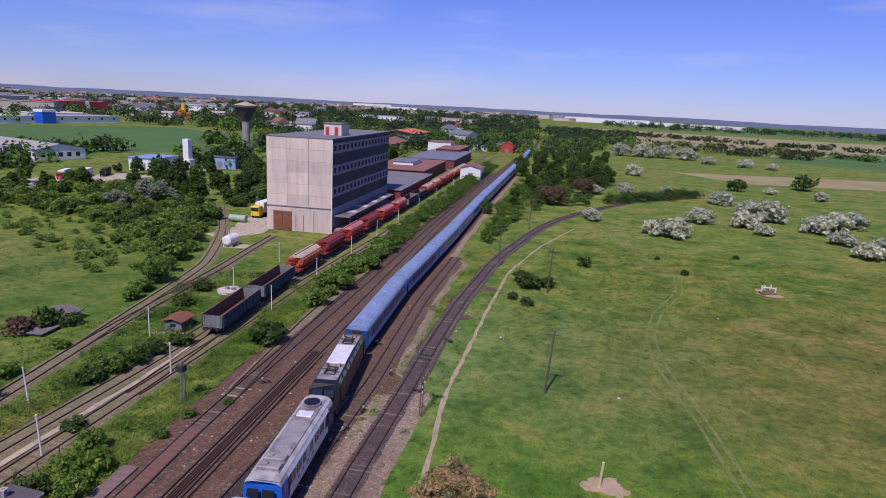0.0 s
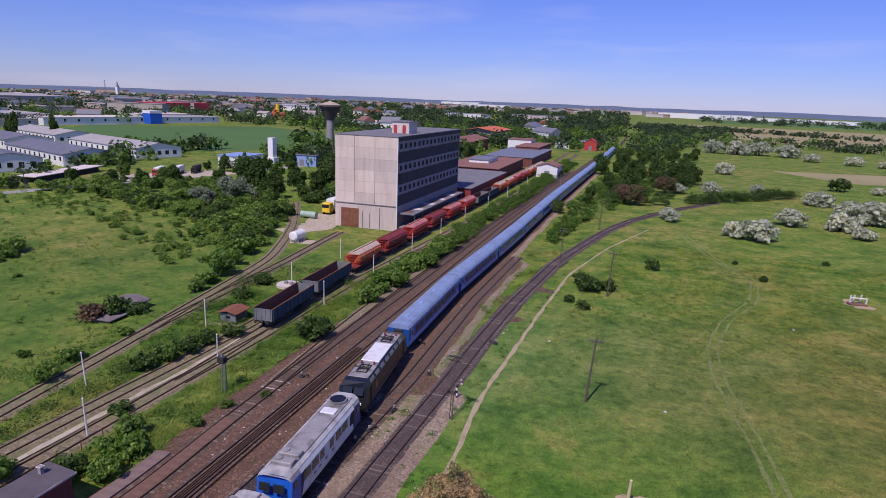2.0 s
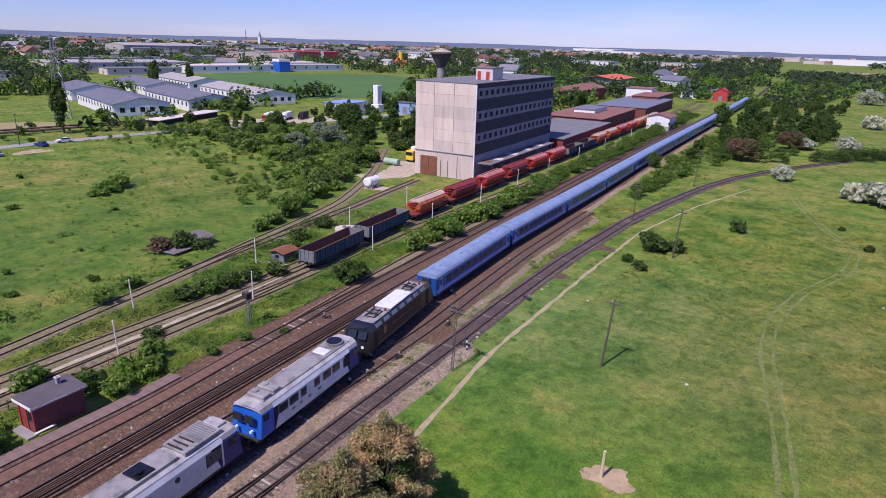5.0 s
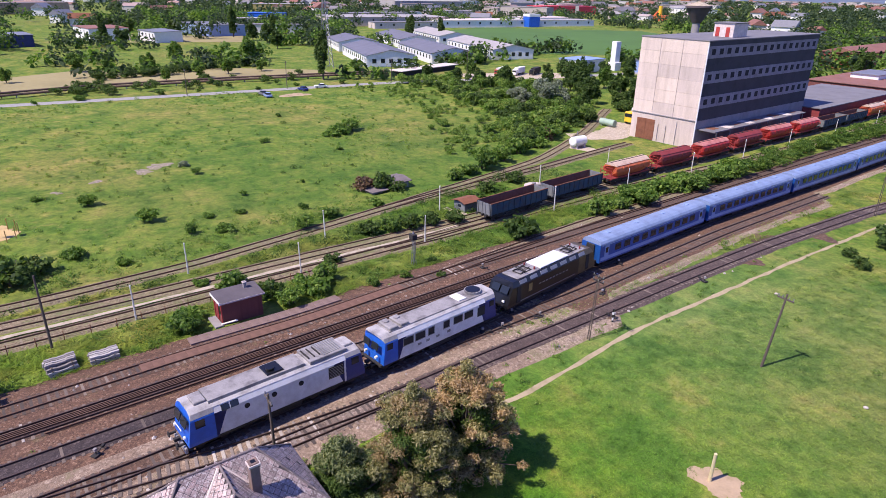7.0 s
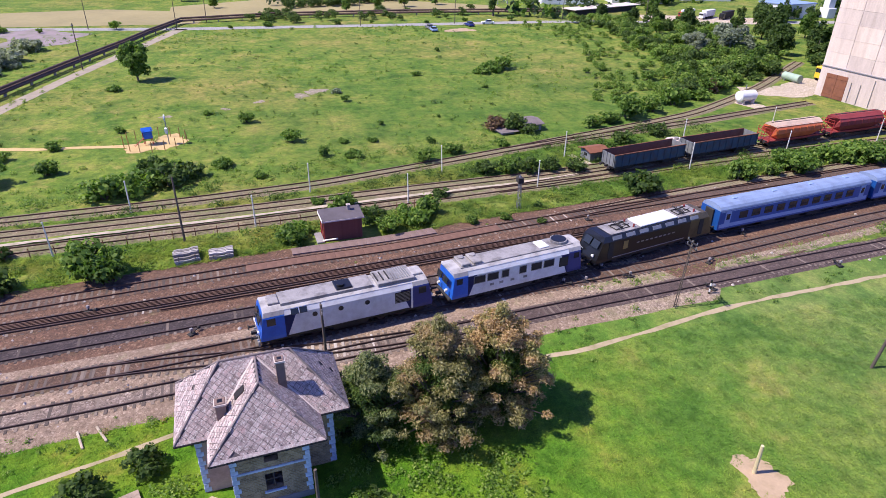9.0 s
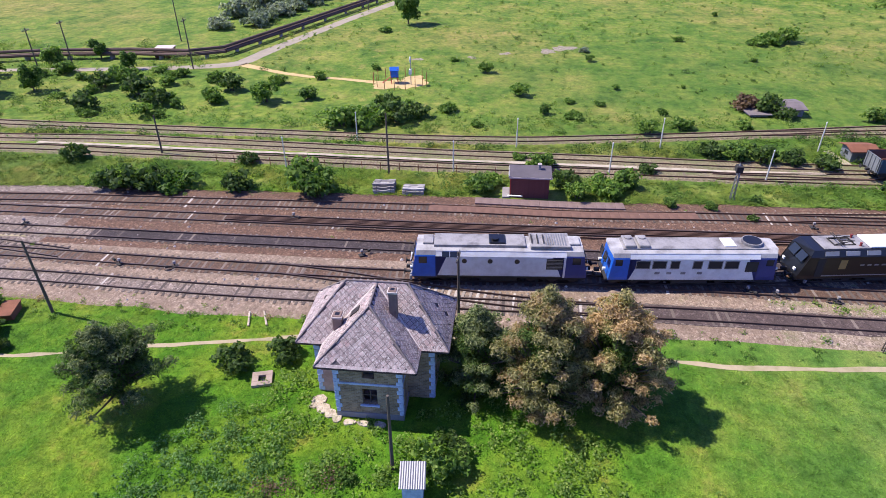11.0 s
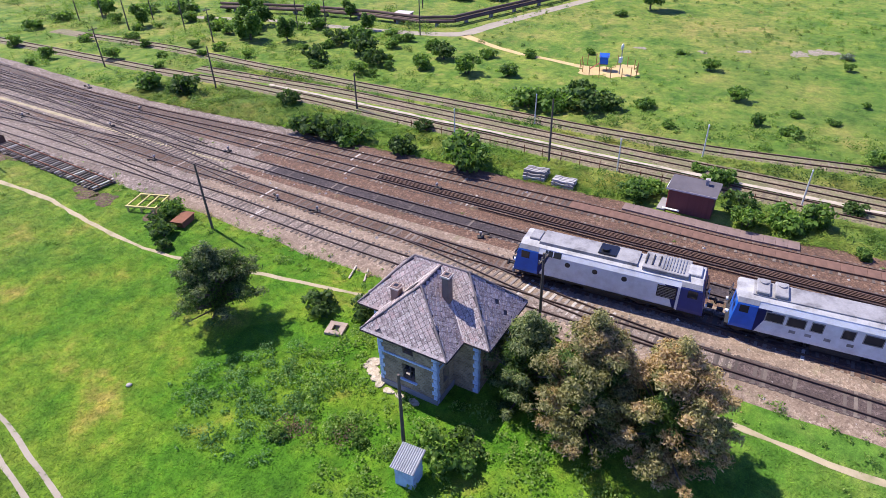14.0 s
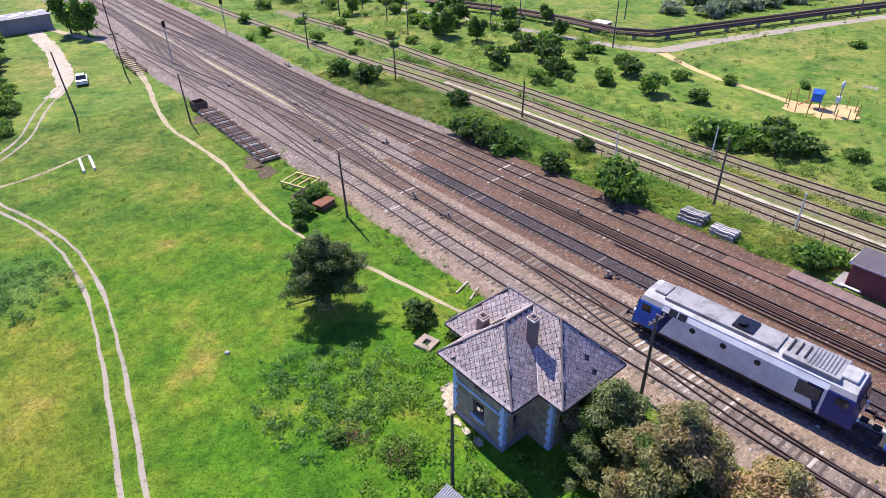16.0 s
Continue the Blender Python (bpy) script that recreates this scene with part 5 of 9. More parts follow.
def shed(name, at, rz, w, l, h, wall, roof, label, pitch=0.0, over=0.4, windows=0, category="building", door=True):
    """A plain hall: walls, a flat or pitched roof with a ridge along y, windows on its long sides."""
    ob = empty(name, pose(at[0], at[1], 0, rz=rz), label, category)
    bm = bmesh.new()
    if pitch:
        prism(bm, [(-w / 2, 0), (-w / 2, h), (0, h + pitch - 0.05), (w / 2, h), (w / 2, 0)], 0, l)
    else:
        prism(bm, [(-w / 2, 0), (-w / 2, h), (w / 2, h), (w / 2, 0)], 0, l)
    part("wall", bm, M[wall], ob)
    bm = bmesh.new()
    o = w / 2 + over
    if pitch:
        dz = pitch * over / (w / 2)
        prism(bm, [(-o, h - dz), (0, h + pitch), (o, h - dz), (o, h - dz + 0.16), (0, h + pitch + 0.16), (-o, h - dz + 0.16)], -over, l + over)
    else:
        prism(bm, [(-o, h), (o, h), (o, h + 0.22), (-o, h + 0.22)], -over, l + over)
    part("roof", bm, M[roof], ob)
    for i in range(windows):
        y = l * (i + 0.5) / windows
        for x in (-w / 2, w / 2):
            part("window", boxm(x - 0.03, x + 0.03, y - 0.8, y + 0.8, h * 0.45, h * 0.8), M["glass"], ob)
    if door:
        part("door", boxm(-1.1, 1.1, -0.05, 0.02, 0, min(h * 0.75, 3.0)), M["metal"], ob)
    return ob


def build_depot():
    shed("goods_shed", (-75.5, 179), 6.5, 21, 52, 4.4, "red_dark", "roof_felt", "low goods shed with a grey felt roof", windows=0)
    shed("goods_shed", (-88.5, 237), 6.5, 24, 54, 4.6, "brick_dark", "roof_felt_red", "low goods shed with a reddish felt roof")
    shed("goods_shed", (-92, 297), 6.5, 24, 66, 4.6, "brick_dark", "metal", "low shed with a pale metal roof")
    shed("workshop", (-92, 256), 6.5, 9, 18, 6.2, "white", "metal", "pale workshop with a flat metal roof")
    shed("station_office", (-114, 384), 6.5, 15, 16, 8, "white", "roof_felt_red", "two-storey office with open white frame front", windows=3)
    shed("brick_shed", (-99, 352), 6.5, 14, 44, 6, "brick_dark", "roof_felt_red", "long dark brick shed with red roof")
    shed("locomotive_shed", (-166, 445), 6.5, 26, 50, 9, "concrete_dark", "orange", "open hall with a large rust-orange roof", pitch=2.0, over=2.0)
    shed("red_house", (-80, 440), 5, 9, 10, 5.5, "red", "red", "small red signal house beside the track", pitch=2.5, windows=2)
    shed("pump_house", (-62.5, 262), 5, 9, 12, 5, "white", "roof_felt_red", "small white pump house with red roof and doors", pitch=1.2)
    shed("wall_house", (-100, 440), 5, 10, 8, 4.5, "white", "metal", "small white building by the far line", pitch=1.0)
    shed("wall_house", (-88, 470), 5, 12, 8, 4.5, "white", "metal", "small white building by the far line", pitch=1.0)
    ob = empty("brick_warehouse", pose(-140, 330, 0, rz=6.5), "long dark red brick warehouse", "building")
    part("wall", boxm(-9, 9, 0, 60, 0, 7), M["red_dark"], ob)
    bm = bmesh.new()
    prism(bm, [(-9.5, 7), (0, 9.5), (9.5, 7)], -0.5, 60.5)
    part("roof", bm, M["roof_felt_red"], ob)


build_depot()


# ---- trees and shrubs ----
def cards(rng, centres, normals, size, slim=0.7):
    """Small bent leaf cards round the given places: returns vertices and quads."""
    n = len(centres)
    nz = normals / (np.linalg.norm(normals, axis=1, keepdims=True) + 1e-9)
    t = np.cross(nz, rng.normal(size=(n, 3)))
    t /= np.linalg.norm(t, axis=1, keepdims=True) + 1e-9
    b = np.cross(nz, t)
    s = (size * rng.uniform(0.6, 1.35, n))[:, None]
    q = np.stack([centres + t * s, centres + b * s * slim + nz * s * 0.15, centres - t * s, centres - b * s * slim + nz * s * 0.15], 1)
    return q.reshape(-1, 3)


def leaf_mesh(name, blobs, n, size, mat, parent=None, seed=0, fill=0.35, slim=0.7, loose=1.1):
    """A crown of leaf cards spread over overlapping lobes."""
    rng = np.random.default_rng(seed)
    bl = np.array(blobs, float)
    w = (bl[:, 3] * bl[:, 4] * bl[:, 5]) ** (2 / 3)
    k = rng.choice(len(bl), n, p=w / w.sum())
    d = rng.normal(size=(n, 3))
    d /= np.linalg.norm(d, axis=1, keepdims=True)
    d[:, 2] = np.where(d[:, 2] < -0.45, -d[:, 2], d[:, 2])
    r = np.where(rng.random(n) < fill, rng.uniform(0.35, 0.9, n), rng.uniform(0.85, loose, n))
    c = bl[k, :3] + d * bl[k, 3:6] * r[:, None]
    c += rng.normal(scale=size * 0.5, size=c.shape)
    c[:, 2] = np.maximum(c[:, 2], size * 0.4)
    nm = d * 0.9 + rng.normal(scale=0.6, size=d.shape) + [0, 0, 0.35]
    v = cards(rng, c, nm, size, slim)
    me = bpy.data.meshes.new(name)
    me.vertices.add(len(v))
    me.vertices.foreach_set("co", v.ravel())
    me.loops.add(len(v))
    me.loops.foreach_set("vertex_index", np.arange(len(v), dtype=np.int32))
    me.polygons.add(n)
    me.polygons.foreach_set("loop_start", np.arange(0, len(v), 4, dtype=np.int32))
    me.update(calc_edges=True)
    me.materials.append(mat)
    ob = new(name, me)
    if parent is not None:
        ob.parent = parent
    return ob


def lobes(rnd, n, r, h, base=0.0, flat=0.5, size=(0.26, 0.5)):
    out = []
    for i in range(n):
        a, q = rnd.uniform(0, 6.283), math.sqrt(rnd.random()) * 0.72
        s = rnd.uniform(*size)
        z = base + (h - base) * rnd.uniform(0.18, 0.9) * (1 - 0.4 * q)
        out.append((math.cos(a) * q * r, math.sin(a) * q * r, z, s * r, s * r * rnd.uniform(0.8, 1.1), s * (h - base) * flat))
    return out


def stems(rnd, n, r, h, thick):
    bm = bmesh.new()
    for i in range(n):
        a = rnd.uniform(0, 6.283)
        tube(bm, (math.cos(a) * 0.1, math.sin(a) * 0.1, -0.1), (math.cos(a) * r * rnd.uniform(0.3, 0.7), math.sin(a) * r * rnd.uniform(0.3, 0.7), h * rnd.uniform(0.55, 0.8)), thick, thick * 0.4, seg=5)
    return bm


def shrub(label, mat, seed, r=1.0, h=1.3, n=850, size=0.13, category="shrub"):
    rnd = random.Random(seed)
    ob = empty("shrub", pose(0, 0, 0), label, category)
    part("stem", stems(rnd, 6, r, h, 0.035), M["bark"], ob)
    leaf_mesh("crown", lobes(rnd, 30, r * 1.12, h, 0.02, 0.42, (0.12, 0.34)), n, size, mat, ob, seed, 0.25)
    return ob


def tree(label, mat, seed, r, h, clear, n, size, lobe_count=12, trunk=0.22, second=None, share=0.3, name="tree"):
    """A tapered trunk with limbs and an uneven crown."""
    rnd = random.Random(seed)
    ob = empty(name, pose(0, 0, 0), label, "tree")
    bm = bmesh.new()
    top = h * 0.8
    p = Vector((0, 0, -0.15))
    for i in range(4):
        q = Vector((rnd.uniform(-0.15, 0.15) * (i + 1) * 0.6, rnd.uniform(-0.15, 0.15) * (i + 1) * 0.6, top * (i + 1) / 4))
        tube(bm, p, q, trunk * (1 - i * 0.2), trunk * (0.8 - i * 0.2), seg=8)
        p = q
    part("trunk", bm, M["bark"], ob)
    bm = bmesh.new()
    bl = pine_lobes(rnd, lobe_count, r, h, clear) if name == "pine_tree" else lobes(rnd, lobe_count, r, h, clear, 0.5, (0.16, 0.42))
    for x, y, z, *_ in bl:
        z0 = clear * 0.7 + (z - clear) * 0.4
        tube(bm, (0, 0, max(0.3, z0)), (x, y, z), trunk * 0.4, trunk * 0.12, seg=5)
    part("limb", bm, M["bark"], ob)
    if name == "pine_tree":
        # Lobes near the trunk take darker leaves: shade inside the crown, set by colour.
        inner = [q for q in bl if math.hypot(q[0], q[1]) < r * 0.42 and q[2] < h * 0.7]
        outer = [q for q in bl if q not in inner]
        dry = [q for q in outer if rnd.random() < share]
        fresh = [q for q in outer if q not in dry]
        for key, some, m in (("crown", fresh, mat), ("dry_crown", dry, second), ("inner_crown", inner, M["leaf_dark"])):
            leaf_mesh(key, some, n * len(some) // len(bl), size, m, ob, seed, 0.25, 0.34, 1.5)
        return ob
    leaf_mesh("crown", bl, int(n * (1 - share if second else 1)), size, mat, ob, seed)
    if second:
        leaf_mesh("dry_crown", bl[: max(3, lobe_count // 2)], int(n * share), size, second, ob, seed + 1)
    return ob


def pine_lobes(rnd, n, r, h, clear):
    """Needle sprays strung along rising branches of uneven length, so that the outline is ragged."""
    out = []
    branches = n // 3
    for i in range(branches):
        f = (i + 0.5) / branches
        a = i * 2.4 + rnd.uniform(-0.5, 0.5)
        z = clear + (h - clear) * (0.05 + 0.88 * f)
        reach = r * rnd.uniform(0.66, 1.06) * math.sqrt(max(0.04, 1 - (1.03 * f) ** 2.2))
        rise = rnd.uniform(0.05, 0.3)
        for k, s in ((0.3, 0.56), (0.48, 0.54), (0.66, 0.49), (0.84, 0.42), (1.0, 0.32)):
            q = reach * k
            s *= rnd.uniform(0.75, 1.2)
            b = a + rnd.uniform(-0.38, 0.38)
            out.append((math.cos(b) * q, math.sin(b) * q, max(0.3, z + rise * q - 0.2 + rnd.uniform(-0.25, 0.25)), s, s, s * rnd.uniform(0.4, 0.65)))
    out.append((0.1, 0, h - 0.2, 0.35, 0.35, 0.6))
    return out


def thicket(name, spots, mat, label, seed, n=420, size=0.17):
    """Shrubs grown together, too many to tell apart: one mesh."""
    rnd = random.Random(seed)
    bl = []
    for x, y, s in spots:
        for lx, ly, lz, a, b, c in lobes(rnd, 7, s, s * rnd.uniform(1.0, 1.5), 0.05):
            bl.append((x + lx, y + ly, lz, a, b, c))
    tagged(leaf_mesh(name, bl, n * len(spots), size, mat, None, seed), label, "thicket", kind="stuff")


def scatter(proto, spots, seed, lo=0.85, hi=1.2):
    """Copies of thing protos at (x, y, scale)."""
    rnd = random.Random(seed)
    for x, y, s in spots:
        p = proto[rnd.randrange(len(proto))]
        f = s * rnd.uniform(lo, hi)
        copy_thing(p, pose(x, y, 0, rz=rnd.uniform(0, 360)) @ Matrix.Diagonal((f, f, f * rnd.uniform(0.85, 1.15), 1)))


def drop_things(things):
    for ob in things:
        for c in (*ob.children_recursive, ob):
            bpy.data.objects.remove(c)


# Line of the hedge in the fields beyond the road, as (x, y).
ROADSIDE = [(-233.5, 24.7), (-236.1, 36.3), (-238.9, 48.9), (-251.0, 60.7), (-259.8, 75.1), (-257.3, 87.8)]


def build_green():
    # the pines beside the house
    for label, mat, seed, r, h, clear, n, count, second, share, x, y in (
            ("bushy dark green pine close to the abandoned house", "leaf_fir", 11, 3.2, 6.4, 0.2, 21000, 80, "leaf_dark", 0.3, -6.0, 21.2),
            ("tall pine with browning dry needles", "leaf_pine", 12, 4.0, 9.2, 0.2, 38000, 132, "leaf_brown", 0.42, -5.1, 25.8),
            ("broad pine, partly dried out and brown", "leaf_pine", 13, 4.3, 8.8, 0.2, 40000, 141, "leaf_brown", 0.58, -6.1, 30.4),
            ("small dark pine standing alone in the grass", "leaf_fir", 14, 3.6, 6.6, 1.5, 20000, 96, "leaf_dark", 0.4, 0.4, -2.4)):
        t = tree(label, M[mat], seed, r, h, clear, int(n * 1.35), 0.125, count, 0.26, M[second], share, "pine_tree")
        t.matrix_basis = pose(x, y, 0)
    # shrubs
    green = [shrub("dense green deciduous shrub on the grass", M["leaf"], 20 + i, r, h, 1000, 0.12) for i, (r, h) in enumerate(((1.0, 1.15), (1.1, 1.5), (0.9, 1.4), (1.15, 0.95)))]
    dark = [shrub("dark green shrub on the grass", M["leaf_dark"], 30 + i) for i in range(3)]
    silver = [shrub("silvery-leaved wild olive shrub in the meadow", M["leaf_silver"], 40 + i, 1.0, 1.15, 1350, 0.112) for i in range(3)]
    trees = [tree("leafy green tree at the meadow's edge", M["leaf"], 50 + i, 2.7, 7.0, 0.5, 2600, 0.30, 26, 0.2) for i in range(3)]
    darkt = [tree("dark leafy tree in a dense belt", M["leaf_dark"], 60 + i, 3.0, 8.4, 0.4, 2600, 0.34, 26, 0.22) for i in range(3)]
    poplar = [tree("tall slender poplar by the road", M["leaf_dark"], 70, 2.0, 15.0, 1.0, 4200, 0.34, 16, 0.3)]
    olive = [tree("large silver-green tree in blossom", M["leaf_grey"], 80, 5.5, 8.5, 0.5, 7000, 0.3, 16, 0.3)]
    brown = [tree("reddish-brown leaved tree beside the branch line", M["leaf_rust"], 85, 4.6, 8.6, 0.3, 8000, 0.24, 34, 0.3, M["leaf_dark"], 0.3)]
    conif = [tree("dark conical fir tree", M["leaf_dark"], 90, 2.6, 9.0, 0.6, 6000, 0.22, 14, 0.25, name="fir_tree")]
    near = [(-36.4, 17.2, 1.5), (-43.8, 23.7, 1.8), (-36.4, 28.0, 1.5), (-38.6, 31.3, 1.9), (-40.2, 33.4, 1.5), (-36.4, 37.9, 1.0), (-38.3, 17.8, 1.4), (-39.4, 26.8, 1.8),
            (-32.4, -0.6, 2.1), (-33.4, -2.6, 2.3), (-31.8, -10.0, 2.0), (-29.8, -25.2, 2.0), (-30.2, -22.4, 2.2), (-30.7, -19.8, 2.2), (-31.2, -17.2, 1.9), (-29.4, -57.8, 2.4),
            (-30.7, -51.0, 2.5), (-36.4, -34.0, 1.5), (-53.8, -4.8, 2.5), (-55.6, -1.2, 2.6), (-56.8, 2.4, 2.6), (-58.8, 5.0, 2.0), (-60.6, 0.2, 2.2), (-53.3, -45.6, 2.3),
            (-61.0, -41.7, 2.2), (-57.5, -36, 2.0), (-52, -35, 1.4), (-51.4, 44.6, 1.5), (-51.0, 47.6, 1.7), (-50.6, 50.6, 1.7), (-50.4, 53.8, 1.6), (-49.6, 57.4, 1.4),
            (-40.0, 62.6, 2.9), (-41.5, 78.6, 2.4), (-42.0, 84.0, 1.7), (-42.2, 88.4, 2.2), (-44.8, 36.2, 1.2), (-46.4, 20.8, 0.9), (-36.4, 42.2, 0.7), (-34.6, 46.0, 0.6),
            (-58, 66.5, 1.7), (-59.5, 70, 1.5), (-62, 78, 1.6), (-57.0, 88, 1.2), (-39.2, -12, 1.2), (-61.5, -20, 1.8), (-64, -14, 1.5), (-66, -28, 2.2), (-60, -28, 1.8), (-69, -50, 2.5), (-64, -50, 2.2)]
    scatter(green + dark[:2], near, 1)
    meadow = [(-70.2, 73.6, 2.4), (-68.6, 69.5, 2.0), (-72.5, 78.5, 2.4), (-75, 85, 2.4), (-78.5, 92, 2.6), (-82, 99, 2.8), (-86, 106, 2.8), (-71.6, 19, 1.4), (-83.6, 12, 1.1), (-63.5, 23.1, 1.0),
              (-69.3, 26.7, 0.9), (-62.4, 27.6, 1.2), (-68.9, 31.3, 0.8), (-114.2, 67.2, 2.2), (-112.2, 63.6, 1.8), (-116, 70.2, 1.8), (-113, 48.2, 1.1), (-111, -14, 1.4),
              (-60.8, 42.3, 1.5), (-57.8, 37.4, 1.2), (-66.2, 40.2, 0.9), (-62.2, 50.8, 1.1), (-94, 30, 0.7), (-99, 60, 0.9), (-88, 80, 0.9), (-92, 88, 1.2), (-98, 98, 1.6), (-104, 108, 1.8), (-110, 110, 1.4),
              (-120, 95, 1.0), (-108, 88, 0.8), (-140, 60, 0.7), (-77.5, 34, 0.6), (-80, 45, 0.6), (-90, 5, 0.7), (-75, -16, 1.4), (-71, -22, 1.3), (-82, -8, 0.8)]
    scatter(green, meadow, 2)
    purple = [shrub("purple-brown leaved shrub by the ruin", M["leaf_rust"], 36, 1.0, 1.4, 850, 0.13)]
    scatter(purple, [(-70.7, 52.6, 2.1), (-86.1, 106.2, 2.2)], 64)
    drop_things(purple)
    scatter(dark, [(-69.8, 55.7, 1.9), (-67.8, 57.6, 1.5), (-95.5, 118, 2.0), (-90.5, 112, 1.7), (-3.3, 125.5, 1.7), (-11.4, 104.2, 2.2), (-8.6, 106.0, 1.8), (-13.4, 107.2, 1.7), (-10.5, 93.5, 1.0), (-13.2, 96.0, 0.9),
                   (-8.6, 9.2, 1.2), (-4.6, 3.2, 1.4), (-6.2, 6.6, 1.1), (0.4, 20.6, 1.0), (86, 330, 5.0), (52, 303, 4.0), (30, 150, 0.8), (12, 140, 0.7), (17, 128, 0.7), (-4.4, -17.6, 1.1), (-5.6, -19.6, 0.9), (-3, -15.4, 0.8)], 3)
    scatter(green, [(-7.3, -20.2, 1.2), (2.2, 19.6, 1.1), (1.4, 21.2, 0.9), (3.6, 14.6, 0.7), (6.2, 10.0, 0.6), (-9.6, 22.4, 1.1)], 33)
    scatter(green, [(-29.8, -102.2, 1.4), (-25.5, -87.7, 1.0), (-29.1, -88.6, 1.4), (-39.3, -94.2, 1.5), (-45.3, -88.4, 1.4), (-59.1, -79.0, 2.6), (-57.3, -69.4, 2.2), (-62, -72, 2.4), (-54, -112, 2.4), (-60, -106, 2.8), (-66, -100, 2.8), (-38.4, -113.5, 2.0), (-46, -116, 2.2), (-51.7, -44.5, 1.3), (-52.6, -32.6, 1.1),
                    (-48, -72, 1.2), (-45, -66, 0.9), (-43, -80, 1.1), (-41, -72, 0.9), (-49, -58, 1.0), (-70, -62, 2.0), (-75, -68, 2.2), (-58, -54, 1.2), (-36.5, -66, 1.0), (-35, -78, 1.2), (-60, -90, 2.2), (-72, -40, 1.3), (-70, -33, 1.5), (-67, -40, 1.4), (-74, -46, 1.2), (-57, 14, 1.0), (-62, 9, 1.3)], 35)
    # hedges along the line of standing wagons
    rnd = random.Random(7)
    hedge = []
    y = 90.0
    while y < 330:
        for _ in range(2 if y < 160 else 3):
            a, b = T5.at(min(y, 400)) - 4.5, WAGONS.at(y) + 7.0
            hedge.append((rnd.uniform(b, a), y + rnd.uniform(-2, 2), rnd.uniform(1.6, 2.7)))
        y += 3.6
    scatter(green, [q for q in hedge if q[1] < 118], 8)
    thicket("hedge_thicket", [q for q in hedge if q[1] >= 118], M["leaf"], "dense green hedge along the railway", 8)
    # grove behind the meadow, left of the store
    grove, low = [], []
    rim = [(-182, 118), (-160, 122), (-140, 118), (-124, 116), (-108, 110), (-94, 103), (-84, 97)]
    for (x0, y0), (x1, y1) in zip(rim, rim[1:]):
        for _ in range(36):
            f, d = rnd.random(), rnd.random() ** 1.5 * 36
            grove.append((x0 + (x1 - x0) * f - 0.35 * d * (x0 > -120), y0 + (y1 - y0) * f + d, rnd.uniform(1.6, 3.2)))
        for _ in range(22):
            f, d = rnd.random(), rnd.uniform(-20, 5)
            low.append((x0 + (x1 - x0) * f, y0 + (y1 - y0) * f + d, rnd.uniform(0.7, 1.6)))
    thicket("grove_thicket", grove[::2], M["leaf_weed"], "dense green bushes behind the meadow", 9, 430, 0.30)
    thicket("grove_thicket", grove[1::2], M["leaf_dark"], "dense dark green bushes behind the meadow", 29, 430, 0.30)
    thicket("low_thicket", low, M["leaf_weed"], "low bright green scrub at the meadow's edge", 39, 300, 0.15)
    scatter(darkt, [(-112, 142, 0.8), (-118, 150, 0.9), (-126, 155, 0.95), (-133, 160, 1.0), (-141, 163, 1.0), (-149, 170, 1.1), (-152, 162, 0.9), (-138, 150, 0.8), (-128, 144, 0.8), (-121, 165, 1.2), (-115, 172, 1.2), (-110, 180, 1.3), (-106, 188, 1.3), (-120, 185, 1.3), (-128, 195, 1.3), (-111, 162, 1.0), (-104, 170, 1.1), (-108, 152, 0.9), (-158, 148, 0.9), (-166, 142, 0.8), (-175, 138, 0.9), (-186, 132, 0.8), (-100, 182, 1.2), (-117, 200, 1.3), (-135, 205, 1.2)], 10)
    scatter(trees, [(-104, 130, 0.75), (-113, 128, 0.7), (-134, 138, 0.75), (-146, 140, 0.8), (-156, 136, 0.75), (-168, 132, 0.8), (-98, 124, 0.7), (-140, 178, 1.0), (-100, 156, 0.9)], 28)
    scatter(trees, [(-119.7, -10.9, 1.1)], 61, 1, 1)
    scatter(olive, [(-122, 138, 1.0), (-128, 131, 0.7)], 11, 1, 1)
    scatter(dark, [(-104 - i * 2.0, 150 + i * 7, 3.0) for i in range(6)], 12)
    # silver shrubs on the right-hand meadow
    sil = [(17.1, 169.5, 4.6), (12.5, 172, 3.2), (27, 199, 4.2), (38, 250, 5.0), (41, 256, 4.0), (39, 199, 4.6), (49, 215, 5.2), (44, 221, 4.6), (43, 188, 3.0), (59.4, 201, 4.6), (66, 207, 4.8), (73, 215, 4.8), (62, 184, 3.8),
           (63, 167, 4.2), (70, 174, 4.8), (68, 160, 4.0), (8, 342, 5), (-2, 500, 8), (14, 500, 9), (28, 505, 9), (46, 500, 8), (58, 470, 6), (80, 460, 6), (96, 455, 5), (66, 300, 3), (84, 290, 3), (-4.5, 186, 3.0), (-6, 190, 2.6), (20, 270, 3), (3, 262, 4), (-8, 250, 4)]
    scatter(silver, sil, 13, 0.95, 1.1)
    grey = [shrub("grey-green willow scrub beside the lane", M["leaf_grey"], 45 + i, 1.0, 1.0, 1250, 0.105) for i in range(2)]
    scatter(grey, [(-112, -45, 3.0), (-118, -46, 3.2), (-124, -44, 3.4), (-130, -43, 3.4), (-138, -42, 3.6), (-145, -43, 3.6), (-151, -46, 3.6), (-159, -43, 3.2), (-128, -51, 3.8), (-136, -52, 4.0), (-146, -54, 4.0), (-120, -54, 3.8), (-108, -52, 3.4), (-100.5, 29, 1.2)], 14)
    hedge_row = []
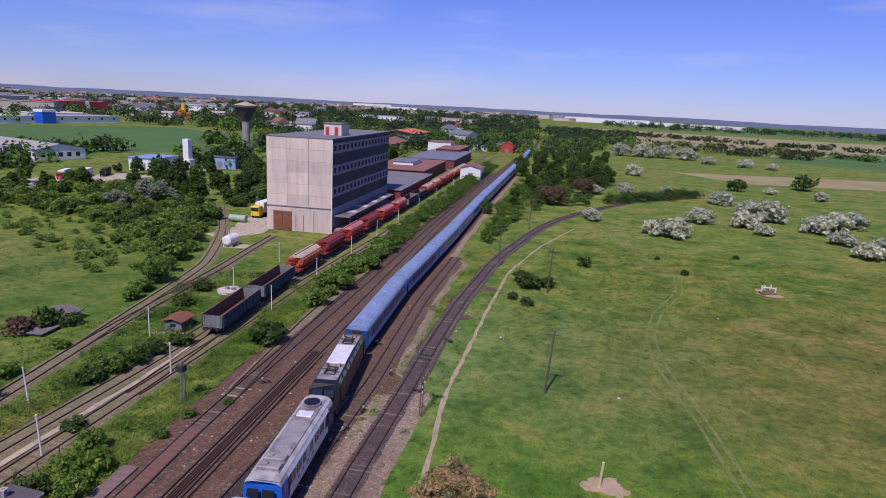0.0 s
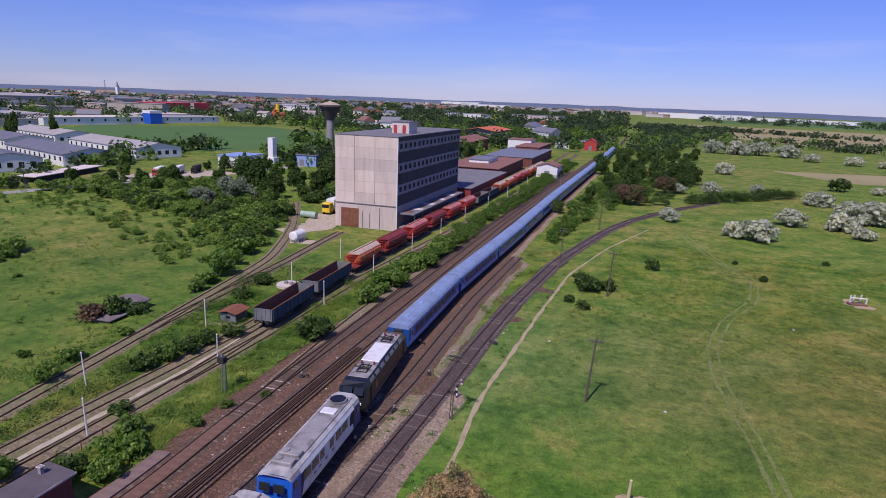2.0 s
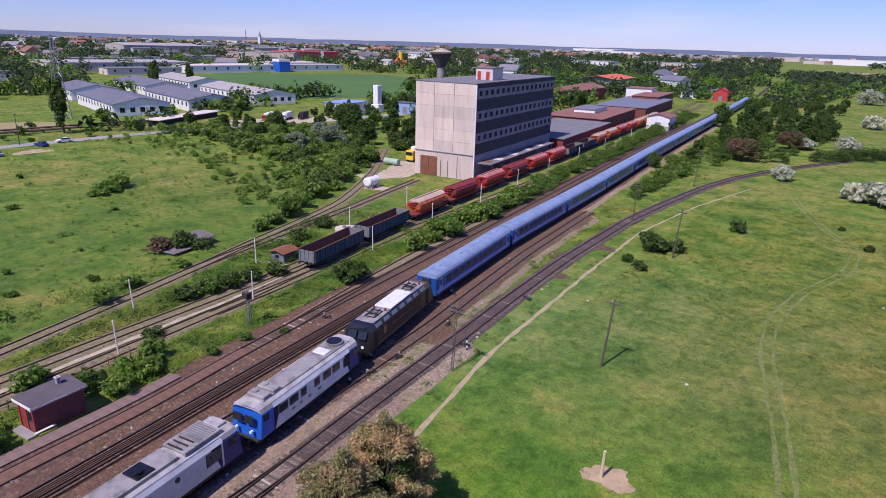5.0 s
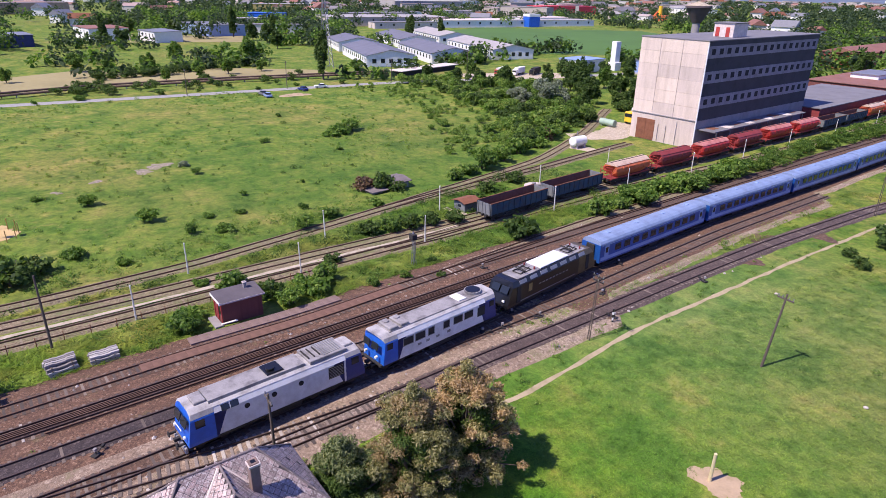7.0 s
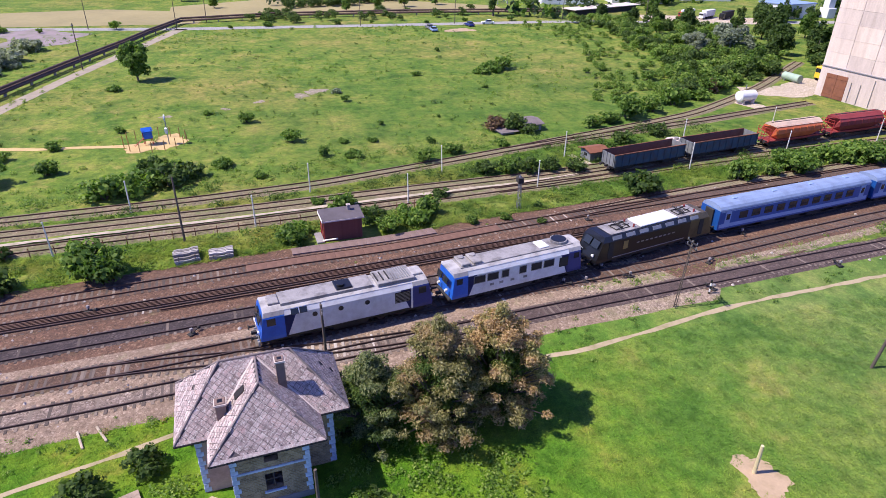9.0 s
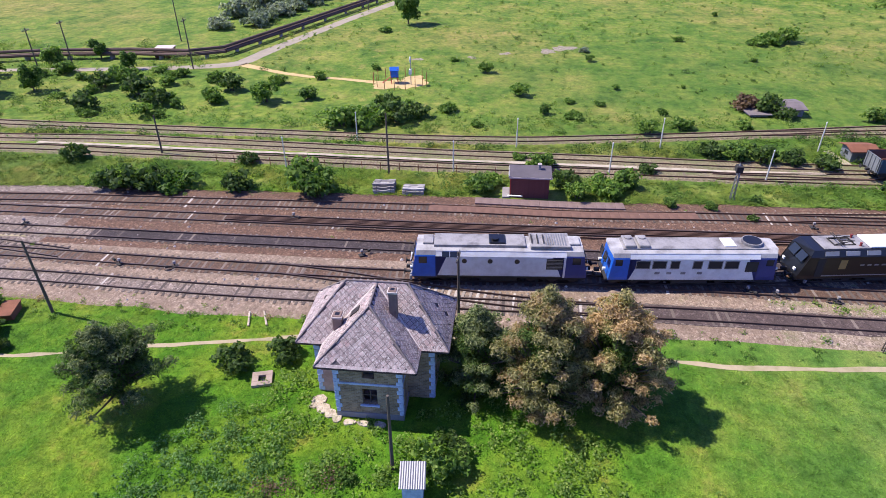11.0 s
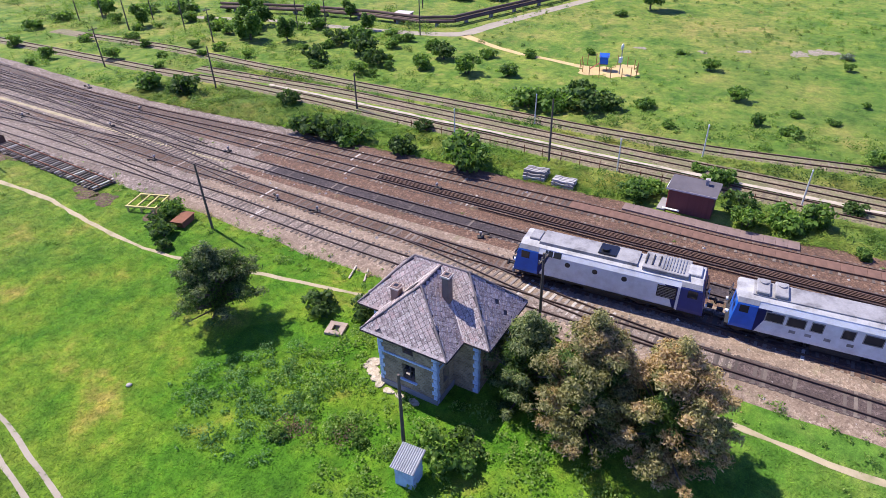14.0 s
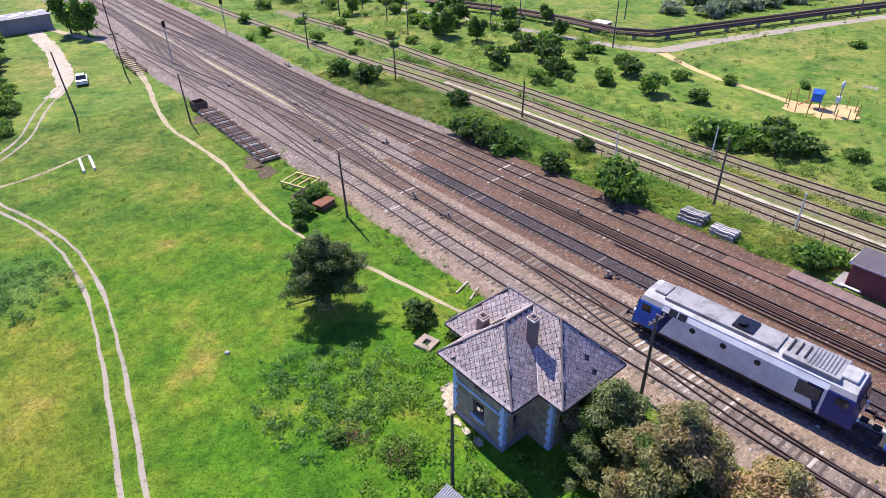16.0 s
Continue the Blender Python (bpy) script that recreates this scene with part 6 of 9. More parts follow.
    # belt of trees beside the line
    belt = [(-34.5, 253, 1.0), (-30, 231, 0.9), (-24, 240, 1.0), (-10.5, 272, 1.25), (-16, 262, 1.1), (-4, 282, 1.1), (-25, 275, 0.9), (-40, 330, 1.0), (-30, 300, 1.0), (-7, 262, 1.0), (-20, 285, 1.1), (-13, 296, 1.2), (-34, 215, 0.7), (-31, 196, 0.6), (-36, 178, 0.6)]
    belt += [(rnd.uniform(-50, -8), rnd.uniform(290, 430), rnd.uniform(0.7, 1.1)) for _ in range(26)]
    scatter(darkt, [(x if y < 300 else max(x, T4.at(y) + 10), y, s) for x, y, s in belt], 15)
    scatter(brown, [(-19.5, 209, 1.0), (-24, 216, 0.8), (-12, 246, 0.9)], 16, 1, 1)
    thicket("line_thicket", [(T4.at(y) + rnd.uniform(6.5, 6.5 + max(2.0, (y - 128) * 0.16)), y, rnd.uniform(1.2, 2.4)) for y in np.arange(138, 300, 1.6)], M["leaf"], "green bushes grown along the main line", 17, 520, 0.17)
    thicket("line_thicket", [(rnd.uniform(T4.at(y) + 12, -4), y + rnd.uniform(-3, 3), rnd.uniform(1.6, 3.2)) for y in np.arange(205, 300, 1.7)], M["leaf_dark"], "dark scrub between the main line and the branch", 47, 620, 0.2)
    thicket("hedge_thicket", [(-1.7 + i * 0.75 + rnd.uniform(-1, 1), 224 + i * 0.9 + rnd.uniform(-2, 2), rnd.uniform(2.2, 3.6)) for i in range(46)], M["leaf_dark"], "low dark hedge across the meadow", 18)
    scatter(conif, [(-116, 306, 1.4)], 18, 1, 1)
    scatter(trees, [(-56.8, -66.6, 1.0)], 62, 1, 1)
    scatter(poplar, [(-202, 97, 1.1), (-340, 210, 1.2), (-352, 214, 1.0), (-345, 235, 1.1), (-300, -30, 1.1), (-420, 120, 1.3), (-430, 150, 1.2), (-380, 40, 1.1)], 19)
    scatter(darkt, [(-386, 40, 1.3), (-389, 50, 1.3), (-467, 63, 1.3), (-456, 90, 1.3), (-446, 113, 1.3), (-489, 82, 1.3), (-530, 119, 1.3), (-457, 130, 1.3), (-389, 124, 1.3), (-365, 126, 1.3), (-328, 120, 1.3), (-602, 238, 1.3)], 94)
    scatter(darkt, [(-176, 190, 0.8), (-171, 196, 0.8), (-166, 204, 0.9), (-160, 212, 0.9), (-183, 188, 0.6), (-154, 205, 0.9), (-176, 206, 0.6)], 95)
    scatter(trees, [(-186, 152, 0.8), (-176, 160, 0.7), (-212, 115, 0.9), (-232, 70, 1.0), (-226, 58, 0.9), (-250, 44, 1.1), (-262, 20, 1.2), (-270, -10, 1.3), (-262, -16, 1.2), (-246, 30, 0.9), (-238, -2, 0.8), (-236, 84, 0.8), (-222, 46, 0.7), (-282, 60, 1.2), (-276, 90, 1.2),
                    (-0.5, -111, 1.0), (2.0, -115, 1.0), (18, -114, 0.9), (16.5, -104, 0.8), (18, -96, 0.9), (21, -120, 1.2), (25, -100, 1.1), (28, -88, 0.9), (21, -80, 0.8), (19, -72, 0.6), (-60, -60, 0.7), (-66, -74, 0.9), (-80, -62, 0.7), (-74, -52, 0.6), (-72, -85, 0.9), (-80, -95, 1.0), (-52, -95, 0.7)], 20)
    thicket("yard_thicket", [(rnd.uniform(15.5, 32), rnd.uniform(-105, -68), rnd.uniform(1.0, 2.2)) for _ in range(52)] + [(16.5 + rnd.uniform(0, 5) + max(0, y + 66) * 0.45, y, rnd.uniform(0.8, 1.6)) for y in np.arange(-96, -58, 2.2)], M["leaf"], "overgrown green bushes by the farm track", 21, 700, 0.15)
    scatter(green, [(rnd.uniform(-72, -44), rnd.uniform(-110, -30), rnd.uniform(0.6, 1.4)) for _ in range(22)], 22)
    for (x0, y0), (x1, y1) in zip(ROADSIDE, ROADSIDE[1:]):
        hedge_row += [(x0 + (x1 - x0) * k / 8 + rnd.uniform(-2, 2), y0 + (y1 - y0) * k / 8 + rnd.uniform(-2, 2), rnd.uniform(1.6, 3.2)) for k in range(8)]
    thicket("roadside_hedge", hedge_row, M["leaf_dark"], "dark hedge in the fields beyond the road", 93, 420, 0.24)
    thicket("road_thicket", [(-195 - rnd.uniform(0, 22), rnd.uniform(10, 95), rnd.uniform(1.4, 2.8)) for _ in range(34)], M["leaf_dark"], "dark bushes beyond the road", 23, 500, 0.2)
    scatter(green, [(-190 + rnd.uniform(-2, 2), -60 + i * 16 + rnd.uniform(-4, 4), rnd.uniform(0.8, 1.6)) for i in range(14)], 24)
    drop_things(green + dark + silver + grey + trees + darkt + poplar + olive + brown + conif)


build_green()


def build_far_woods():
    """Orchards, tree lines and woods out to the horizon, too many to count."""
    rnd = random.Random(5)
    groups = {"leaf": [], "leaf_far": []}

    def put(x, y, r, h, dark=False):
        groups["leaf_far" if dark else "leaf"].append((x, y, h * 0.4, r, r * rnd.uniform(0.8, 1.2), h * 0.55))
        if rnd.random() < 0.6:
            groups["leaf_far" if dark else "leaf"].append((x + rnd.uniform(-r, r), y + rnd.uniform(-r, r), h * 0.3, r * 0.7, r * 0.7, h * 0.4))

    for _ in range(1500):       # young orchard behind the depot
        y = rnd.uniform(440, 1250)
        x = rnd.uniform(-140 - (y - 440) * 0.35, -78 - (y - 430) * 0.12)
        put(x, y, rnd.uniform(2.0, 4.0), rnd.uniform(2.2, 4.6), rnd.random() < 0.45)
    for _ in range(900):
        a = rnd.uniform(0.0, 1.0)
        y = rnd.uniform(300, 900)
        x = rnd.uniform(-420, -170) if y > 420 else rnd.uniform(-330, -190)
        if (-480 < x < -200 and 215 < y < 480) or (-330 < x < -195 and 110 < y < 260):
            continue
        put(x, y, rnd.uniform(2.5, 5), rnd.uniform(3, 6), rnd.random() < 0.6)
    for _ in range(560):        # dark belt along the line
        y = rnd.uniform(420, 1100)
        put(-72 - (y - 522) * 0.12 + rnd.uniform(8, 30 + 130 * (y - 420) / 680), y, rnd.uniform(2.5, 5.5), rnd.uniform(2.5, 6), rnd.random() < 0.6)
    for i in range(500):        # hedges between the right-hand fields
        k = rnd.choice([(500, 760, 20), (320, 560, 16), (620, 980, 24)])
        x = rnd.uniform(-10, 460)
        y = k[1] - x * 0.45 + rnd.uniform(-k[2], k[2]) if k[0] != 320 else 640 - x * 0.2 + rnd.uniform(-14, 14)
        if k[0] == 320 and x > 160:
            continue
        put(x, y, rnd.uniform(3, 6), rnd.uniform(3, 7), rnd.random() < 0.7)
    for _ in range(260):
        x, y = rnd.uniform(-60, 900), rnd.uniform(1500, 2100)
        put(x, y, rnd.uniform(6, 10), rnd.uniform(7, 13), True)
    for _ in range(2900):       # town trees to the left
        d, a = rnd.uniform(420, 2400), rnd.uniform(math.radians(8), math.radians(82))
        x, y = -d * math.sin(a), d * math.cos(a)
        if -460 < x < -250 and 200 < y < 480:
            continue
        put(x, y, rnd.uniform(4, 9), rnd.uniform(6, 13), rnd.random() < 0.7)
    for _ in range(420):
        d, a = rnd.uniform(330, 1600), rnd.uniform(math.radians(75), math.radians(118))
        if d < 500 and a < math.radians(90):
            continue
        put(-d * math.sin(a), d * math.cos(a) + 30, rnd.uniform(4, 8), rnd.uniform(6, 13), rnd.random() < 0.6)
    # hedgerows and gardens beyond the road
    for (x0, y0), (x1, y1), n, w, h in (((-240, 20), (-258, 95), 46, 5, 5), ((-276, 62), (-282, 100), 30, 9, 7), ((-300, 40), (-290, 5), 24, 10, 6), ((-520, 40), (-500, 130), 60, 22, 13),
                                        ((-350, 125), (-345, 170), 30, 9, 9), ((-222, 165), (-236, 205), 22, 6, 8), ((-320, 150), (-330, 190), 16, 5, 7), ((-202, 104), (-192, 118), 14, 3, 5), ((-330, -20), (-280, -40), 40, 12, 8),
                                        ((-205, 128), (-214, 150), 12, 3, 5), ((-252, 232), (-250, 260), 20, 6, 8), ((-196, 236), (-150, 232), 30, 8, 9), ((-150, 245), (-105, 250), 34, 10, 10), ((-380, 20), (-350, 60), 30, 12, 8),
                                        ((-300, 245), (-240, 230), 26, 5, 6), ((-215, 300), (-190, 330), 26, 8, 10), ((-240, 325), (-290, 390), 30, 6, 7), ((-170, 300), (-120, 330), 40, 14, 9), ((-150, 400), (-210, 460), 60, 20, 9)):
        for _ in range(n):
            f = rnd.random()
            put(x0 + (x1 - x0) * f + rnd.uniform(-w, w), y0 + (y1 - y0) * f + rnd.uniform(-w, w) * 0.6, rnd.uniform(0.25, 0.5) * h, h * rnd.uniform(0.5, 1.15), rnd.random() < 0.6)
    for k, bl in groups.items():
        near = [q for q in bl if math.hypot(q[0], q[1]) < 760]
        far = [q for q in bl if math.hypot(q[0], q[1]) >= 760]
        for name, some, count, size in (("near_woods", near, 30, 1.05), ("far_woods", far, 16, 1.9)):
            ob = leaf_mesh(name, some, len(some) * count, size, M[k if name == "near_woods" else "leaf_far"], None, 3, 0.2)
            tagged(ob, "distant orchards, tree lines and woods", "woods", kind="stuff")


build_far_woods()


def build_grass():
    rng = np.random.default_rng(8)

    def patch(name, n, box_, keep, hmin, hmax):
        x, y = rng.uniform(box_[0], box_[1], n), rng.uniform(box_[2], box_[3], n)
        ok = keep(x, y)
        x, y = x[ok], y[ok]
        m = len(x)
        h = rng.uniform(hmin, hmax, m)
        verts = []
        for b in range(3):
            a = rng.uniform(0, 6.283, m)
            w = 0.025 + h * 0.08
            lean = rng.uniform(1.8, 3.4, m) * h
            ca, sa = np.cos(a), np.sin(a)
            p0 = np.stack([x - sa * w, y + ca * w, np.full(m, -0.02)], 1)
            p1 = np.stack([x + sa * w, y - ca * w, np.full(m, -0.02)], 1)
            p2 = np.stack([x + ca * lean, y + sa * lean, h], 1)
            verts.append(np.stack([p0, p1, p2], 1))
        v = np.concatenate(verts).reshape(-1, 3)
        me = bpy.data.meshes.new(name)
        k = len(v)
        me.vertices.add(k)
        me.vertices.foreach_set("co", v.ravel())
        me.loops.add(k)
        me.loops.foreach_set("vertex_index", np.arange(k, dtype=np.int32))
        me.polygons.add(k // 3)
        me.polygons.foreach_set("loop_start", np.arange(0, k, 3, dtype=np.int32))
        me.update(calc_edges=True)
        me.materials.append(M["grass"])
        tagged(new(name, me), "rough meadow grass in loose tufts", "grass", kind="stuff")

    def clump(x, y, s, th):
        return (np.sin(x * 0.9 * s + 1.3 * np.sin(y * 0.5 * s)) + np.sin(y * 1.1 * s + 1.7 * np.sin(x * 0.6 * s)) + rng.normal(scale=1.0, size=len(x))) > th

    def along(line):
        return lambda y: np.interp(y, line.ys, line.xs)

    t1, t3, t6, t7, t8, t9 = along(T1), along(T3), along(T6), along(T7), along(T8), along(T9)

    def foot(x, y):
        return np.abs(x - np.interp(y, [p[1] for p in FOOT], [p[0] for p in FOOT])) > 0.42

    def clear(x, y):
        wheel = np.abs(x - np.interp(y, [p[1] for p in RUT[3:]], [p[0] for p in RUT[3:]]))
        ok = ~((wheel > 0.4) & (wheel < 0.86) & (y > -74) & (y < 26))
        for sx, sy, r in SAND:
            ok &= (x - sx) ** 2 + (y - sy) ** 2 > (r * 0.72) ** 2
        return ok & ~((x < -3.0) & (x > -9.2) & (y > 9.2) & (y < 19.6)) & ~((x < -1.0) & (x > -4) & (y > 11.0) & (y < 17.9)) & ~((x < -34) & (x > -38.8) & (y > 18.6) & (y < 27.4))

    patch("meadow_grass", 175000, (-12, 38, -62, 78), lambda x, y: (x > t1(y) + 2.7) & foot(x, y) & clear(x, y) & clump(x, y, 0.6, -2.4), 0.04, 0.12)
    patch("meadow_grass", 35000, (-12, 60, 78, 150), lambda x, y: (x > t1(y) + 4) & foot(x, y) & clump(x, y, 0.4, -0.6), 0.1, 0.3)
    patch("verge_grass", 75000, (-50, -22, -60, 95), lambda x, y: (x < t6(y) - 3.0) & (x > t7(y) + 2.0) & clear(x, y) & clump(x, y, 0.9, -0.8), 0.15, 0.45)
    patch("verge_grass", 36000, (-64, -38, -60, 75), lambda x, y: (x < t8(y) - 1.6) & (x > t9(y) + 1.8) & clump(x, y, 0.9, -0.6), 0.15, 0.45)
    patch("line_grass", 24000, (-30, -8, 44, 130), lambda x, y: (x < t1(y) - 1.7) & (x > t3(y) + 1.6) & clump(x, y, 0.6, 0.2), 0.1, 0.35)

    def weeds(name, mat, n, box_, keep, rmin, rmax, count, size, label, seed):
        """Low leafy weeds: small mounds of leaf cards, far too many to count."""
        x, y = rng.uniform(box_[0], box_[1], n), rng.uniform(box_[2], box_[3], n)
        ok = keep(x, y)
        x, y = x[ok], y[ok]
        r = rng.uniform(rmin, rmax, len(x)) * rng.choice([0.7, 1.0, 1.6], len(x), p=[0.5, 0.38, 0.12])
        bl = np.stack([x, y, r * 0.35, r, r, r * rng.uniform(0.45, 0.9, len(x))], 1)
        tagged(leaf_mesh(name, bl, len(bl) * count, size, M[mat], None, seed, 0.3), label, "weeds", kind="stuff")

    weeds("verge_weeds", "leaf_weed", 5200, (-50, -22, -70, 100), lambda x, y: (x < t6(y) - 3.0) & (x > t7(y) + 1.8) & clear(x, y) & clump(x, y, 0.5, 0.1), 0.25, 0.6, 24, 0.09, "leafy green weeds along the railway", 71)
    weeds("verge_weeds", "leaf_dark", 4600, (-66, -38, -70, 90), lambda x, y: (x < t8(y) - 1.4) & (x > t9(y) + 1.6) & clump(x, y, 0.4, 0.0), 0.3, 0.85, 26, 0.1, "dark green weeds between old tracks", 72)
    weeds("verge_weeds", "leaf_weed", 1500, (-66, -50, -70, 90), lambda x, y: (x < t9(y) - 1.6) & (x > t9(y) - 9), 0.3, 0.8, 26, 0.1, "leafy green weeds along the railway", 76)
    weeds("meadow_weeds", "leaf_weed", 6500, (-185, -52, -45, 116), lambda x, y: (x < t9(y) - 2.2) & clump(x, y, 0.11, 0.6), 0.16, 0.42, 34, 0.07, "rank green weeds in the old meadow", 73)
    weeds("meadow_weeds", "leaf_dark", 1500, (-185, -52, -45, 116), lambda x, y: (x < t9(y) - 2.2) & clump(x, y, 0.14, 1.1), 0.2, 0.55, 34, 0.09, "dark weeds in the old meadow", 74)
    weeds("house_weeds", "leaf_weed", 1300, (-11, 12, 2, 42), lambda x, y: clear(x, y) & foot(x, y) & (x > t1(y) + 3.4) & ((x - 0.5) ** 2 / 42 + (y - 18) ** 2 / 170 + rng.normal(scale=0.25, size=len(x)) < 1), 0.2, 0.6, 30, 0.09, "nettles and weeds round the old house", 75)
    weeds("nettle_weeds", "leaf_nettle", 620, (-3, 12, 0, 17), lambda x, y: clear(x, y) & foot(x, y) & ((x - 5.0) ** 2 / 20 + (y - 6.2) ** 2 / 26 + rng.normal(scale=0.3, size=len(x)) < 1), 0.2, 0.55, 34, 0.08, "blue-green nettles near the old house", 84)
    weeds("nettle_weeds", "leaf_nettle", 420, (14, 28, -30, -12), lambda x, y: clear(x, y) & ((x - 21) ** 2 / 22 + (y + 20) ** 2 / 30 + rng.normal(scale=0.3, size=len(x)) < 1), 0.2, 0.5, 30, 0.08, "blue-green weeds beside the farm track", 85)
    weeds("dead_weeds", "leaf_rust", 60, (3, 7, 9, 15), lambda x, y: ((x - 5.1) ** 2 + (y - 10.7) ** 2 < 0.7) | ((x - 4.2) ** 2 + (y - 13.4) ** 2 < 0.6), 0.3, 0.6, 60, 0.06, "dry brown weeds near the old house", 86)
    weeds("throat_weeds", "leaf_weed", 4200, (-90, -20, -150, -40), lambda x, y: (x < t6(y) - 3.0) & ((x > t7(y) + 2) | (x < t7(y) - 2)) & (np.abs(x - t9(y)) > 1.8) & clump(x, y, 0.25, 0.3), 0.3, 0.9, 26, 0.11, "rank weeds beside the yard throat", 78)
    weeds("throat_weeds", "leaf_dark", 1200, (-90, -20, -150, -40), lambda x, y: (x < t6(y) - 3.0) & ((x > t7(y) + 2) | (x < t7(y) - 2)) & (np.abs(x - t9(y)) > 1.8) & clump(x, y, 0.3, 0.8), 0.3, 1.1, 28, 0.11, "dark weeds beside the yard throat", 79)
    weeds("line_weeds", "leaf_weed", 1400, (-30, -8, 44, 190), lambda x, y: (x < t1(y) - 1.7) & (x > np.where(y < 120, t3(y) + 1.6, t3(120.0) - (y - 120) * 0.09 + 6)) & clump(x, y, 0.5, 0.5), 0.2, 0.5, 24, 0.09, "weeds between the branch and the main line", 80)
    weeds("branch_weeds", "leaf_weed", 2600, (-17, 8, -60, 130), lambda x, y: (x > t1(y) + 1.9) & (x < t1(y) + 5.4) & foot(x, y) & clear(x, y), 0.12, 0.36, 22, 0.07, "low weeds along the branch track", 81)
    weeds("branch_weeds", "leaf_brown", 260, (-17, 8, -60, 130), lambda x, y: (x > t1(y) + 2.2) & (x < t1(y) + 4.6) & foot(x, y) & clear(x, y), 0.1, 0.3, 20, 0.07, "dry brown weeds along the branch track", 82)
    t4, t5 = along(T4), along(T5)

    def between(x, y):
        return np.all([np.abs(x - t(y)) > 1.35 for t in (t1, t3, t4, t5, t6)], axis=0)

    weeds("yard_weeds", "leaf_weed", 2200, (-36, -8, -90, 110), lambda x, y: (x > t6(y) - 3) & (x < t1(y) + 3) & between(x, y) & clump(x, y, 0.35, 1.3), 0.07, 0.22, 16, 0.06, "small weeds growing in the ballast", 83)
    weeds("field_weeds", "leaf_weed", 900, (-10, 40, -60, 120), lambda x, y: (x > t1(y) + 3.6) & foot(x, y) & clear(x, y) & clump(x, y, 0.2, 1.2), 0.12, 0.4, 22, 0.07, "scattered low weeds in the meadow", 77)


# Wheel tracks of the farm lane and of a cart across the meadow, as (x, y).
RUT = [(8.0, -122), (7.0, -104), (7.6, -87), (8.6, -79), (11.2, -73.6), (13.9, -66.5), (16.2, -58), (19.6, -53), (22.4, -49), (22.9, -44.5), (21.4, -39.5), (18.3, -32.5), (16.9, -27.5), (16.0, -24), (15.65, -19.2), (15.55, -14.8), (15.7, -11.3), (16.05, -7.5), (16.35, -4.1), (16.75, 0.2), (17.1, 3.2), (17.6, 7), (19, 18), (20, 26)]
TRACE = [(20, 26), (18, 40), (15.3, 53.8), (13.8, 60.8), (11.8, 68.6), (9.9, 76.4), (9.0, 86.9), (10.6, 99.2), (15.0, 113.4), (15.5, 127.1), (9.7, 138.0), (3.5, 154.5), (0, 166)]
SAND = [(4.2, 45.2, 1.9), (31.2, 120.5, 2.6), (-74.8, -1.0, 4.3), (-173, 76, 4.5)]
# Worn footpath, as (x, y, half width).
FOOT = [(6, -125, 1.2), (-3.4, -100, 0.9), (-2.8, -80, 0.8), (-2.2, -71, 0.55), (-0.6, -60, 0.4), (0.2, -49.5, 0.34), (-0.9, -43.6, 0.42), (-2.0, -34, 0.34), (-1.6, -26.5, 0.42), (-1.8, -17.2, 0.28), (-2.8, -12.3, 0.28), (-5.4, -4.2, 0.28), (-7.6, 3.8, 0.3), (-10.2, 12, 0.22), (-10.8, 26, 0.22), (-11.0, 40.5, 0.32), (-12.2, 47, 0.34), (-13.6, 54.2, 0.36), (-14.2, 61.3, 0.36), (-15.2, 76.4, 0.36), (-16.2, 92.5, 0.36), (-17.2, 113, 0.34), (-14.6, 140, 0.3), (-9, 168, 0.3)]


def lane(name, pts, mat, label, z=0.02, wave=0.12, seed=1):
    tagged(ribbon(name, pts, z, M[mat], wave, seed), label, "path")


def blot(name, x, y, r, mat, label, z, seed):
    """A flat patch with an uneven rim."""
    rnd = random.Random(seed * 7 + 3)
    n, v = 36, [(x, y, z)]
    w = [rnd.uniform(0, 6.283) for _ in range(4)]
    for i in range(n):
        a = 2 * math.pi * i / n
        q = r * (0.85 + 0.22 * math.sin(2 * a + w[0]) + 0.14 * math.sin(3 * a + w[1]) + 0.1 * math.sin(5 * a + w[2]) + rnd.uniform(-0.1, 0.1))
        v.append((x + q * math.cos(a), y + q * math.sin(a), z))
    tagged(from_lists(name, v, [(0, 1 + i, 1 + (i + 1) % n) for i in range(n)], M[mat]), label, "patch", kind="structure")


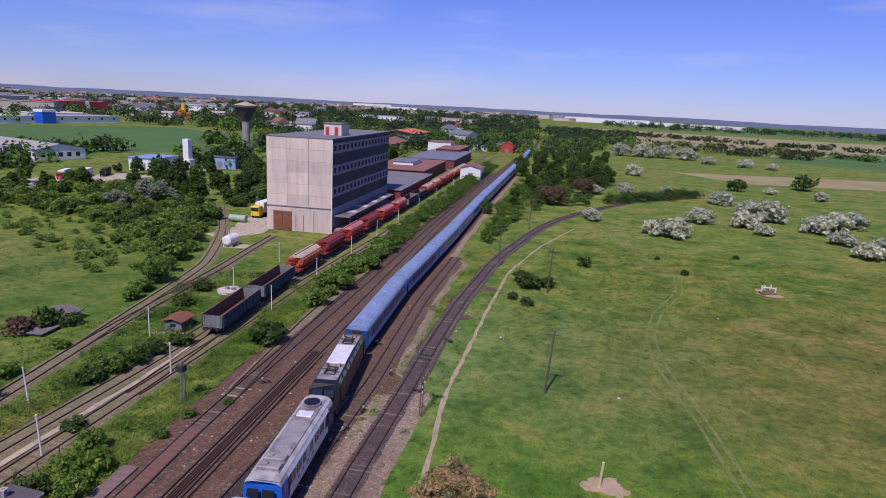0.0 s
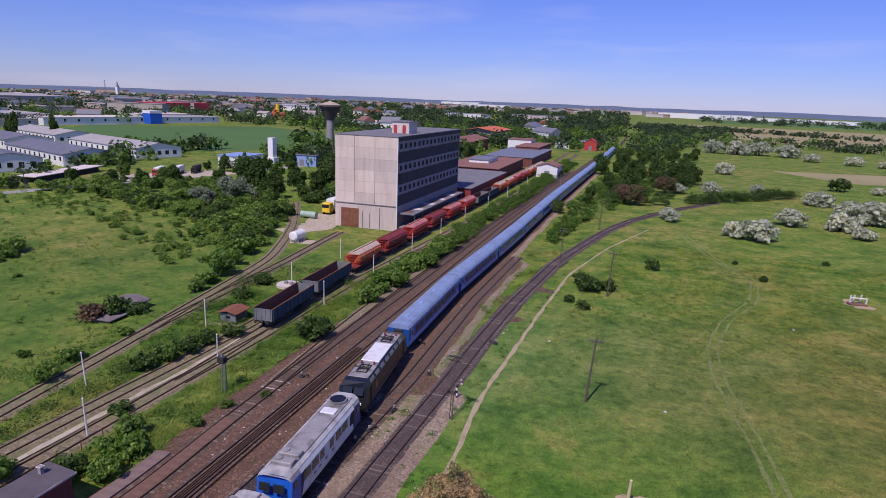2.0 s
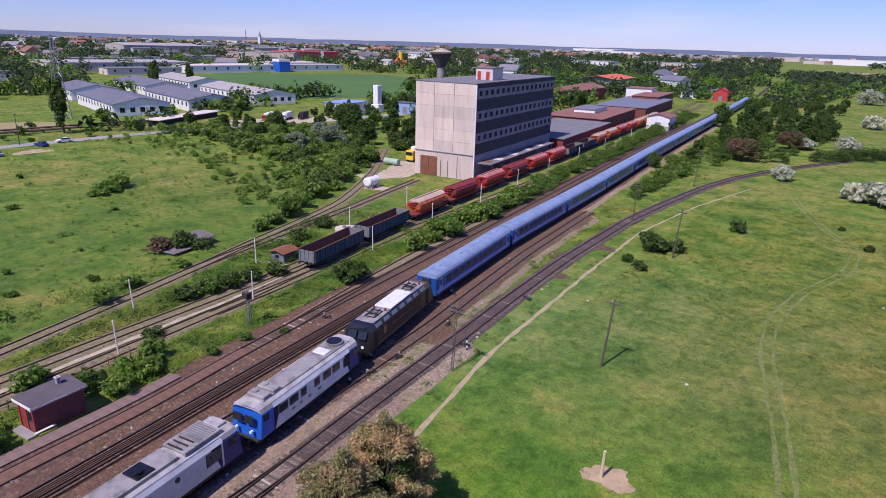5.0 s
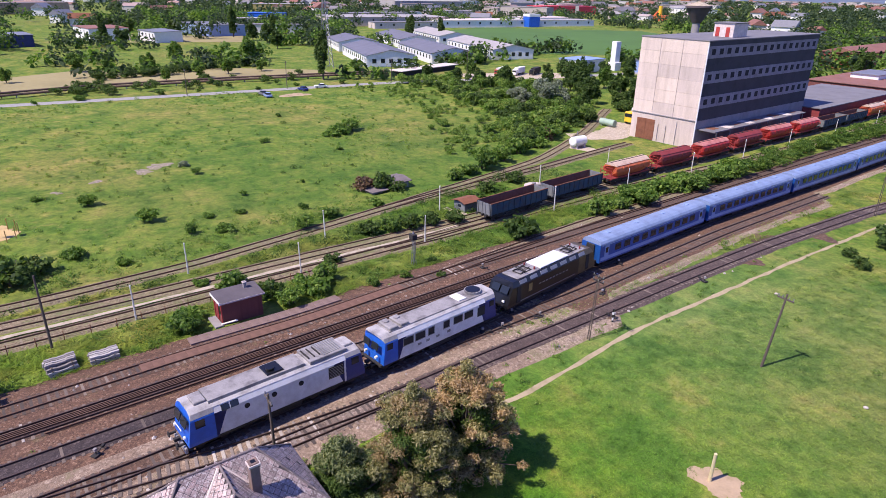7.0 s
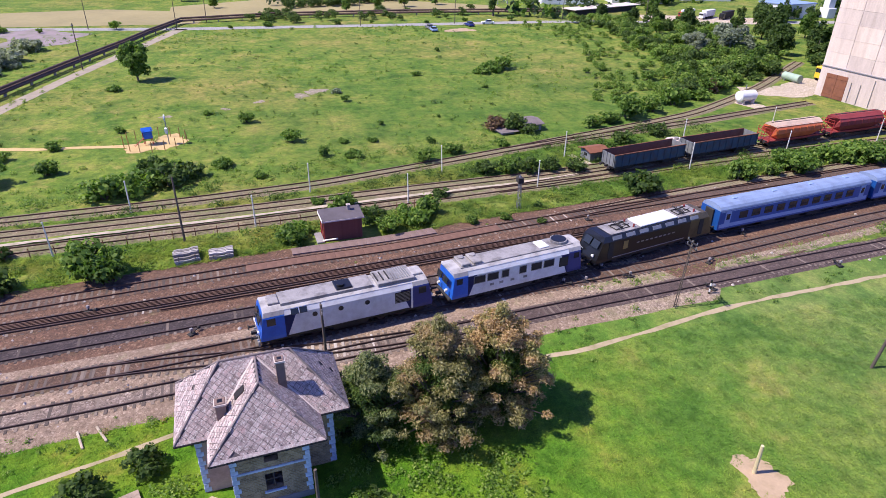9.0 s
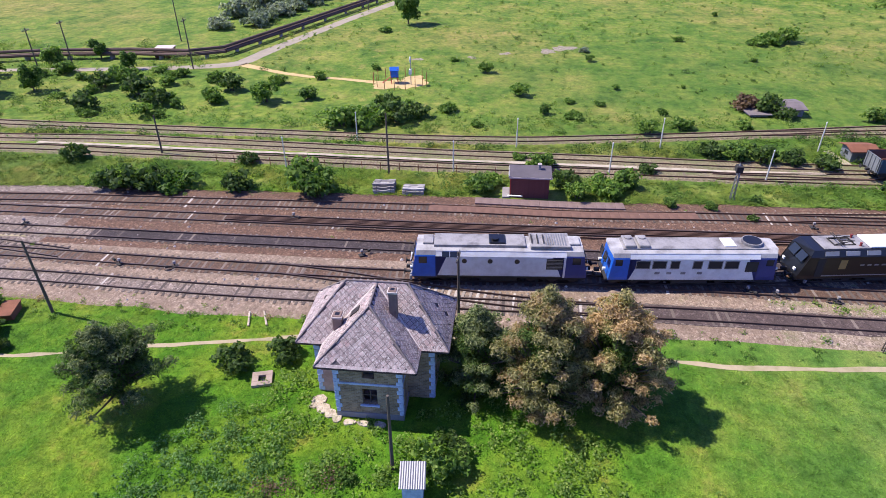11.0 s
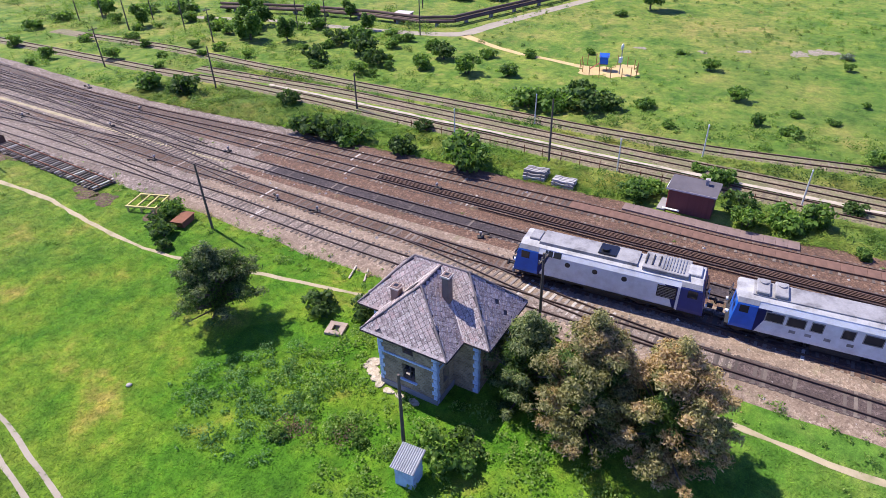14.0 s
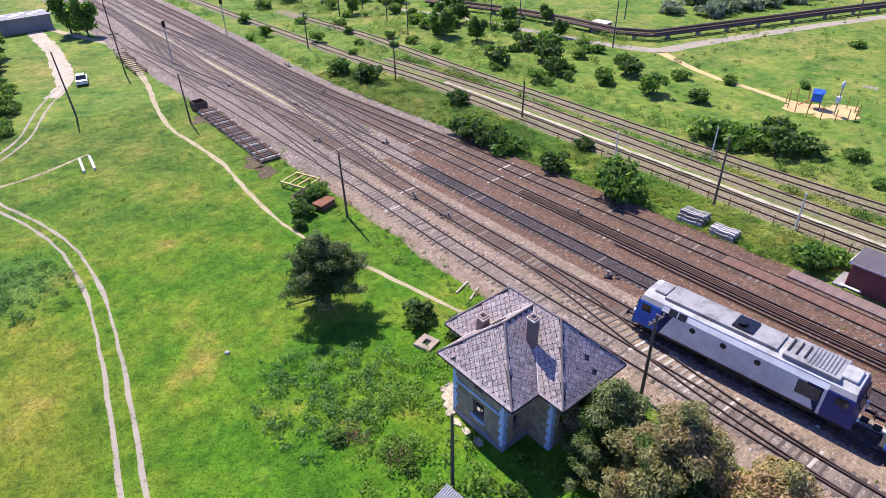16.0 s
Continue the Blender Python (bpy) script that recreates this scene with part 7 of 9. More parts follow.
def build_paths():
    lane("footpath", [(x, y, w * 0.72) for x, y, w in FOOT], "dirt", "narrow trodden footpath through the grass")
    for s in (-0.62, 0.62):
        lane("wheel_rut", [(x + s, y - s * 0.5, 0.15) for x, y in RUT[3:]], "lane_tan", "bare wheel rut of a farm track", 0.022, 0.09, 3)
        lane("wheel_trace", [(x + s, y, 0.2) for x, y in TRACE], "trace", "faint wheel mark pressed into the grass", 0.021, 0.12, 4)
    lane("farm_track", [(x, y, 1.5 - 0.4 * (i > 2)) for i, (x, y) in enumerate(RUT[:5])], "pale_dirt", "pale dirt track by the yard", 0.018, 0.3)
    lane("side_path", [(10.6, -47.6, 0.2), (13.1, -46.1, 0.3), (16.9, -44.2, 0.32), (20.3, -43.6, 0.35), (23, -43.5, 0.35)], "dirt", "faint path across the grass", 0.018)
    lane("playground_path", [(-80.9, -33.5, 1.0), (-78.2, -27, 0.7), (-75.8, -20, 0.6), (-75.4, -12, 0.6), (-74.4, -6, 0.7), (-74.6, -2, 1.4)], "sand", "orange sandy path to the playground")
    lane("lane", [(-62, -95, 1.0), (-70, -75, 1.0), (-74, -55, 1.1), (-77.5, -42, 1.3), (-80.9, -34, 1.6), (-90, -33, 1.5), (-107, -29.5, 1.4), (-124, -25.8, 1.4), (-156, -17.5, 1.5), (-178, -12, 1.6), (-189, -9, 1.8)], "lane_tan", "narrow worn lane along the pipes")
    lane("road", [(-205, -140, 2.6), (-197, -63, 2.6), (-189.5, -10.8, 2.6), (-187, 46.8, 2.6), (-186, 82, 2.6), (-185, 113, 2.6), (-178, 150, 3.0), (-170, 185, 3), (-165, 240, 3)], "asphalt", "grey asphalt road beyond the meadow")
    lane("yard_apron", [(-189, 150, 8), (-180, 172, 9), (-174, 190, 8)], "pale_dirt", "pale dusty truck park", 0.026)
    lane("apron", [(-86, 113, 3.0), (-82, 122, 4.5), (-90, 138, 4)], "pale_dirt", "pale dusty apron before the store", 0.02, 0.5)
    lane("tank_apron", [(-72, 108, 1.6), (-76, 107, 2.2), (-80, 106, 1.4)], "pale_dirt", "pale dusty patch by the tank", 0.022, 0.4)
    for k, (x, y, r) in enumerate(SAND):
        blot("sand_patch", x, y, r, "sand" if k == 2 else "bare_soil", "bare sandy patch in the grass", 0.024, k)
    for k, (x, y, r) in enumerate([(-100, 22, 2.4), (-103, 25, 3.0), (-97, 14, 1.4), (-90, -2, 1.3), (-93, 8, 1.2)]):
        blot("rubble_patch", x, y, r * 0.8, "rubble", "greyish rubble patch in the meadow", 0.024, k)
    for k, (x, y, r) in enumerate([(-5.4, -33, 2.0), (-5.2, -29.5, 1.6), (-5.0, -50, 2.4), (-6.4, -22, 1.4), (-22.5, 70, 2.2), (-20, 82, 2.6), (-23, 92, 2.4), (-19, 100, 2.0)]):
        blot("rust_patch", x, y, r, "ballast_brown", "rust-brown bare soil beside the track", 0.028, k + 20)
    blot("fallow_patch", -180, -46, 15, "fallow", "bare mauve-grey fallow patch by the road", 0.03, 50)
    # fields in the distance
    def field(name, quad, mat, label, z):
        v = [(x, y, z) for x, y in quad]
        tagged(from_lists(name, v, [tuple(range(len(v)))], M[mat]), label, "field", kind="structure")

    field("field_1", [(-250, 236), (-200, 330), (-225, 400), (-380, 462), (-468, 352), (-410, 250), (-330, 262)], "field", "deep green crop field behind the barracks", 0.05)
    field("field_2", [(-80, 1290), (-10, 800), (130, 620), (360, 900), (600, 1300), (300, 1250)], "field_tan", "tan stubble field", 0.06)
    field("field_3", [(110, 560), (210, 520), (480, 700), (300, 830)], "field", "pale green crop field", 0.07)
    field("field_4", [(30, 380), (60, 340), (190, 380), (200, 440)], "field_tan", "dry straw-coloured field", 0.05)
    field("field_5", [(-202, -90), (-199, -5), (-226, -2), (-240, -40), (-225, -120)], "field_tan", "dry yellow field", 0.05)
    field("field_7", [(-213, -16), (-213, 106), (-230, 108), (-252, 74), (-266, 20), (-244, -18)], "field_tan", "dry yellow field beyond the road", 0.075)
    field("field_8", [(-398.9, 54.8), (-456.9, 61.9), (-433.6, 129.5), (-378.2, 117.4)], "field_tan", "bare tan yard before the workshops", 0.07)
    field("field_6", [(-10, 1500), (500, 1500), (1500, 2400), (600, 3200), (-200, 2600)], "field", "green fields below the horizon", 0.08)


build_paths()
build_grass()


def build_stones():
    """Loose pale stones and lumps strewn over the ballast, too many to count."""
    rnd = random.Random(91)
    v, f = [], []
    for _ in range(520):
        y = rnd.uniform(-70, 90)
        x = rnd.uniform(T6.at(y) - 2, T1.at(y) + 2.4)
        s = rnd.uniform(0.04, 0.13) * rnd.choice((1, 1, 1, 1.7))
        b, a = len(v), rnd.uniform(0, 6.28)
        for k in range(5):
            q = s * rnd.uniform(0.7, 1.2)
            v.append((x + q * math.cos(a + k * 1.2566), y + q * math.sin(a + k * 1.2566), 0.09))
        v.append((x + rnd.uniform(-0.02, 0.02), y, 0.13 + s * rnd.uniform(0.5, 1.0)))
        f += [(b + k, b + (k + 1) % 5, b + 5) for k in range(5)]
    tagged(from_lists("loose_stones", v, f, M["stone_pale"]), "loose pale stones strewn over the ballast", "stones", kind="stuff")


build_stones()


# ---- the abandoned house ----
def slate_mesh():
    bm = bmesh.new()
    box(bm, -0.153, 0.153, -0.153, 0.153, 0, 0.018)
    bmesh.ops.rotate(bm, cent=(0, 0, 0), matrix=Matrix.Rotation(math.pi / 4, 3, "Z"), verts=bm.verts)
    me = bpy.data.meshes.new("slate")
    bm.to_mesh(me)
    bm.free()
    me.materials.append(M["slate"])
    return me


def inside(p, poly):
    r, j = False, len(poly) - 1
    for i in range(len(poly)):
        (xi, yi), (xj, yj) = poly[i], poly[j]
        if (yi > p[1]) != (yj > p[1]) and p[0] < (xj - xi) * (p[1] - yi) / (yj - yi) + xi:
            r = not r
        j = i
    return r


def lay_slates(face, parent, me, rnd, skip=None, step=(0.47, 0.235)):
    """Courses of slates on a roof plane; face lists the eave's two ends first."""
    a, b = Vector(face[0]), Vector(face[1])
    u = (b - a).normalized()
    n = (b - a).cross(Vector(face[2]) - a).normalized()
    if n.z < 0:
        n = -n
    w = n.cross(u)
    if w.z < 0:
        w = -w
    poly = [((Vector(p) - a).dot(u), (Vector(p) - a).dot(w)) for p in face]
    lo, hi = min(p[0] for p in poly), max(p[0] for p in poly)
    top = max(p[1] for p in poly)
    eave = bmesh.new()
    box(eave, lo + 0.02, hi - 0.02, 0.0, 0.22, 0.0, 0.03)
    part("eave_course", eave, M["slate"], parent).matrix_local = Matrix.Translation(a + n * 0.03) @ Matrix((u, w, n)).transposed().to_4x4()
    row, v = 0, 0.3
    while v < top:
        x = lo + (step[0] / 2 if row % 2 else 0.0)
        while x < hi:
            if inside((x, v), poly) and rnd.random() > 0.004:
                q = a + u * x + w * v + n * 0.035
                if not skip or not skip(q):
                    o = new("slate", me)
                    o.parent = parent
                    m3 = Matrix((u, w, n)).transposed().to_4x4()
                    o.matrix_local = Matrix.Translation(q) @ m3 @ pose(0, 0, rnd.uniform(0, 0.015), rnd.uniform(0.6, 2.4), rnd.uniform(-1, 1), rnd.uniform(-2.5, 2.5))
            x += step[0]
        v += step[1]
        row += 1


def build_house():
    rnd = random.Random(21)
    ob = empty("abandoned_house", pose(-5.2, 14.4, 0, rz=4.8), "derelict ochre house with hipped slate roof", "house")
    E, R = 4.7, 7.9
    X0, X1, Y = -3.75, 2.05, 5.1
    FX, FY, AX, AZ = 4.24, 3.27, 1.75, 7.8
    o, side = 0.5, 1.05      # overhang of the eaves before the front and at the sides
    # walls with window openings cut through
    def wall(x0, x1, y0, y1, axis, holes, mat):
        lo, hi = (x0, x1) if axis == "x" else (y0, y1)
        ss = sorted({lo, hi, *[h[0] for h in holes], *[h[1] for h in holes]})
        zs = sorted({0.0, E, *[h[2] for h in holes], *[h[3] for h in holes]})
        bm, seen = bmesh.new(), {}

        def vert(s, d, z):
            if (s, d, z) not in seen:
                seen[s, d, z] = bm.verts.new((s, d, z) if axis == "x" else (d, s, z))
            return seen[s, d, z]

        d0, d1 = (y0, y1) if axis == "x" else (x0, x1)
        full = lambda i, k: 0 <= i < len(ss) - 1 and 0 <= k < len(zs) - 1 and not any(h[0] <= ss[i] and h[1] >= ss[i + 1] and h[2] <= zs[k] and h[3] >= zs[k + 1] for h in holes)  # noqa: E731
        for i in range(len(ss) - 1):
            for k in range(len(zs) - 1):
                if not full(i, k):
                    continue
                s0, s1, z0, z1 = ss[i], ss[i + 1], zs[k], zs[k + 1]
                for d in (d0, d1):
                    bm.faces.new([vert(s0, d, z0), vert(s1, d, z0), vert(s1, d, z1), vert(s0, d, z1)])
                for gone, (sa, za), (sb, zb) in ((full(i - 1, k), (s0, z0), (s0, z1)), (full(i + 1, k), (s1, z0), (s1, z1)), (full(i, k - 1), (s0, z0), (s1, z0)), (full(i, k + 1), (s0, z1), (s1, z1))):
                    if not gone:
                        bm.faces.new([vert(sa, d0, za), vert(sb, d0, zb), vert(sb, d1, zb), vert(sa, d1, za)])
        bmesh.ops.recalc_face_normals(bm, faces=bm.faces)
        return part("wall", bm, mat, ob)

    t = 0.4
    wall(FX - o - t, FX - o, -FY + side, FY - side, "y", [(-0.45, 0.55, 1.25, 2.6), (-0.35, 0.45, 3.55, 4.15)], M["plaster"])
    wall(X1 - o, FX - o - t, -FY + side, -FY + side + t, "x", [(2.2, 2.9, 1.3, 2.6)], M["plaster_pink"])
    wall(X1 - o, FX - o - t, FY - side - t, FY - side, "x", [(2.2, 2.9, 1.3, 2.6)], M["plaster"])
    wall(X1 - o - t, X1 - o, -Y + side, -FY + side, "y", [], M["plaster_pink"])
    wall(X1 - o - t, X1 - o, FY - side, Y - side, "y", [], M["plaster"])
    wall(X0 + o, X1 - o - t, -Y + side, -Y + side + t, "x", [(-2.0, -1.1, 1.2, 2.7), (0.0, 0.8, 1.2, 2.7)], M["plaster_pink"])
    wall(X0 + o, X1 - o - t, Y - side - t, Y - side, "x", [(-2.0, -1.1, 1.2, 2.7), (0.0, 0.8, 1.2, 2.7)], M["plaster"])
    wall(X0 + o, X0 + o + t, -Y + side + t, Y - side - t, "y", [(-2.6, -1.6, 1.2, 2.7), (1.6, 2.6, 0.0, 2.3)], M["plaster"])
    part("floor", boxm(X0 + o, FX - o, -FY + side, FY - side, 0.05, 0.2), M["concrete_dark"], ob)
    part("ceiling", boxm(X0 + o, X1 - o, -Y + side, Y - side, E - 0.25, E - 0.15), M["concrete_dark"], ob)
    part("plinth", boxm(X1 - o, FX - o + 0.06, -FY + side - 0.06, FY - side + 0.06, 0, 0.45), M["concrete_dark"], ob)
    # quoins and string course
    quoin = bpy.data.meshes.new("quoin")
    bm = boxm(-0.26, 0.05, -0.26, 0.05, 0, 0.34, 0.012)
    bm.to_mesh(quoin)
    bm.free()
    quoin.materials.append(M["quoin"])
    for cx, cy in ((FX - o, -FY + side), (FX - o, FY - side), (X1 - o, -Y + side), (X1 - o, Y - side), (X0 + o, -Y + side), (X0 + o, Y - side)):
        z, k = 0.1, 0
        while z < E - 0.4:
            q = new("quoin", quoin)
            q.parent = ob
            sx = 1.35 if k % 2 else 0.85
            q.matrix_local = Matrix.Translation((cx, cy, z)) @ Matrix.Diagonal((sx if cx > 0 else -sx, (2.2 - sx) if cy > 0 else -(2.2 - sx), 1, 1))
            z += 0.37
            k += 1
    part("string_course", boxm(FX - o - 0.02, FX - o + 0.07, -FY + side, FY - side, 2.98, 3.12), M["quoin"], ob)
    for s in (-1, 1):
        y = s * (FY - side)
        part("string_course", boxm(X1 - o, FX - o, min(y, y + s * 0.07), max(y, y + s * 0.07), 2.98, 3.12), M["quoin"], ob)
    part("window_sill", boxm(FX - o - 0.05, FX - o + 0.14, -0.6, 0.7, 1.15, 1.25), M["quoin"], ob)
    fr = part("window_frame", boxm(FX - o - 0.25, FX - o - 0.19, -0.45, 0.55, 1.9, 1.96), M["wood_pole"], ob)
    part("broken_sash", boxm(FX - o - 0.25, FX - o - 0.2, 0.02, 0.08, 1.25, 2.6), M["wood_pole"], fr)
    # roof
    P = lambda x, y, z: (x, y, z)  # noqa: E731
    ym = 2.1
    rx = -0.85
    faces = [
        [P(FX, -FY, E), P(FX, FY, E), P(AX, 0, AZ)],
        [P(rx, -FY, E), P(FX, -FY, E), P(AX, 0, AZ), P(rx, 0, AZ)],
        [P(FX, FY, E), P(rx, FY, E), P(rx, 0, AZ), P(AX, 0, AZ)],
        [P(X1, -Y, E), P(X1, Y, E), P(rx, ym, R), P(rx, -ym, R)],
        [P(X1, Y, E), P(X0, Y, E), P(rx, ym, R)],
        [P(X0, -Y, E), P(X1, -Y, E), P(rx, -ym, R)],
        [P(X0, Y, E), P(X0, -Y, E), P(rx, -ym, R), P(rx, ym, R)],
    ]
    main = lambda q: E + min((X1 - q.x) * (R - E) / (X1 - rx), (q.x - X0) * (R - E) / (rx - X0), (Y - abs(q.y)) * (R - E) / (Y - ym))  # noqa: E731
    wing = lambda q: E + min((FX - q.x) * (AZ - E) / (FX - AX), (FY - abs(q.y)) * (AZ - E) / FY) if q.x > rx else 0  # noqa: E731
    me = slate_mesh()
    for k, fc in enumerate(faces):
        bm = bmesh.new()
        vs = [bm.verts.new(p) for p in fc]
        f0 = bm.faces.new(vs)
        bm.normal_update()
        if f0.normal.z < 0:
            bmesh.ops.reverse_faces(bm, faces=[f0])
        bmesh.ops.solidify(bm, geom=[f0], thickness=0.12)
        slope = part("roof_slope", bm, M["slate_bed"], ob)
        hidden = (lambda q: q.z < main(q) - 0.03) if k in (1, 2) else (lambda q: q.z < wing(q) - 0.03) if k == 3 else None
        if k in (0, 1, 2, 3, 4, 5):
            lay_slates(fc, slope, me, rnd, hidden)
    def cap(a, b, r=0.07):
        part("ridge_cap", tubem(a, b, r, seg=8), M["slate_old"], ob, "weathered grey ridge capping")

    cap((FX, -FY, E + 0.06), (AX, 0, AZ + 0.06)), cap((FX, FY, E + 0.06), (AX, 0, AZ + 0.06)), cap((AX, 0, AZ + 0.06), (rx, 0, AZ + 0.06))
    cap((X1, -Y, E + 0.06), (rx, -ym, R + 0.06)), cap((X1, Y, E + 0.06), (rx, ym, R + 0.06)), cap((X0, -Y, E + 0.06), (rx, -ym, R + 0.06)), cap((X0, Y, E + 0.06), (rx, ym, R + 0.06)), cap((rx, -ym, R + 0.06), (rx, ym, R + 0.06))
    # mortared valley strips
    for s in (-1, 1):
        part("valley", tubem((X1 - 0.05, s * FY * 0.985, E + 0.08), (rx + 0.2, s * 0.12, AZ), 0.07, seg=6), M["concrete"], ob)
    # gutter
    bm = bmesh.new()
    for p, q in (((FX, -FY), (FX, FY)), ((X1, -Y), (X1, -FY)), ((X1, FY), (X1, Y)), ((X1, -FY), (FX, -FY)), ((X1, FY), (FX, FY)), ((X0, -Y), (X1, -Y)), ((X0, Y), (X1, Y))):
        tube(bm, (p[0], p[1], E - 0.06), (q[0], q[1], E - 0.06), 0.07, seg=6)
    part("gutter", bm, M["underframe"], ob)
    # chimneys and roof hatch
    for cx, cy, z0, z1, w in ((0.75, 1.35, 6.2, 8.55, 0.26), (1.25, -2.3, 5.2, 6.7, 0.3)):
        bm = boxm(cx - w, cx + w, cy - w, cy + w, z0, z1, 0.02)
        c = part("chimney", bm, M["chimney"], ob, "sooty brick chimney stack")
        part("chimney_cap", boxm(cx - w - 0.06, cx + w + 0.06, cy - w - 0.06, cy + w + 0.06, z1 - 0.18, z1 - 0.06), M["concrete"], c)
        part("flue", boxm(cx - w * 0.5, cx + w * 0.5, cy - w * 0.5, cy + w * 0.5, z1, z1 + 0.01), M["black"], c)
    bm = boxm(-0.3, 0.3, -0.4, 0.4, 0, 0.06)
    bmesh.ops.transform(bm, matrix=pose(1.0, -1.15, 6.8, rx=43), verts=bm.verts)
    part("roof_hatch", bm, M["black"], ob, "dark open hatch in the roof")
    # broken terrace stones at the foot of the wall
    s = empty("stone_terrace", pose(0, 0, 0), "broken pale stone terrace beside the house", "terrace")
    for x, y, w, l, turn in ((-2.4, 10.7, 0.5, 0.6, 12), (-1.7, 11.3, 0.55, 0.5, -20), (-1.3, 11.9, 0.4, 0.45, 30), (-1.0, 12.5, 0.45, 0.4, 8), (-1.9, 10.6, 0.35, 0.4, 40), (-0.8, 13.4, 0.3, 0.5, 5), (-0.85, 14.4, 0.28, 0.55, -4), (-0.95, 15.5, 0.28, 0.5, 6)):
        bm = bmesh.new()
        rim = [(math.cos(k * 0.785 + 0.3) * w * rnd.uniform(0.8, 1.15), math.sin(k * 0.785 + 0.3) * l * rnd.uniform(0.8, 1.15)) for k in range(8)]
        base, top = [bm.verts.new((px, py, -0.04)) for px, py in rim], [bm.verts.new((px * 0.93, py * 0.93, rnd.uniform(0.05, 0.12))) for px, py in rim]
        bm.faces.new(top)
        for k in range(8):
            bm.faces.new((base[k], base[(k + 1) % 8], top[(k + 1) % 8], top[k]))
        bmesh.ops.transform(bm, matrix=pose(x, y, 0, rz=turn), verts=bm.verts)
        part("slab", bm, M["pale_dirt"], s)


build_house()


def build_hut():
    ob = empty("brick_hut", pose(-35.6, 20.8, 0, rz=5.0) @ Matrix.Diagonal((0.92, 0.82, 1, 1)), "dark red brick hut with flat grey roof", "hut")
    # brick courses drawn as real bands on the two seen sides
    part("wall", boxm(-2.55, 0, 0, 5.1, 0, 2.62), M["brick_dark"], ob)
    me = bpy.data.meshes.new("brick_course")
    bm = boxm(0, 0.015, 0.02, 5.08, 0, 0.062)
    bm.to_mesh(me)
    bm.free()
    me.materials.append(M["brick_dark"])
    for i in range(33):
        c = new("brick_course", me)
        c.parent = ob
        c.location = (0, 0, 0.06 + i * 0.077)
    bm = bmesh.new()
    prism(bm, [(-2.85, 2.66), (0.3, 2.5), (0.3, 2.62), (-2.85, 2.82)], -0.3, 5.4)
    r = part("roof", bm, M["hut_roof"], ob)
    part("fascia", boxm(0.28, 0.34, -0.3, 5.4, 2.44, 2.6), M["concrete"], r)
    part("fascia", boxm(-2.85, 0.34, -0.34, -0.28, 2.44, 2.7), M["white"], r)
    for x in (-2.5, -1.25, -0.15):
        part("front_post", boxm(x, x + 0.16, -0.1, 0.02, 0, 2.5), M["red"], ob)
    part("door", boxm(-2.2, -1.35, -0.05, 0.03, 0.1, 2.1), M["red_dark"], ob)
    part("window", boxm(-1.05, -0.3, -0.05, 0.03, 1.0, 1.9), M["glass"], ob)
    c = part("chimney", boxm(-2.1, -1.75, 3.6, 3.95, 2.6, 3.4, 0.02), M["concrete_dark"], ob)
    part("chimney_cap", boxm(-2.18, -1.67, 3.52, 4.03, 3.3, 3.38), M["concrete"], c)
    part("bench", boxm(0.3, 0.6, -0.4, 1.6, 0.4, 0.46), M["post_white"], ob, "pale plank bench against the wall")
    part("step", boxm(-2.4, 0.3, -1.1, -0.1, 0, 0.2, 0.03), M["concrete_dark"], ob)
    p = tagged(new("platform"), "low worn brown platform beside the siding", "platform", kind="structure")
    slab = bpy.data.meshes.new("paving_slab")
    bm = boxm(-0.7, 0.7, -0.496, 0.496, 0, 0.26, 0.008)
    bm.to_mesh(slab)
    bm.free()
    slab.materials.append(M["platform"])
    for i in range(16):
        y = 17.6 + i
        o = new("paving_slab", slab)
        o.parent = p
        o.matrix_local = pose(T6.at(y) - 2.15, y, random.uniform(-0.01, 0.01), rz=T6.heading(y))
    deck = tagged(new("track_crossing"), "red-brown boarded crossing between the rails", "crossing", kind="structure")
    board = bpy.data.meshes.new("board")
    bm = boxm(-0.64, 0.64, -0.496, 0.496, 0, 0.05, 0.006)
    bm.to_mesh(board)
    bm.free()
    board.materials.append(M["rust_load"])
    for i in range(28):
        y = 13.0 + i
        o = new("board", board)
        o.parent = deck
        o.matrix_local = pose(T6.at(y), y, 0.21, rz=T6.heading(y))


build_hut()


# ---- posts, poles and signals ----
def wood_pole(x, y, h, lean=(0.0, 0.0), arms=1, name="utility_pole", label="dark wooden utility pole with insulators"):
    ob = empty(name, pose(x, y, 0), label, "pole")
    part("shaft", tubem((0, 0, -0.2), (lean[0], lean[1], h), 0.13, 0.085, seg=10), M["wood_pole"], ob)
    for k in range(arms):
        z = h - 0.5 - k * 0.6
        f = z / h
        a = part("crossarm", boxm(lean[0] * f - 0.75, lean[0] * f + 0.75, lean[1] * f - 0.06, lean[1] * f + 0.06, z - 0.06, z + 0.06), M["wood_pole"], ob)
        for s in (-0.68, -0.3, 0.3, 0.68):
            part("insulator", tubem((lean[0] * f + s, lean[1] * f, z + 0.05), (lean[0] * f + s, lean[1] * f, z + 0.28), 0.045, seg=8), M["metal"], a)
    return ob


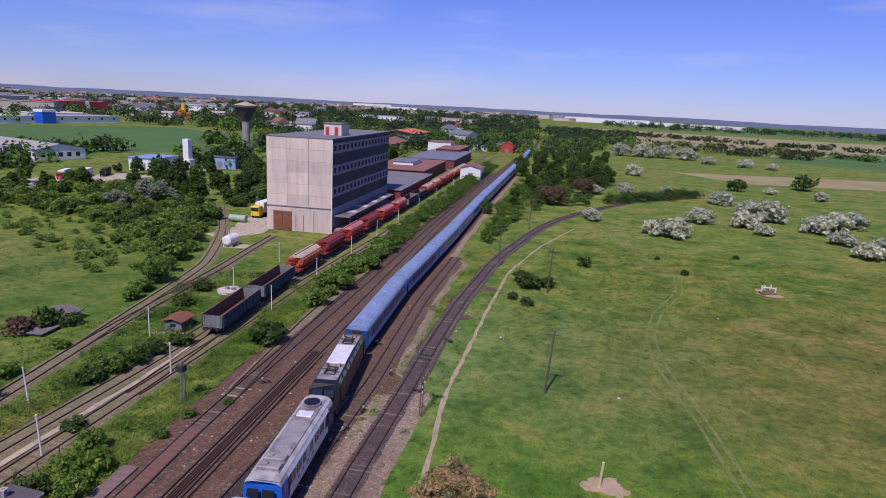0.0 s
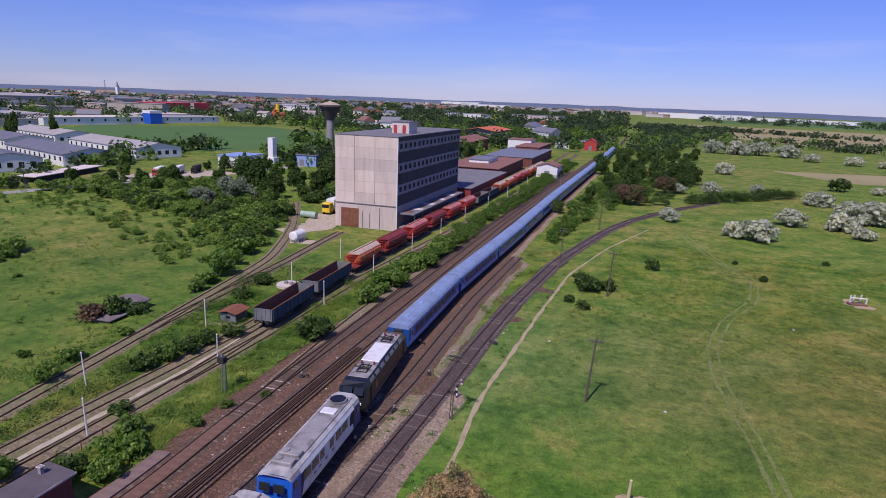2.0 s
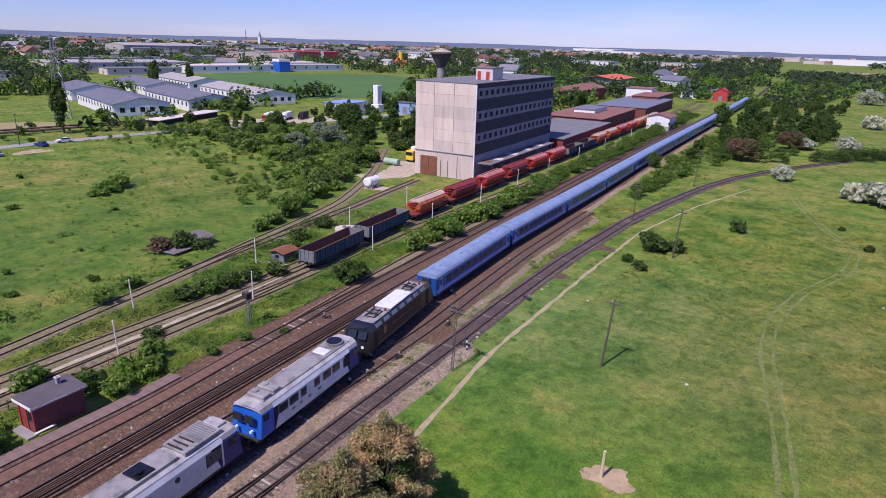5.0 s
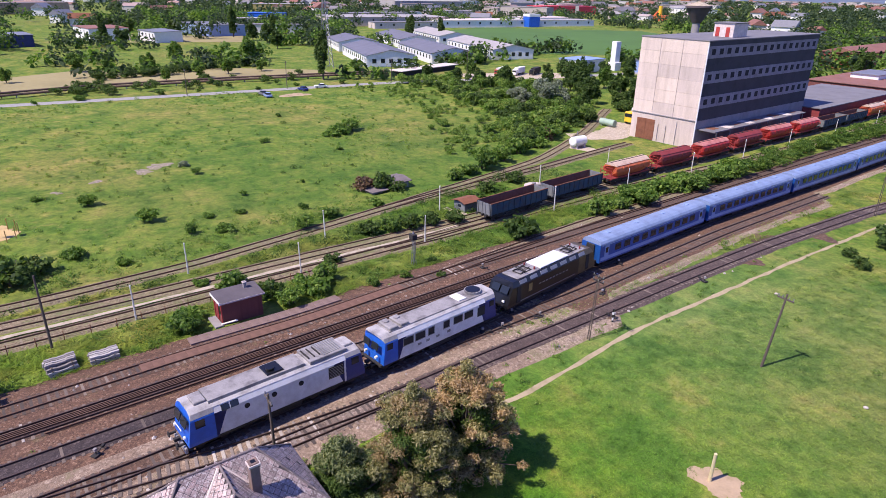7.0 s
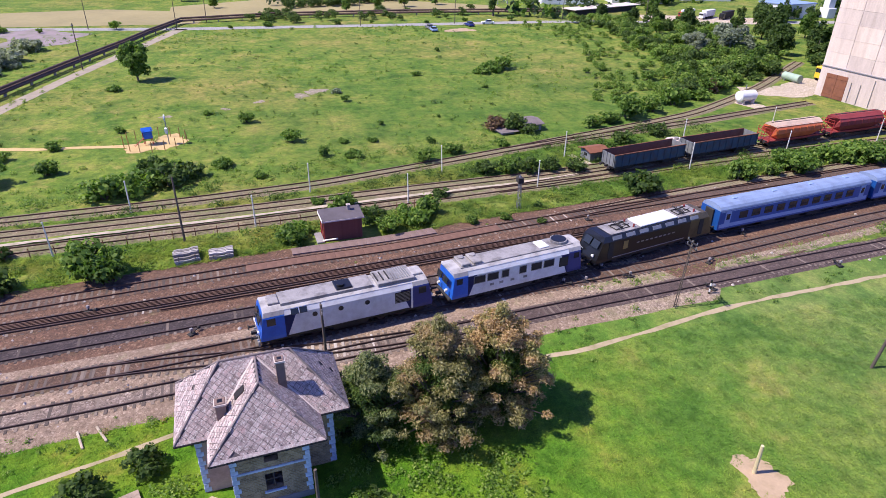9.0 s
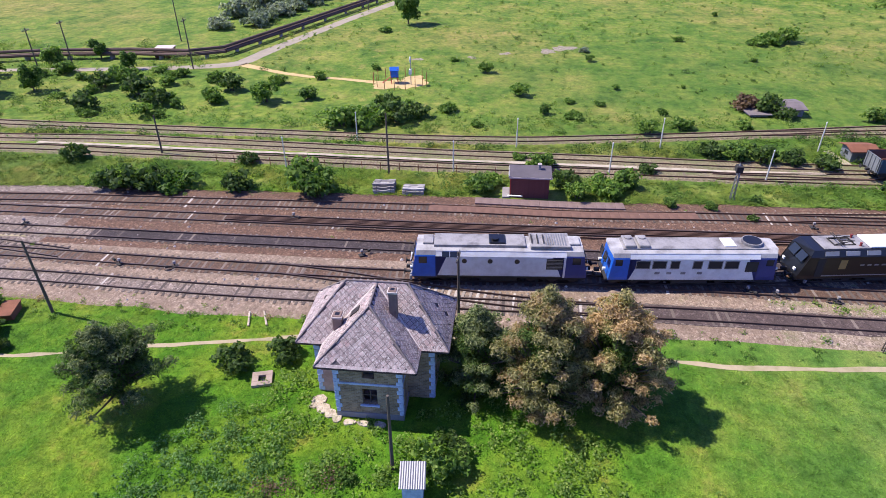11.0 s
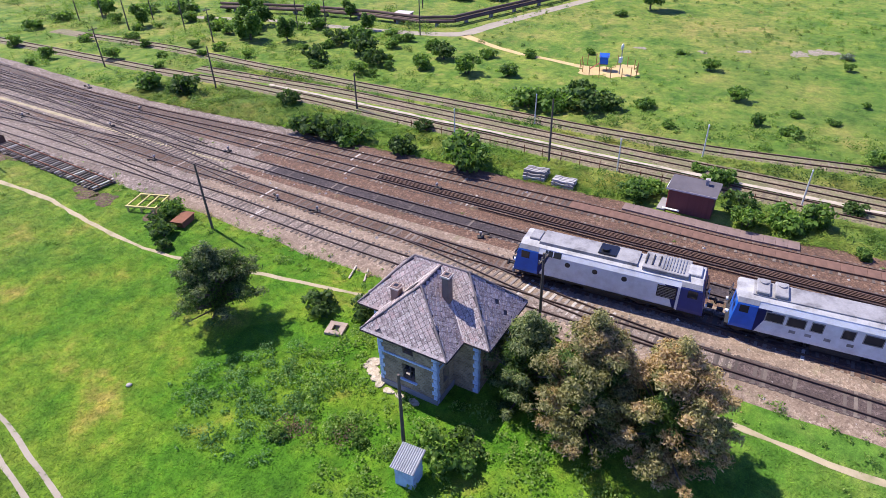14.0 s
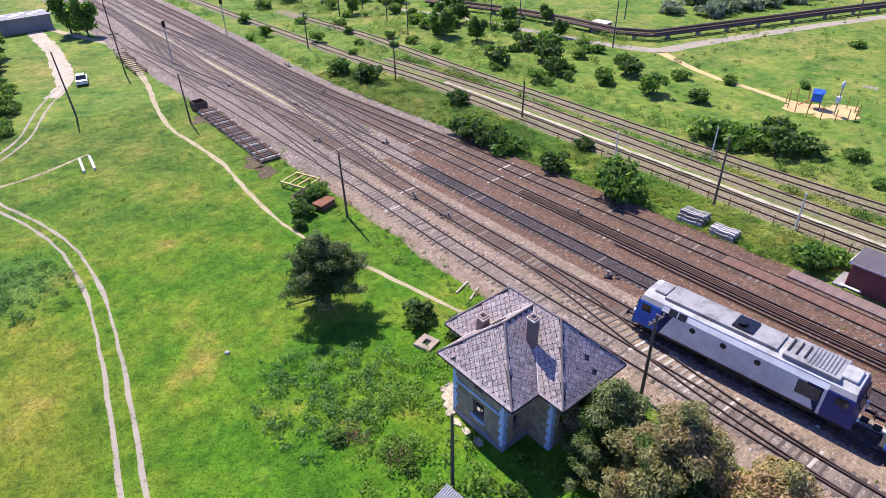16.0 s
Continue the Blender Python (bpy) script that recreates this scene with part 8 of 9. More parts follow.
def lattice_pole(x, y, h, lean=(0, 0)):
    ob = empty("lattice_pole", pose(x, y, 0), "dark steel lattice pole with crossarms and insulators", "pole")
    bm = bmesh.new()
    for s in (-0.14, 0.14):
        tube(bm, (s, 0, -0.1), (s * 0.6 + lean[0], lean[1], h), 0.05, 0.04, seg=6)
    n = int(h / 0.6)
    for i in range(n):
        f0, f1 = i / n, (i + 1) / n
        s = 0.14 if i % 2 else -0.14
        tube(bm, (s * (1 - 0.4 * f0) + lean[0] * f0, lean[1] * f0, h * f0), (-s * (1 - 0.4 * f1) + lean[0] * f1, lean[1] * f1, h * f1), 0.025, seg=5)
    part("lattice_shaft", bm, M["wood_pole"], ob)
    for z in (h - 0.15, h - 0.6):
        a = part("crossarm", boxm(lean[0] - 0.7, lean[0] + 0.7, lean[1] - 0.05, lean[1] + 0.05, z - 0.05, z + 0.05), M["underframe"], ob)
        for s in (-0.62, 0.0, 0.62):
            part("insulator", tubem((lean[0] + s, lean[1], z), (lean[0] + s, lean[1], z + 0.25), 0.045, seg=8), M["metal"], a)
    return ob


def white_post(x, y, h=3.9, lean=0.0):
    ob = empty("lamp_post", pose(x, y, 0), "slim pale concrete post beside the old tracks", "post", "posts along the old tracks")
    part("shaft", tubem((0, 0, -0.2), (lean, 0, h), 0.1, 0.06, seg=8), M["post_white"], ob)
    part("cap", tubem((lean, 0, h), (lean, 0, h + 0.12), 0.1, 0.05, seg=8), M["white"], ob)
    return ob


def build_poles():
    lattice_pole(-14.9, 51.0, 7.0, (0.1, 0.3))
    lattice_pole(-19.9, 116.5, 8.0)
    lattice_pole(-20.5, 160.0, 8.0, (0.3, 0.6))
    wood_pole(-3.3, 61.6, 7.6, (0.5, 0.4), 1, label="leaning wooden pole standing in the meadow")
    wood_pole(-8.2, 102.4, 8.0, (0.4, 0.3))
    wood_pole(-12.2, 18.9, 7.0, (0.0, -0.1), 1)
    wood_pole(2.3, 17.2, 6.2, (0.0, 0.0), 0, label="bare wooden pole by the tin shed")
    wood_pole(-7.8, -14.6, 7.2, (0.3, 0.2), 0, label="bare dark wooden pole beside the track")
    wood_pole(-39.2, 5.9, 7.6, (0.1, 0), 0, label="dark wooden pole on the verge")
    wood_pole(-40.0, -24.5, 5.2, (0.1, 0.2), 0, label="dark wooden pole on the verge")
    wood_pole(-34.7, -48.7, 6.6, (0.2, 0.2), 0, label="dark wooden pole on the verge")
    wood_pole(-31.8, -74.9, 6.8, (0.2, 0.2), 1)
    wood_pole(-2.8, -50.4, 6.9, (0.2, 0.2), 0, label="dark wooden pole beside the track")
    wood_pole(-0.6, -78.9, 7.2, (0.2, 0.2), 1)
    wood_pole(9.5, -62.6, 9.2, (0.4, 0.4), 0, label="tall bare pole by the farm track")
    wood_pole(-4.8, -111, 9.0, (0, 0), 1)
    for x, y, h in ((-67.1, -64.6, 8.5), (-73.6, -63.2, 8.5), (-76.6, -40.9, 9), (-54.6, -84.3, 7), (-51.9, -71.8, 6.4), (-48.7, -94.8, 7.5), (-56.4, -98, 7.5), (-50.8, -108, 7.5), (-47.6, -112, 7.5), (-95.5, -54.4, 9), (-133.6, -24.7, 10), (-189, -10.3, 10), (-203, -2.5, 9), (-186, 46, 8), (-186.5, 78, 9), (-186, 150, 10), (-188, 118, 8), (-193, -36, 9), (-195, -60, 9), (-214, 100, 9)):
        wood_pole(x, y, h, (0.1, 0.1), 1)
    for x, y, l in ((-55.3, 58.3, 0), (-44.8, 49.6, 0.1), (-53.0, 38.6, -0.3), (-43.6, 31.8, -0.2), (-50.2, 20.2, 0.1), (-41.2, 13.4, 0.1), (-48.6, -1.0, -0.1), (-38.8, -7, 0.1), (-57.4, 80.0, 0.0), (-46.6, 74.0, 0), (-48.4, 92, 0), (-50.8, 112, 0), (-52.8, 131, 0), (-54.4, 150, 0), (-56, 172, 0), (-58, 196, 0), (-60, 225, 0), (-60.5, 99.5, 0)):
        white_post(x, y, 3.9, l)
    ob = empty("relay_mast", pose(-39.2, 44.8, 0), "grey lattice mast with a dark signal box on top", "signal")
    bm = bmesh.new()
    for sx in (-0.22, 0.22):
        for sy in (-0.22, 0.22):
            tube(bm, (sx, sy, 0), (sx * 0.5, sy * 0.5, 3.7), 0.04, seg=6)
    for i in range(6):
        z = 0.3 + i * 0.55
        tube(bm, (-0.22, -0.22, z), (0.2, -0.2, z + 0.5), 0.025, seg=5)
        tube(bm, (0.22, -0.22, z), (0.2, 0.2, z + 0.5), 0.025, seg=5)
    part("mast", bm, M["metal"], ob)
    part("signal_box", boxm(-0.6, 0.3, -0.35, 0.35, 3.4, 4.1, 0.05), M["underframe"], ob)
    part("hood", tubem((-0.2, 0, 4.1), (-0.2, 0, 4.4), 0.12, 0.04, seg=8), M["metal"], ob)
    sig = [(-23.2, -94.7, 6.0), (-8.6, -80, 6.5), (-47.5, 226, 6.5)]
    for x, y, h in sig:
        s = empty("rail_signal", pose(x, y, 0), "slim railway signal with a round dark head", "signal")
        part("post", tubem((0, 0, 0), (0, 0, h), 0.08, seg=8), M["metal"], s)
        hd = part("head", boxm(-0.3, 0.3, -0.12, 0.12, h - 0.2, h + 0.9, 0.1), M["black"], s)
        for z in (0.1, 0.55):
            part("lens_hood", tubem((0, -0.3, h + z), (0, -0.1, h + z), 0.12, seg=10), M["underframe"], hd)


build_poles()


# ---- small things along the tracks ----
def point_lever(x, y, rz=0):
    ob = empty("point_lever", pose(x, y, 0.1, rz=rz), "dark steel points lever with weight", "points lever", "points levers")
    part("base", boxm(-0.3, 0.3, -0.25, 0.25, 0, 0.14, 0.02), M["underframe"], ob)
    part("lantern", boxm(-0.12, 0.12, -0.12, 0.12, 0.4, 0.66, 0.03), M["concrete_dark"], ob)
    part("stem", tubem((0, 0, 0.1), (0, 0, 0.5), 0.05, seg=6), M["underframe"], ob)
    bm = tubem((0.2, 0, 0.2), (0.7, 0.1, 0.35), 0.04, seg=6)
    tube(bm, (0.6, 0.1, 0.3), (0.85, 0.12, 0.36), 0.13, seg=8)
    part("weight", bm, M["underframe"], ob)
    return ob


def build_trackside():
    spots = [(-34.0, 51.6), (-20.9, 44.9), (-22.9, 47.6), (-16.7, 56.4), (-20.8, 49.7), (-26.6, 67.3), (-21.1, 42.6), (-21.4, 59.3), (-17.7, 72.4), (-15.3, -13.5), (-15.8, -8.2), (-20.5, -28), (-17.0, -48), (-12.2, -62), (-22.6, -50), (-24.1, -66), (-14.0, -33.5), (-26.6, -1.0), (-20.8, 8.2)]
    p = None
    for i, (x, y) in enumerate(spots):
        m = pose(x, y, 0.1, rz=(i * 67) % 360)
        p = copy_thing(p, m) if p else point_lever(x, y)
    ob = empty("marker_post", pose(-16.2, 55.6, 0), "black and white striped marker post", "marker")
    for i in range(5):
        part("band", tubem((0, 0, i * 0.32), (0, 0, i * 0.32 + 0.32), 0.09, seg=8), M["white" if i % 2 else "black"], ob)
    # stacks of concrete sleepers
    me = bpy.data.meshes.new("concrete_sleeper")
    bm = bmesh.new()
    prism(bm, [(-1.2, 0), (-1.2, 0.2), (-0.55, 0.22), (-0.35, 0.15), (0.35, 0.15), (0.55, 0.22), (1.2, 0.2), (1.2, 0)], -0.12, 0.12)
    bm.to_mesh(me)
    bm.free()
    me.materials.append(M["sleeper_stack"])
    for x, y, rz, rows in ((-35.0, 6.5, 100, (7, 7, 6, 4)), (-34.9, 9.9, 98, (5, 5, 4))):
        ob = empty("sleeper_stack", pose(x, y, 0, rz=rz), "stack of pale concrete sleepers in the grass", "sleeper stack")
        for k, count in enumerate(rows):
            for j in range(count):
                o = new("concrete_sleeper", me)
                o.parent = ob
                o.matrix_local = pose(random.uniform(-0.1, 0.1), (j - count / 2 + 0.5) * 0.33, k * 0.27, rz=random.uniform(-4, 4))
            if k + 1 < len(rows):
                for x0 in (-0.8, 0.8):
                    part("batten", boxm(x0 - 0.05, x0 + 0.05, -count * 0.165, count * 0.165, k * 0.27 + 0.19, k * 0.27 + 0.27), M["wood_pole"], ob)
    # low wire fence beside the loading track
    fence = empty("wire_fence", pose(0, 0, 0), "low fence of rusty posts and thin wire", "fence")
    last = None
    for i in range(23):
        y = -16 + i * 2.3
        at = Vector((T7.at(y) + 1.95, y, 0))
        part("post", tubem(at - Vector((0, 0, 0.1)), at + Vector((random.uniform(-0.08, 0.08), 0, 1.15)), 0.045, seg=6), M["rust"], fence)
        if last is not None:
            for z in (0.55, 1.05):
                part("wire", tubem(last + Vector((0, 0, z)), at + Vector((0, 0, z)), 0.012, seg=4), M["rail_old"], fence)
        last = at
    # old track panels stacked beside the branch line
    ob = empty("track_panel_stack", pose(-6.4, -42.2, 0, rz=2.6), "stacked old track panels with wooden sleepers", "track panel")
    for k in range(2):
        for s in (-0.75, 0.75):
            part("old_rail", boxm(s - 0.04, s + 0.04, -11.5, 10.5, 0.2 + k * 0.32, 0.34 + k * 0.32), M["rust"], ob)
        for i in range(36):
            o = new("old_sleeper", SLEEPER["sleeper_pale" if (i * 5 + k) % 4 == 0 else "sleeper_dark"])
            o.parent = ob
            o.matrix_local = pose(random.uniform(-0.1, 0.1), -11.3 + i * 0.61, 0.2 + k * 0.32, rz=random.uniform(-3, 3))
    bx = empty("scrap_box", pose(-5.4, -54.8, 0, rz=10) @ Matrix.Diagonal((0.8, 0.8, 0.75, 1)), "rusty dark steel scrap box", "box")
    bm = bmesh.new()
    for a in ((-1.1, -1.0, -1.2, 1.2), (1.0, 1.1, -1.2, 1.2), (-1.1, 1.1, -1.2, -1.1), (-1.1, 1.1, 1.1, 1.2)):
        box(bm, *a, 0.2, 1.7)
    box(bm, -1.1, 1.1, -1.2, 1.2, 0.2, 0.3)
    part("shell", bm, M["rail_old"], bx)
    for x in (-0.8, 0.8):
        part("skid", boxm(x - 0.1, x + 0.1, -1.3, 1.3, 0, 0.2), M["rust"], bx)
    # flat trolleys standing on the old siding
    for y, rz in ((-88.5, 3), (-81, 4)):
        f = empty("flat_trolley", pose(-2.7, y, 0, rz=rz), "low rusty flat trolley frame", "trolley")
        for x in (-0.95, 0.95):
            part("side_beam", boxm(x - 0.09, x + 0.09, -3.2, 3.2, 0.5, 0.66), M["pipe"], f)
        for yy in (-3.1, -1.9, -0.6, 0.6, 1.9, 3.1):
            part("cross_beam", boxm(-0.9, 0.9, yy - 0.16, yy + 0.16, 0.52, 0.62), M["pipe"], f)
        for x in (-0.9, 0.9):
            for yy in (-2.4, 2.4):
                part("wheel", tubem((x - 0.06, yy, 0.3), (x + 0.06, yy, 0.3), 0.3, seg=12), M["rail"], f)
        part("stanchion", tubem((-1, -3.1, 0.6), (-1, -3.1, 1.5), 0.05, seg=6), M["rust"], f)
        part("stanchion", tubem((1, -3.1, 0.6), (1, -3.1, 1.5), 0.05, seg=6), M["rust"], f)
        part("headboard", boxm(-1, 1, -3.16, -3.06, 1.2, 1.3), M["rust"], f)
    # yellow frame and rusty box by the branch line
    y = empty("lifting_frame", pose(-7.0, -24.0, 0, rz=25), "faded yellow steel lifting frame on the grass", "frame")
    for x in (-1.3, 1.3):
        part("rail", boxm(x - 0.09, x + 0.09, -1.7, 1.7, 0.5, 0.68), M["yellow_faded"], y)
        for yy in (-1.5, 0, 1.5):
            part("leg", boxm(x - 0.07, x + 0.07, yy - 0.07, yy + 0.07, 0, 0.5), M["yellow_faded"], y)
    for yy in (-1.6, -0.5, 0.6, 1.6):
        part("cross_bar", boxm(-1.3, 1.3, yy - 0.08, yy + 0.08, 0.55, 0.66), M["yellow_faded"], y)
    r = empty("rusty_hopper", pose(-6.9, -17.9, 0, rz=20) @ Matrix.Diagonal((0.75, 0.75, 0.75, 1)), "rusty steel hopper lying in weeds", "hopper")
    bm = bmesh.new()
    prism(bm, [(-1.1, 0), (-1.4, 0.9), (1.4, 0.9), (1.1, 0)], -0.8, 0.8)
    part("bin", bm, M["rust"], r)
    part("lip", boxm(-1.5, 1.5, -0.9, 0.9, 0.88, 0.95), M["rust"], r)
    # benches, well, shed, post
    for dx in (0, 1.0):
        b = empty("concrete_beam", pose(-9.9 - dx * 0.3, 1.9 + dx * 1.3, 0, rz=-68 + 8 * dx), "pale concrete beam lying in the grass", "beam")
        part("beam", boxm(-0.08, 0.08, -0.95, 0.95, 0.0, 0.14, 0.02), M["pale_dirt"], b)
    for dx in (0, 1.15):
        b = empty("concrete_beam", pose(10.7 + dx, -44.2 + 0.1 * dx, 0, rz=-2), "pale concrete beam lying in the grass", "beam")
        part("beam", boxm(-0.14, 0.14, -2.1, 2.1, 0.0, 0.3, 0.02), M["post_white"], b)
    w = empty("well_cover", pose(-3.5, 6.0, 0, rz=20) @ Matrix.Diagonal((0.85, 0.85, 0.8, 1)), "square concrete well cover with open hatch", "well")
    bm = bmesh.new()
    for a in ((-0.85, -0.35, -0.85, 0.85), (0.35, 0.85, -0.85, 0.85), (-0.35, 0.35, -0.85, -0.3), (-0.35, 0.35, 0.3, 0.85)):
        box(bm, *a, 0, 0.28, 0.02)
    part("slab", bm, M["well_stone"], w)
    part("shaft", boxm(-0.35, 0.35, -0.3, 0.3, 0.0, 0.03), M["black"], w)
    s = empty("tin_shed", pose(3.95, 18.9, 0, rz=-80) @ Matrix.Diagonal((0.8, 0.85, 0.95, 1)), "small pale blue shed with corrugated metal roof", "shed")
    part("wall", boxm(-0.75, 0.75, -0.7, 0.7, 0, 1.75), M["quoin"], s)
    bm = bmesh.new()
    n = 22
    pts = [(-0.95 + 1.9 * i / n, 0.04 if i % 2 else 0.0) for i in range(n + 1)]
    prism(bm, [(x, z + 0.02) for x, z in pts] + [(x, z) for x, z in reversed(pts)], -1.0, 1.0)
    bmesh.ops.transform(bm, matrix=pose(0, 0, 1.95, rx=-10), verts=bm.verts)
    part("roof", bm, M["metal"], s)
    part("door", boxm(0.74, 0.78, -0.35, 0.35, 0.05, 1.6), M["wood_pole"], s)
    p = empty("timber_post", pose(3.65, 44.9, 0), "pale peeled timber post in bare sand", "post")
    part("shaft", tubem((0, 0, -0.3), (0.15, -0.25, 2.6), 0.14, 0.11, seg=10), M["timber_pale"], p)
    for x, y in ((5.0, 63.4), (9.0, -1.9), (20, 100), (-11.5, 77), (-26.9, 62), (-17.2, 9.2)):
        st = empty("boulder", pose(x, y, 0), "small pale stone lying in the open", "stone")
        bm = bmesh.new()
        bmesh.ops.create_icosphere(bm, subdivisions=2, radius=0.2)
        for v in bm.verts:
            v.co *= 1 + 0.25 * noise.noise(v.co * 3 + Vector((x, y, 0)))
            v.co.z = v.co.z * 0.6 + 0.07
        part("stone", bm, M["stone_pale"], st)
    g = empty("log_pile", pose(31.2, 120.6, 0, rz=15), "pale timber posts standing on bare sand", "timber")
    for x, y, h in ((-1.2, 0, 1.6), (-0.4, 0.6, 1.5), (0.6, 0.4, 1.7), (1.2, -0.4, 1.4)):
        part("post", tubem((x, y, 0), (x + 0.1, y, h), 0.14, seg=8), M["post_white"], g)
    part("cross_log", tubem((-1.3, 0, 1.2), (1.3, -0.3, 1.2), 0.13, seg=8), M["post_white"], g)
    part("heap", boxm(-1.5, 1.5, -0.8, 0.6, 0, 0.35, 0.1), M["rust_load"], g)


build_trackside()


# ---- left meadow: playground, ruin, tank, pipes, cars ----
def car(x, y, rz, mat, label):
    ob = empty("car", pose(x, y, 0, rz=rz), label, "car", "parked cars")
    bm = bmesh.new()
    prism(bm, [(-2.1, 0.3), (-2.15, 0.75), (-1.3, 0.92), (1.5, 0.95), (2.1, 0.8), (2.1, 0.3)], -0.85, 0.85)
    part("body", bm, M[mat], ob)
    bm = bmesh.new()
    fs = prism(bm, [(-0.8, 0.9), (-0.25, 1.42), (1.0, 1.45), (1.6, 0.93)], -0.78, 0.78)
    for v in bm.verts:
        if v.co.z > 1.2:
            v.co.y *= 0.82
    part("cabin", bm, M["glass"], ob)
    part("roof", boxm(-0.2, 1.0, -0.62, 0.62, 1.43, 1.48, 0.02), M[mat], ob)
    for xx in (-1.35, 1.35):
        for s in (-1, 1):
            t = part("wheel", tubem((xx, s * 0.68, 0.31), (xx, s * 0.87, 0.31), 0.31, seg=14), M["black"], ob)
            part("rim", tubem((xx, s * 0.86, 0.31), (xx, s * 0.885, 0.31), 0.18, seg=10), M["metal"], t)
    for s in (-0.6, 0.6):
        part("headlight", boxm(-2.17, -2.1, s - 0.2, s + 0.2, 0.6, 0.74), M["white"], ob)
        part("tail_light", boxm(2.08, 2.13, s - 0.18, s + 0.18, 0.62, 0.76), M["red"], ob)
    return ob


def lorry(x, y, rz, cab, box_mat, label, size=1.0):
    ob = empty("lorry", pose(x, y, 0, rz=rz) @ Matrix.Diagonal((size, size, size, 1)), label, "lorry", "parked lorries")
    c = part("cab", boxm(-1.2, 1.2, -2.2, 0, 0.6, 3.2, 0.12), M[cab], ob)
    part("windscreen", boxm(-1.05, 1.05, -2.23, -2.18, 1.9, 2.8), M["glass"], c)
    part("trailer", boxm(-1.25, 1.25, 0.5, 10.5, 1.1, 3.9, 0.05), M[box_mat], ob)
    part("chassis", boxm(-0.9, 0.9, -2, 10.3, 0.6, 1.0), M["underframe"], ob)
    for yy in (-1.3, 2.0, 7.4, 8.7):
        for s in (-1, 1):
            part("wheel", tubem((s * 0.85, yy, 0.5), (s * 1.2, yy, 0.5), 0.5, seg=12), M["black"], ob)
    return ob


def build_meadow():
    p = empty("playground_tower", pose(-74.8, -2.6, 0, rz=20) @ Matrix.Diagonal((0.8, 0.8, 0.85, 1)), "blue roofed playground tower on sandy ground", "playground")
    for x in (-0.7, 0.7):
        for y in (-0.7, 0.7):
            part("post", tubem((x, y, 0), (x, y, 2.9), 0.06, seg=8), M["red"], p)
    part("deck", boxm(-0.8, 0.8, -0.8, 0.8, 1.2, 1.3), M["wood_pole"], p)
    for a in ((-0.8, -0.74, -0.8, 0.8), (0.74, 0.8, -0.8, 0.8), (-0.8, 0.8, 0.74, 0.8)):
        part("panel", boxm(*a, 1.3, 2.5), M["blue"], p)
    bm = bmesh.new()
    prism(bm, [(-0.95, 2.6), (0, 3.2), (0.95, 2.6)], -0.95, 0.95)
    part("roof", bm, M["blue"], p)
    bm = bmesh.new()
    for s in (-0.25, 0.25):
        tube(bm, (s, -0.8, 1.25), (s, -2.6, 0.1), 0.05, seg=6)
    box(bm, -0.25, 0.25, -1.0, -0.8, 1.2, 1.26)
    part("slide", bm, M["red"], p)
    b = empty("basketball_hoop", pose(-74.2, 0.4, 0), "white mast with a round board", "mast")
    part("mast", tubem((0, 0, 0), (0, 0, 4.2), 0.08, seg=8), M["metal"], b)
    part("board", tubem((0, -0.1, 4.2), (0, 0.02, 4.2), 0.5, seg=16), M["white"], b)
    part("box", boxm(-0.4, 0.4, -0.25, 0.1, 1.8, 2.6), M["white"], b)
    proto = None
    for i in range(16):
        a = 2 * math.pi * i / 16
        x, y = -74.6 + 3.8 * math.cos(a), -1.6 + 4.6 * math.sin(a)
        if proto:
            copy_thing(proto, pose(x, y, 0))
        else:
            proto = empty("fence_post", pose(x, y, 0), "thin wooden fence post round the playground", "post", "playground posts")
            part("shaft", tubem((0, 0, -0.1), (0.03, 0, 1.7), 0.06, seg=6), M["post_ochre"], proto)
    # ruined shed with purple-grey roof
    r = empty("ruined_shelter", pose(-70.2, 58.4, 0, rz=10), "low ruined shelter with sagging grey roof", "shelter")
    part("wall", boxm(-1.7, 1.7, -1.5, 1.5, 0, 1.3), M["concrete_dark"], r)
    bm = bmesh.new()
    prism(bm, [(-2.2, 1.3), (0, 1.5), (2.2, 1.1), (2.2, 1.22), (0, 1.66), (-2.2, 1.42)], -1.9, 1.9)
    part("roof", bm, M["slate_old"], r)
    fallen = part("fallen_roof", boxm(-2.6, 2.2, -6.4, -3.0, 0.35, 0.5, 0.03), M["slate_old"], r, "collapsed grey roof slab")
    part("stub_wall", boxm(-1.8, 1.6, -6.0, -3.4, 0, 0.35), M["concrete_dark"], fallen)
    # gabled hut beside the wagons
    h = empty("line_hut", pose(-54.0, 62.4, 0, rz=8) @ Matrix.Diagonal((0.95, 0.95, 0.72, 1)), "small hut with a rusty red gabled roof", "hut")
    part("wall", boxm(-1.3, 1.3, -1.5, 1.5, 0, 2.0), M["wagon_grey"], h)
    part("door", boxm(-1.34, -1.28, -0.5, 0.4, 0, 1.8), M["blue_dark"], h)
    part("window", boxm(-0.4, 0.4, -1.54, -1.48, 0.9, 1.5), M["glass"], h)
    bm = bmesh.new()
    prism(bm, [(-1.7, 1.95), (0, 2.5), (1.7, 1.95), (1.7, 2.07), (0, 2.62), (-1.7, 2.07)], -1.9, 1.9)
    part("roof", bm, M["rust"], h)
    tagged(ribbon("hut_apron", [(-56, 59.6, 0.5), (-53, 60.2, 0.6), (-51, 61, 0.5)], 0.03, M["pale_dirt"], 0.1), "pale concrete apron of the hut", "apron")
    wb = empty("water_pit", pose(-57.6, 79.3, 0), "low round concrete pit cover", "pit")
    part("ring", tubem((0, 0, 0), (0, 0, 0.4), 2.0, seg=24), M["concrete"], wb)
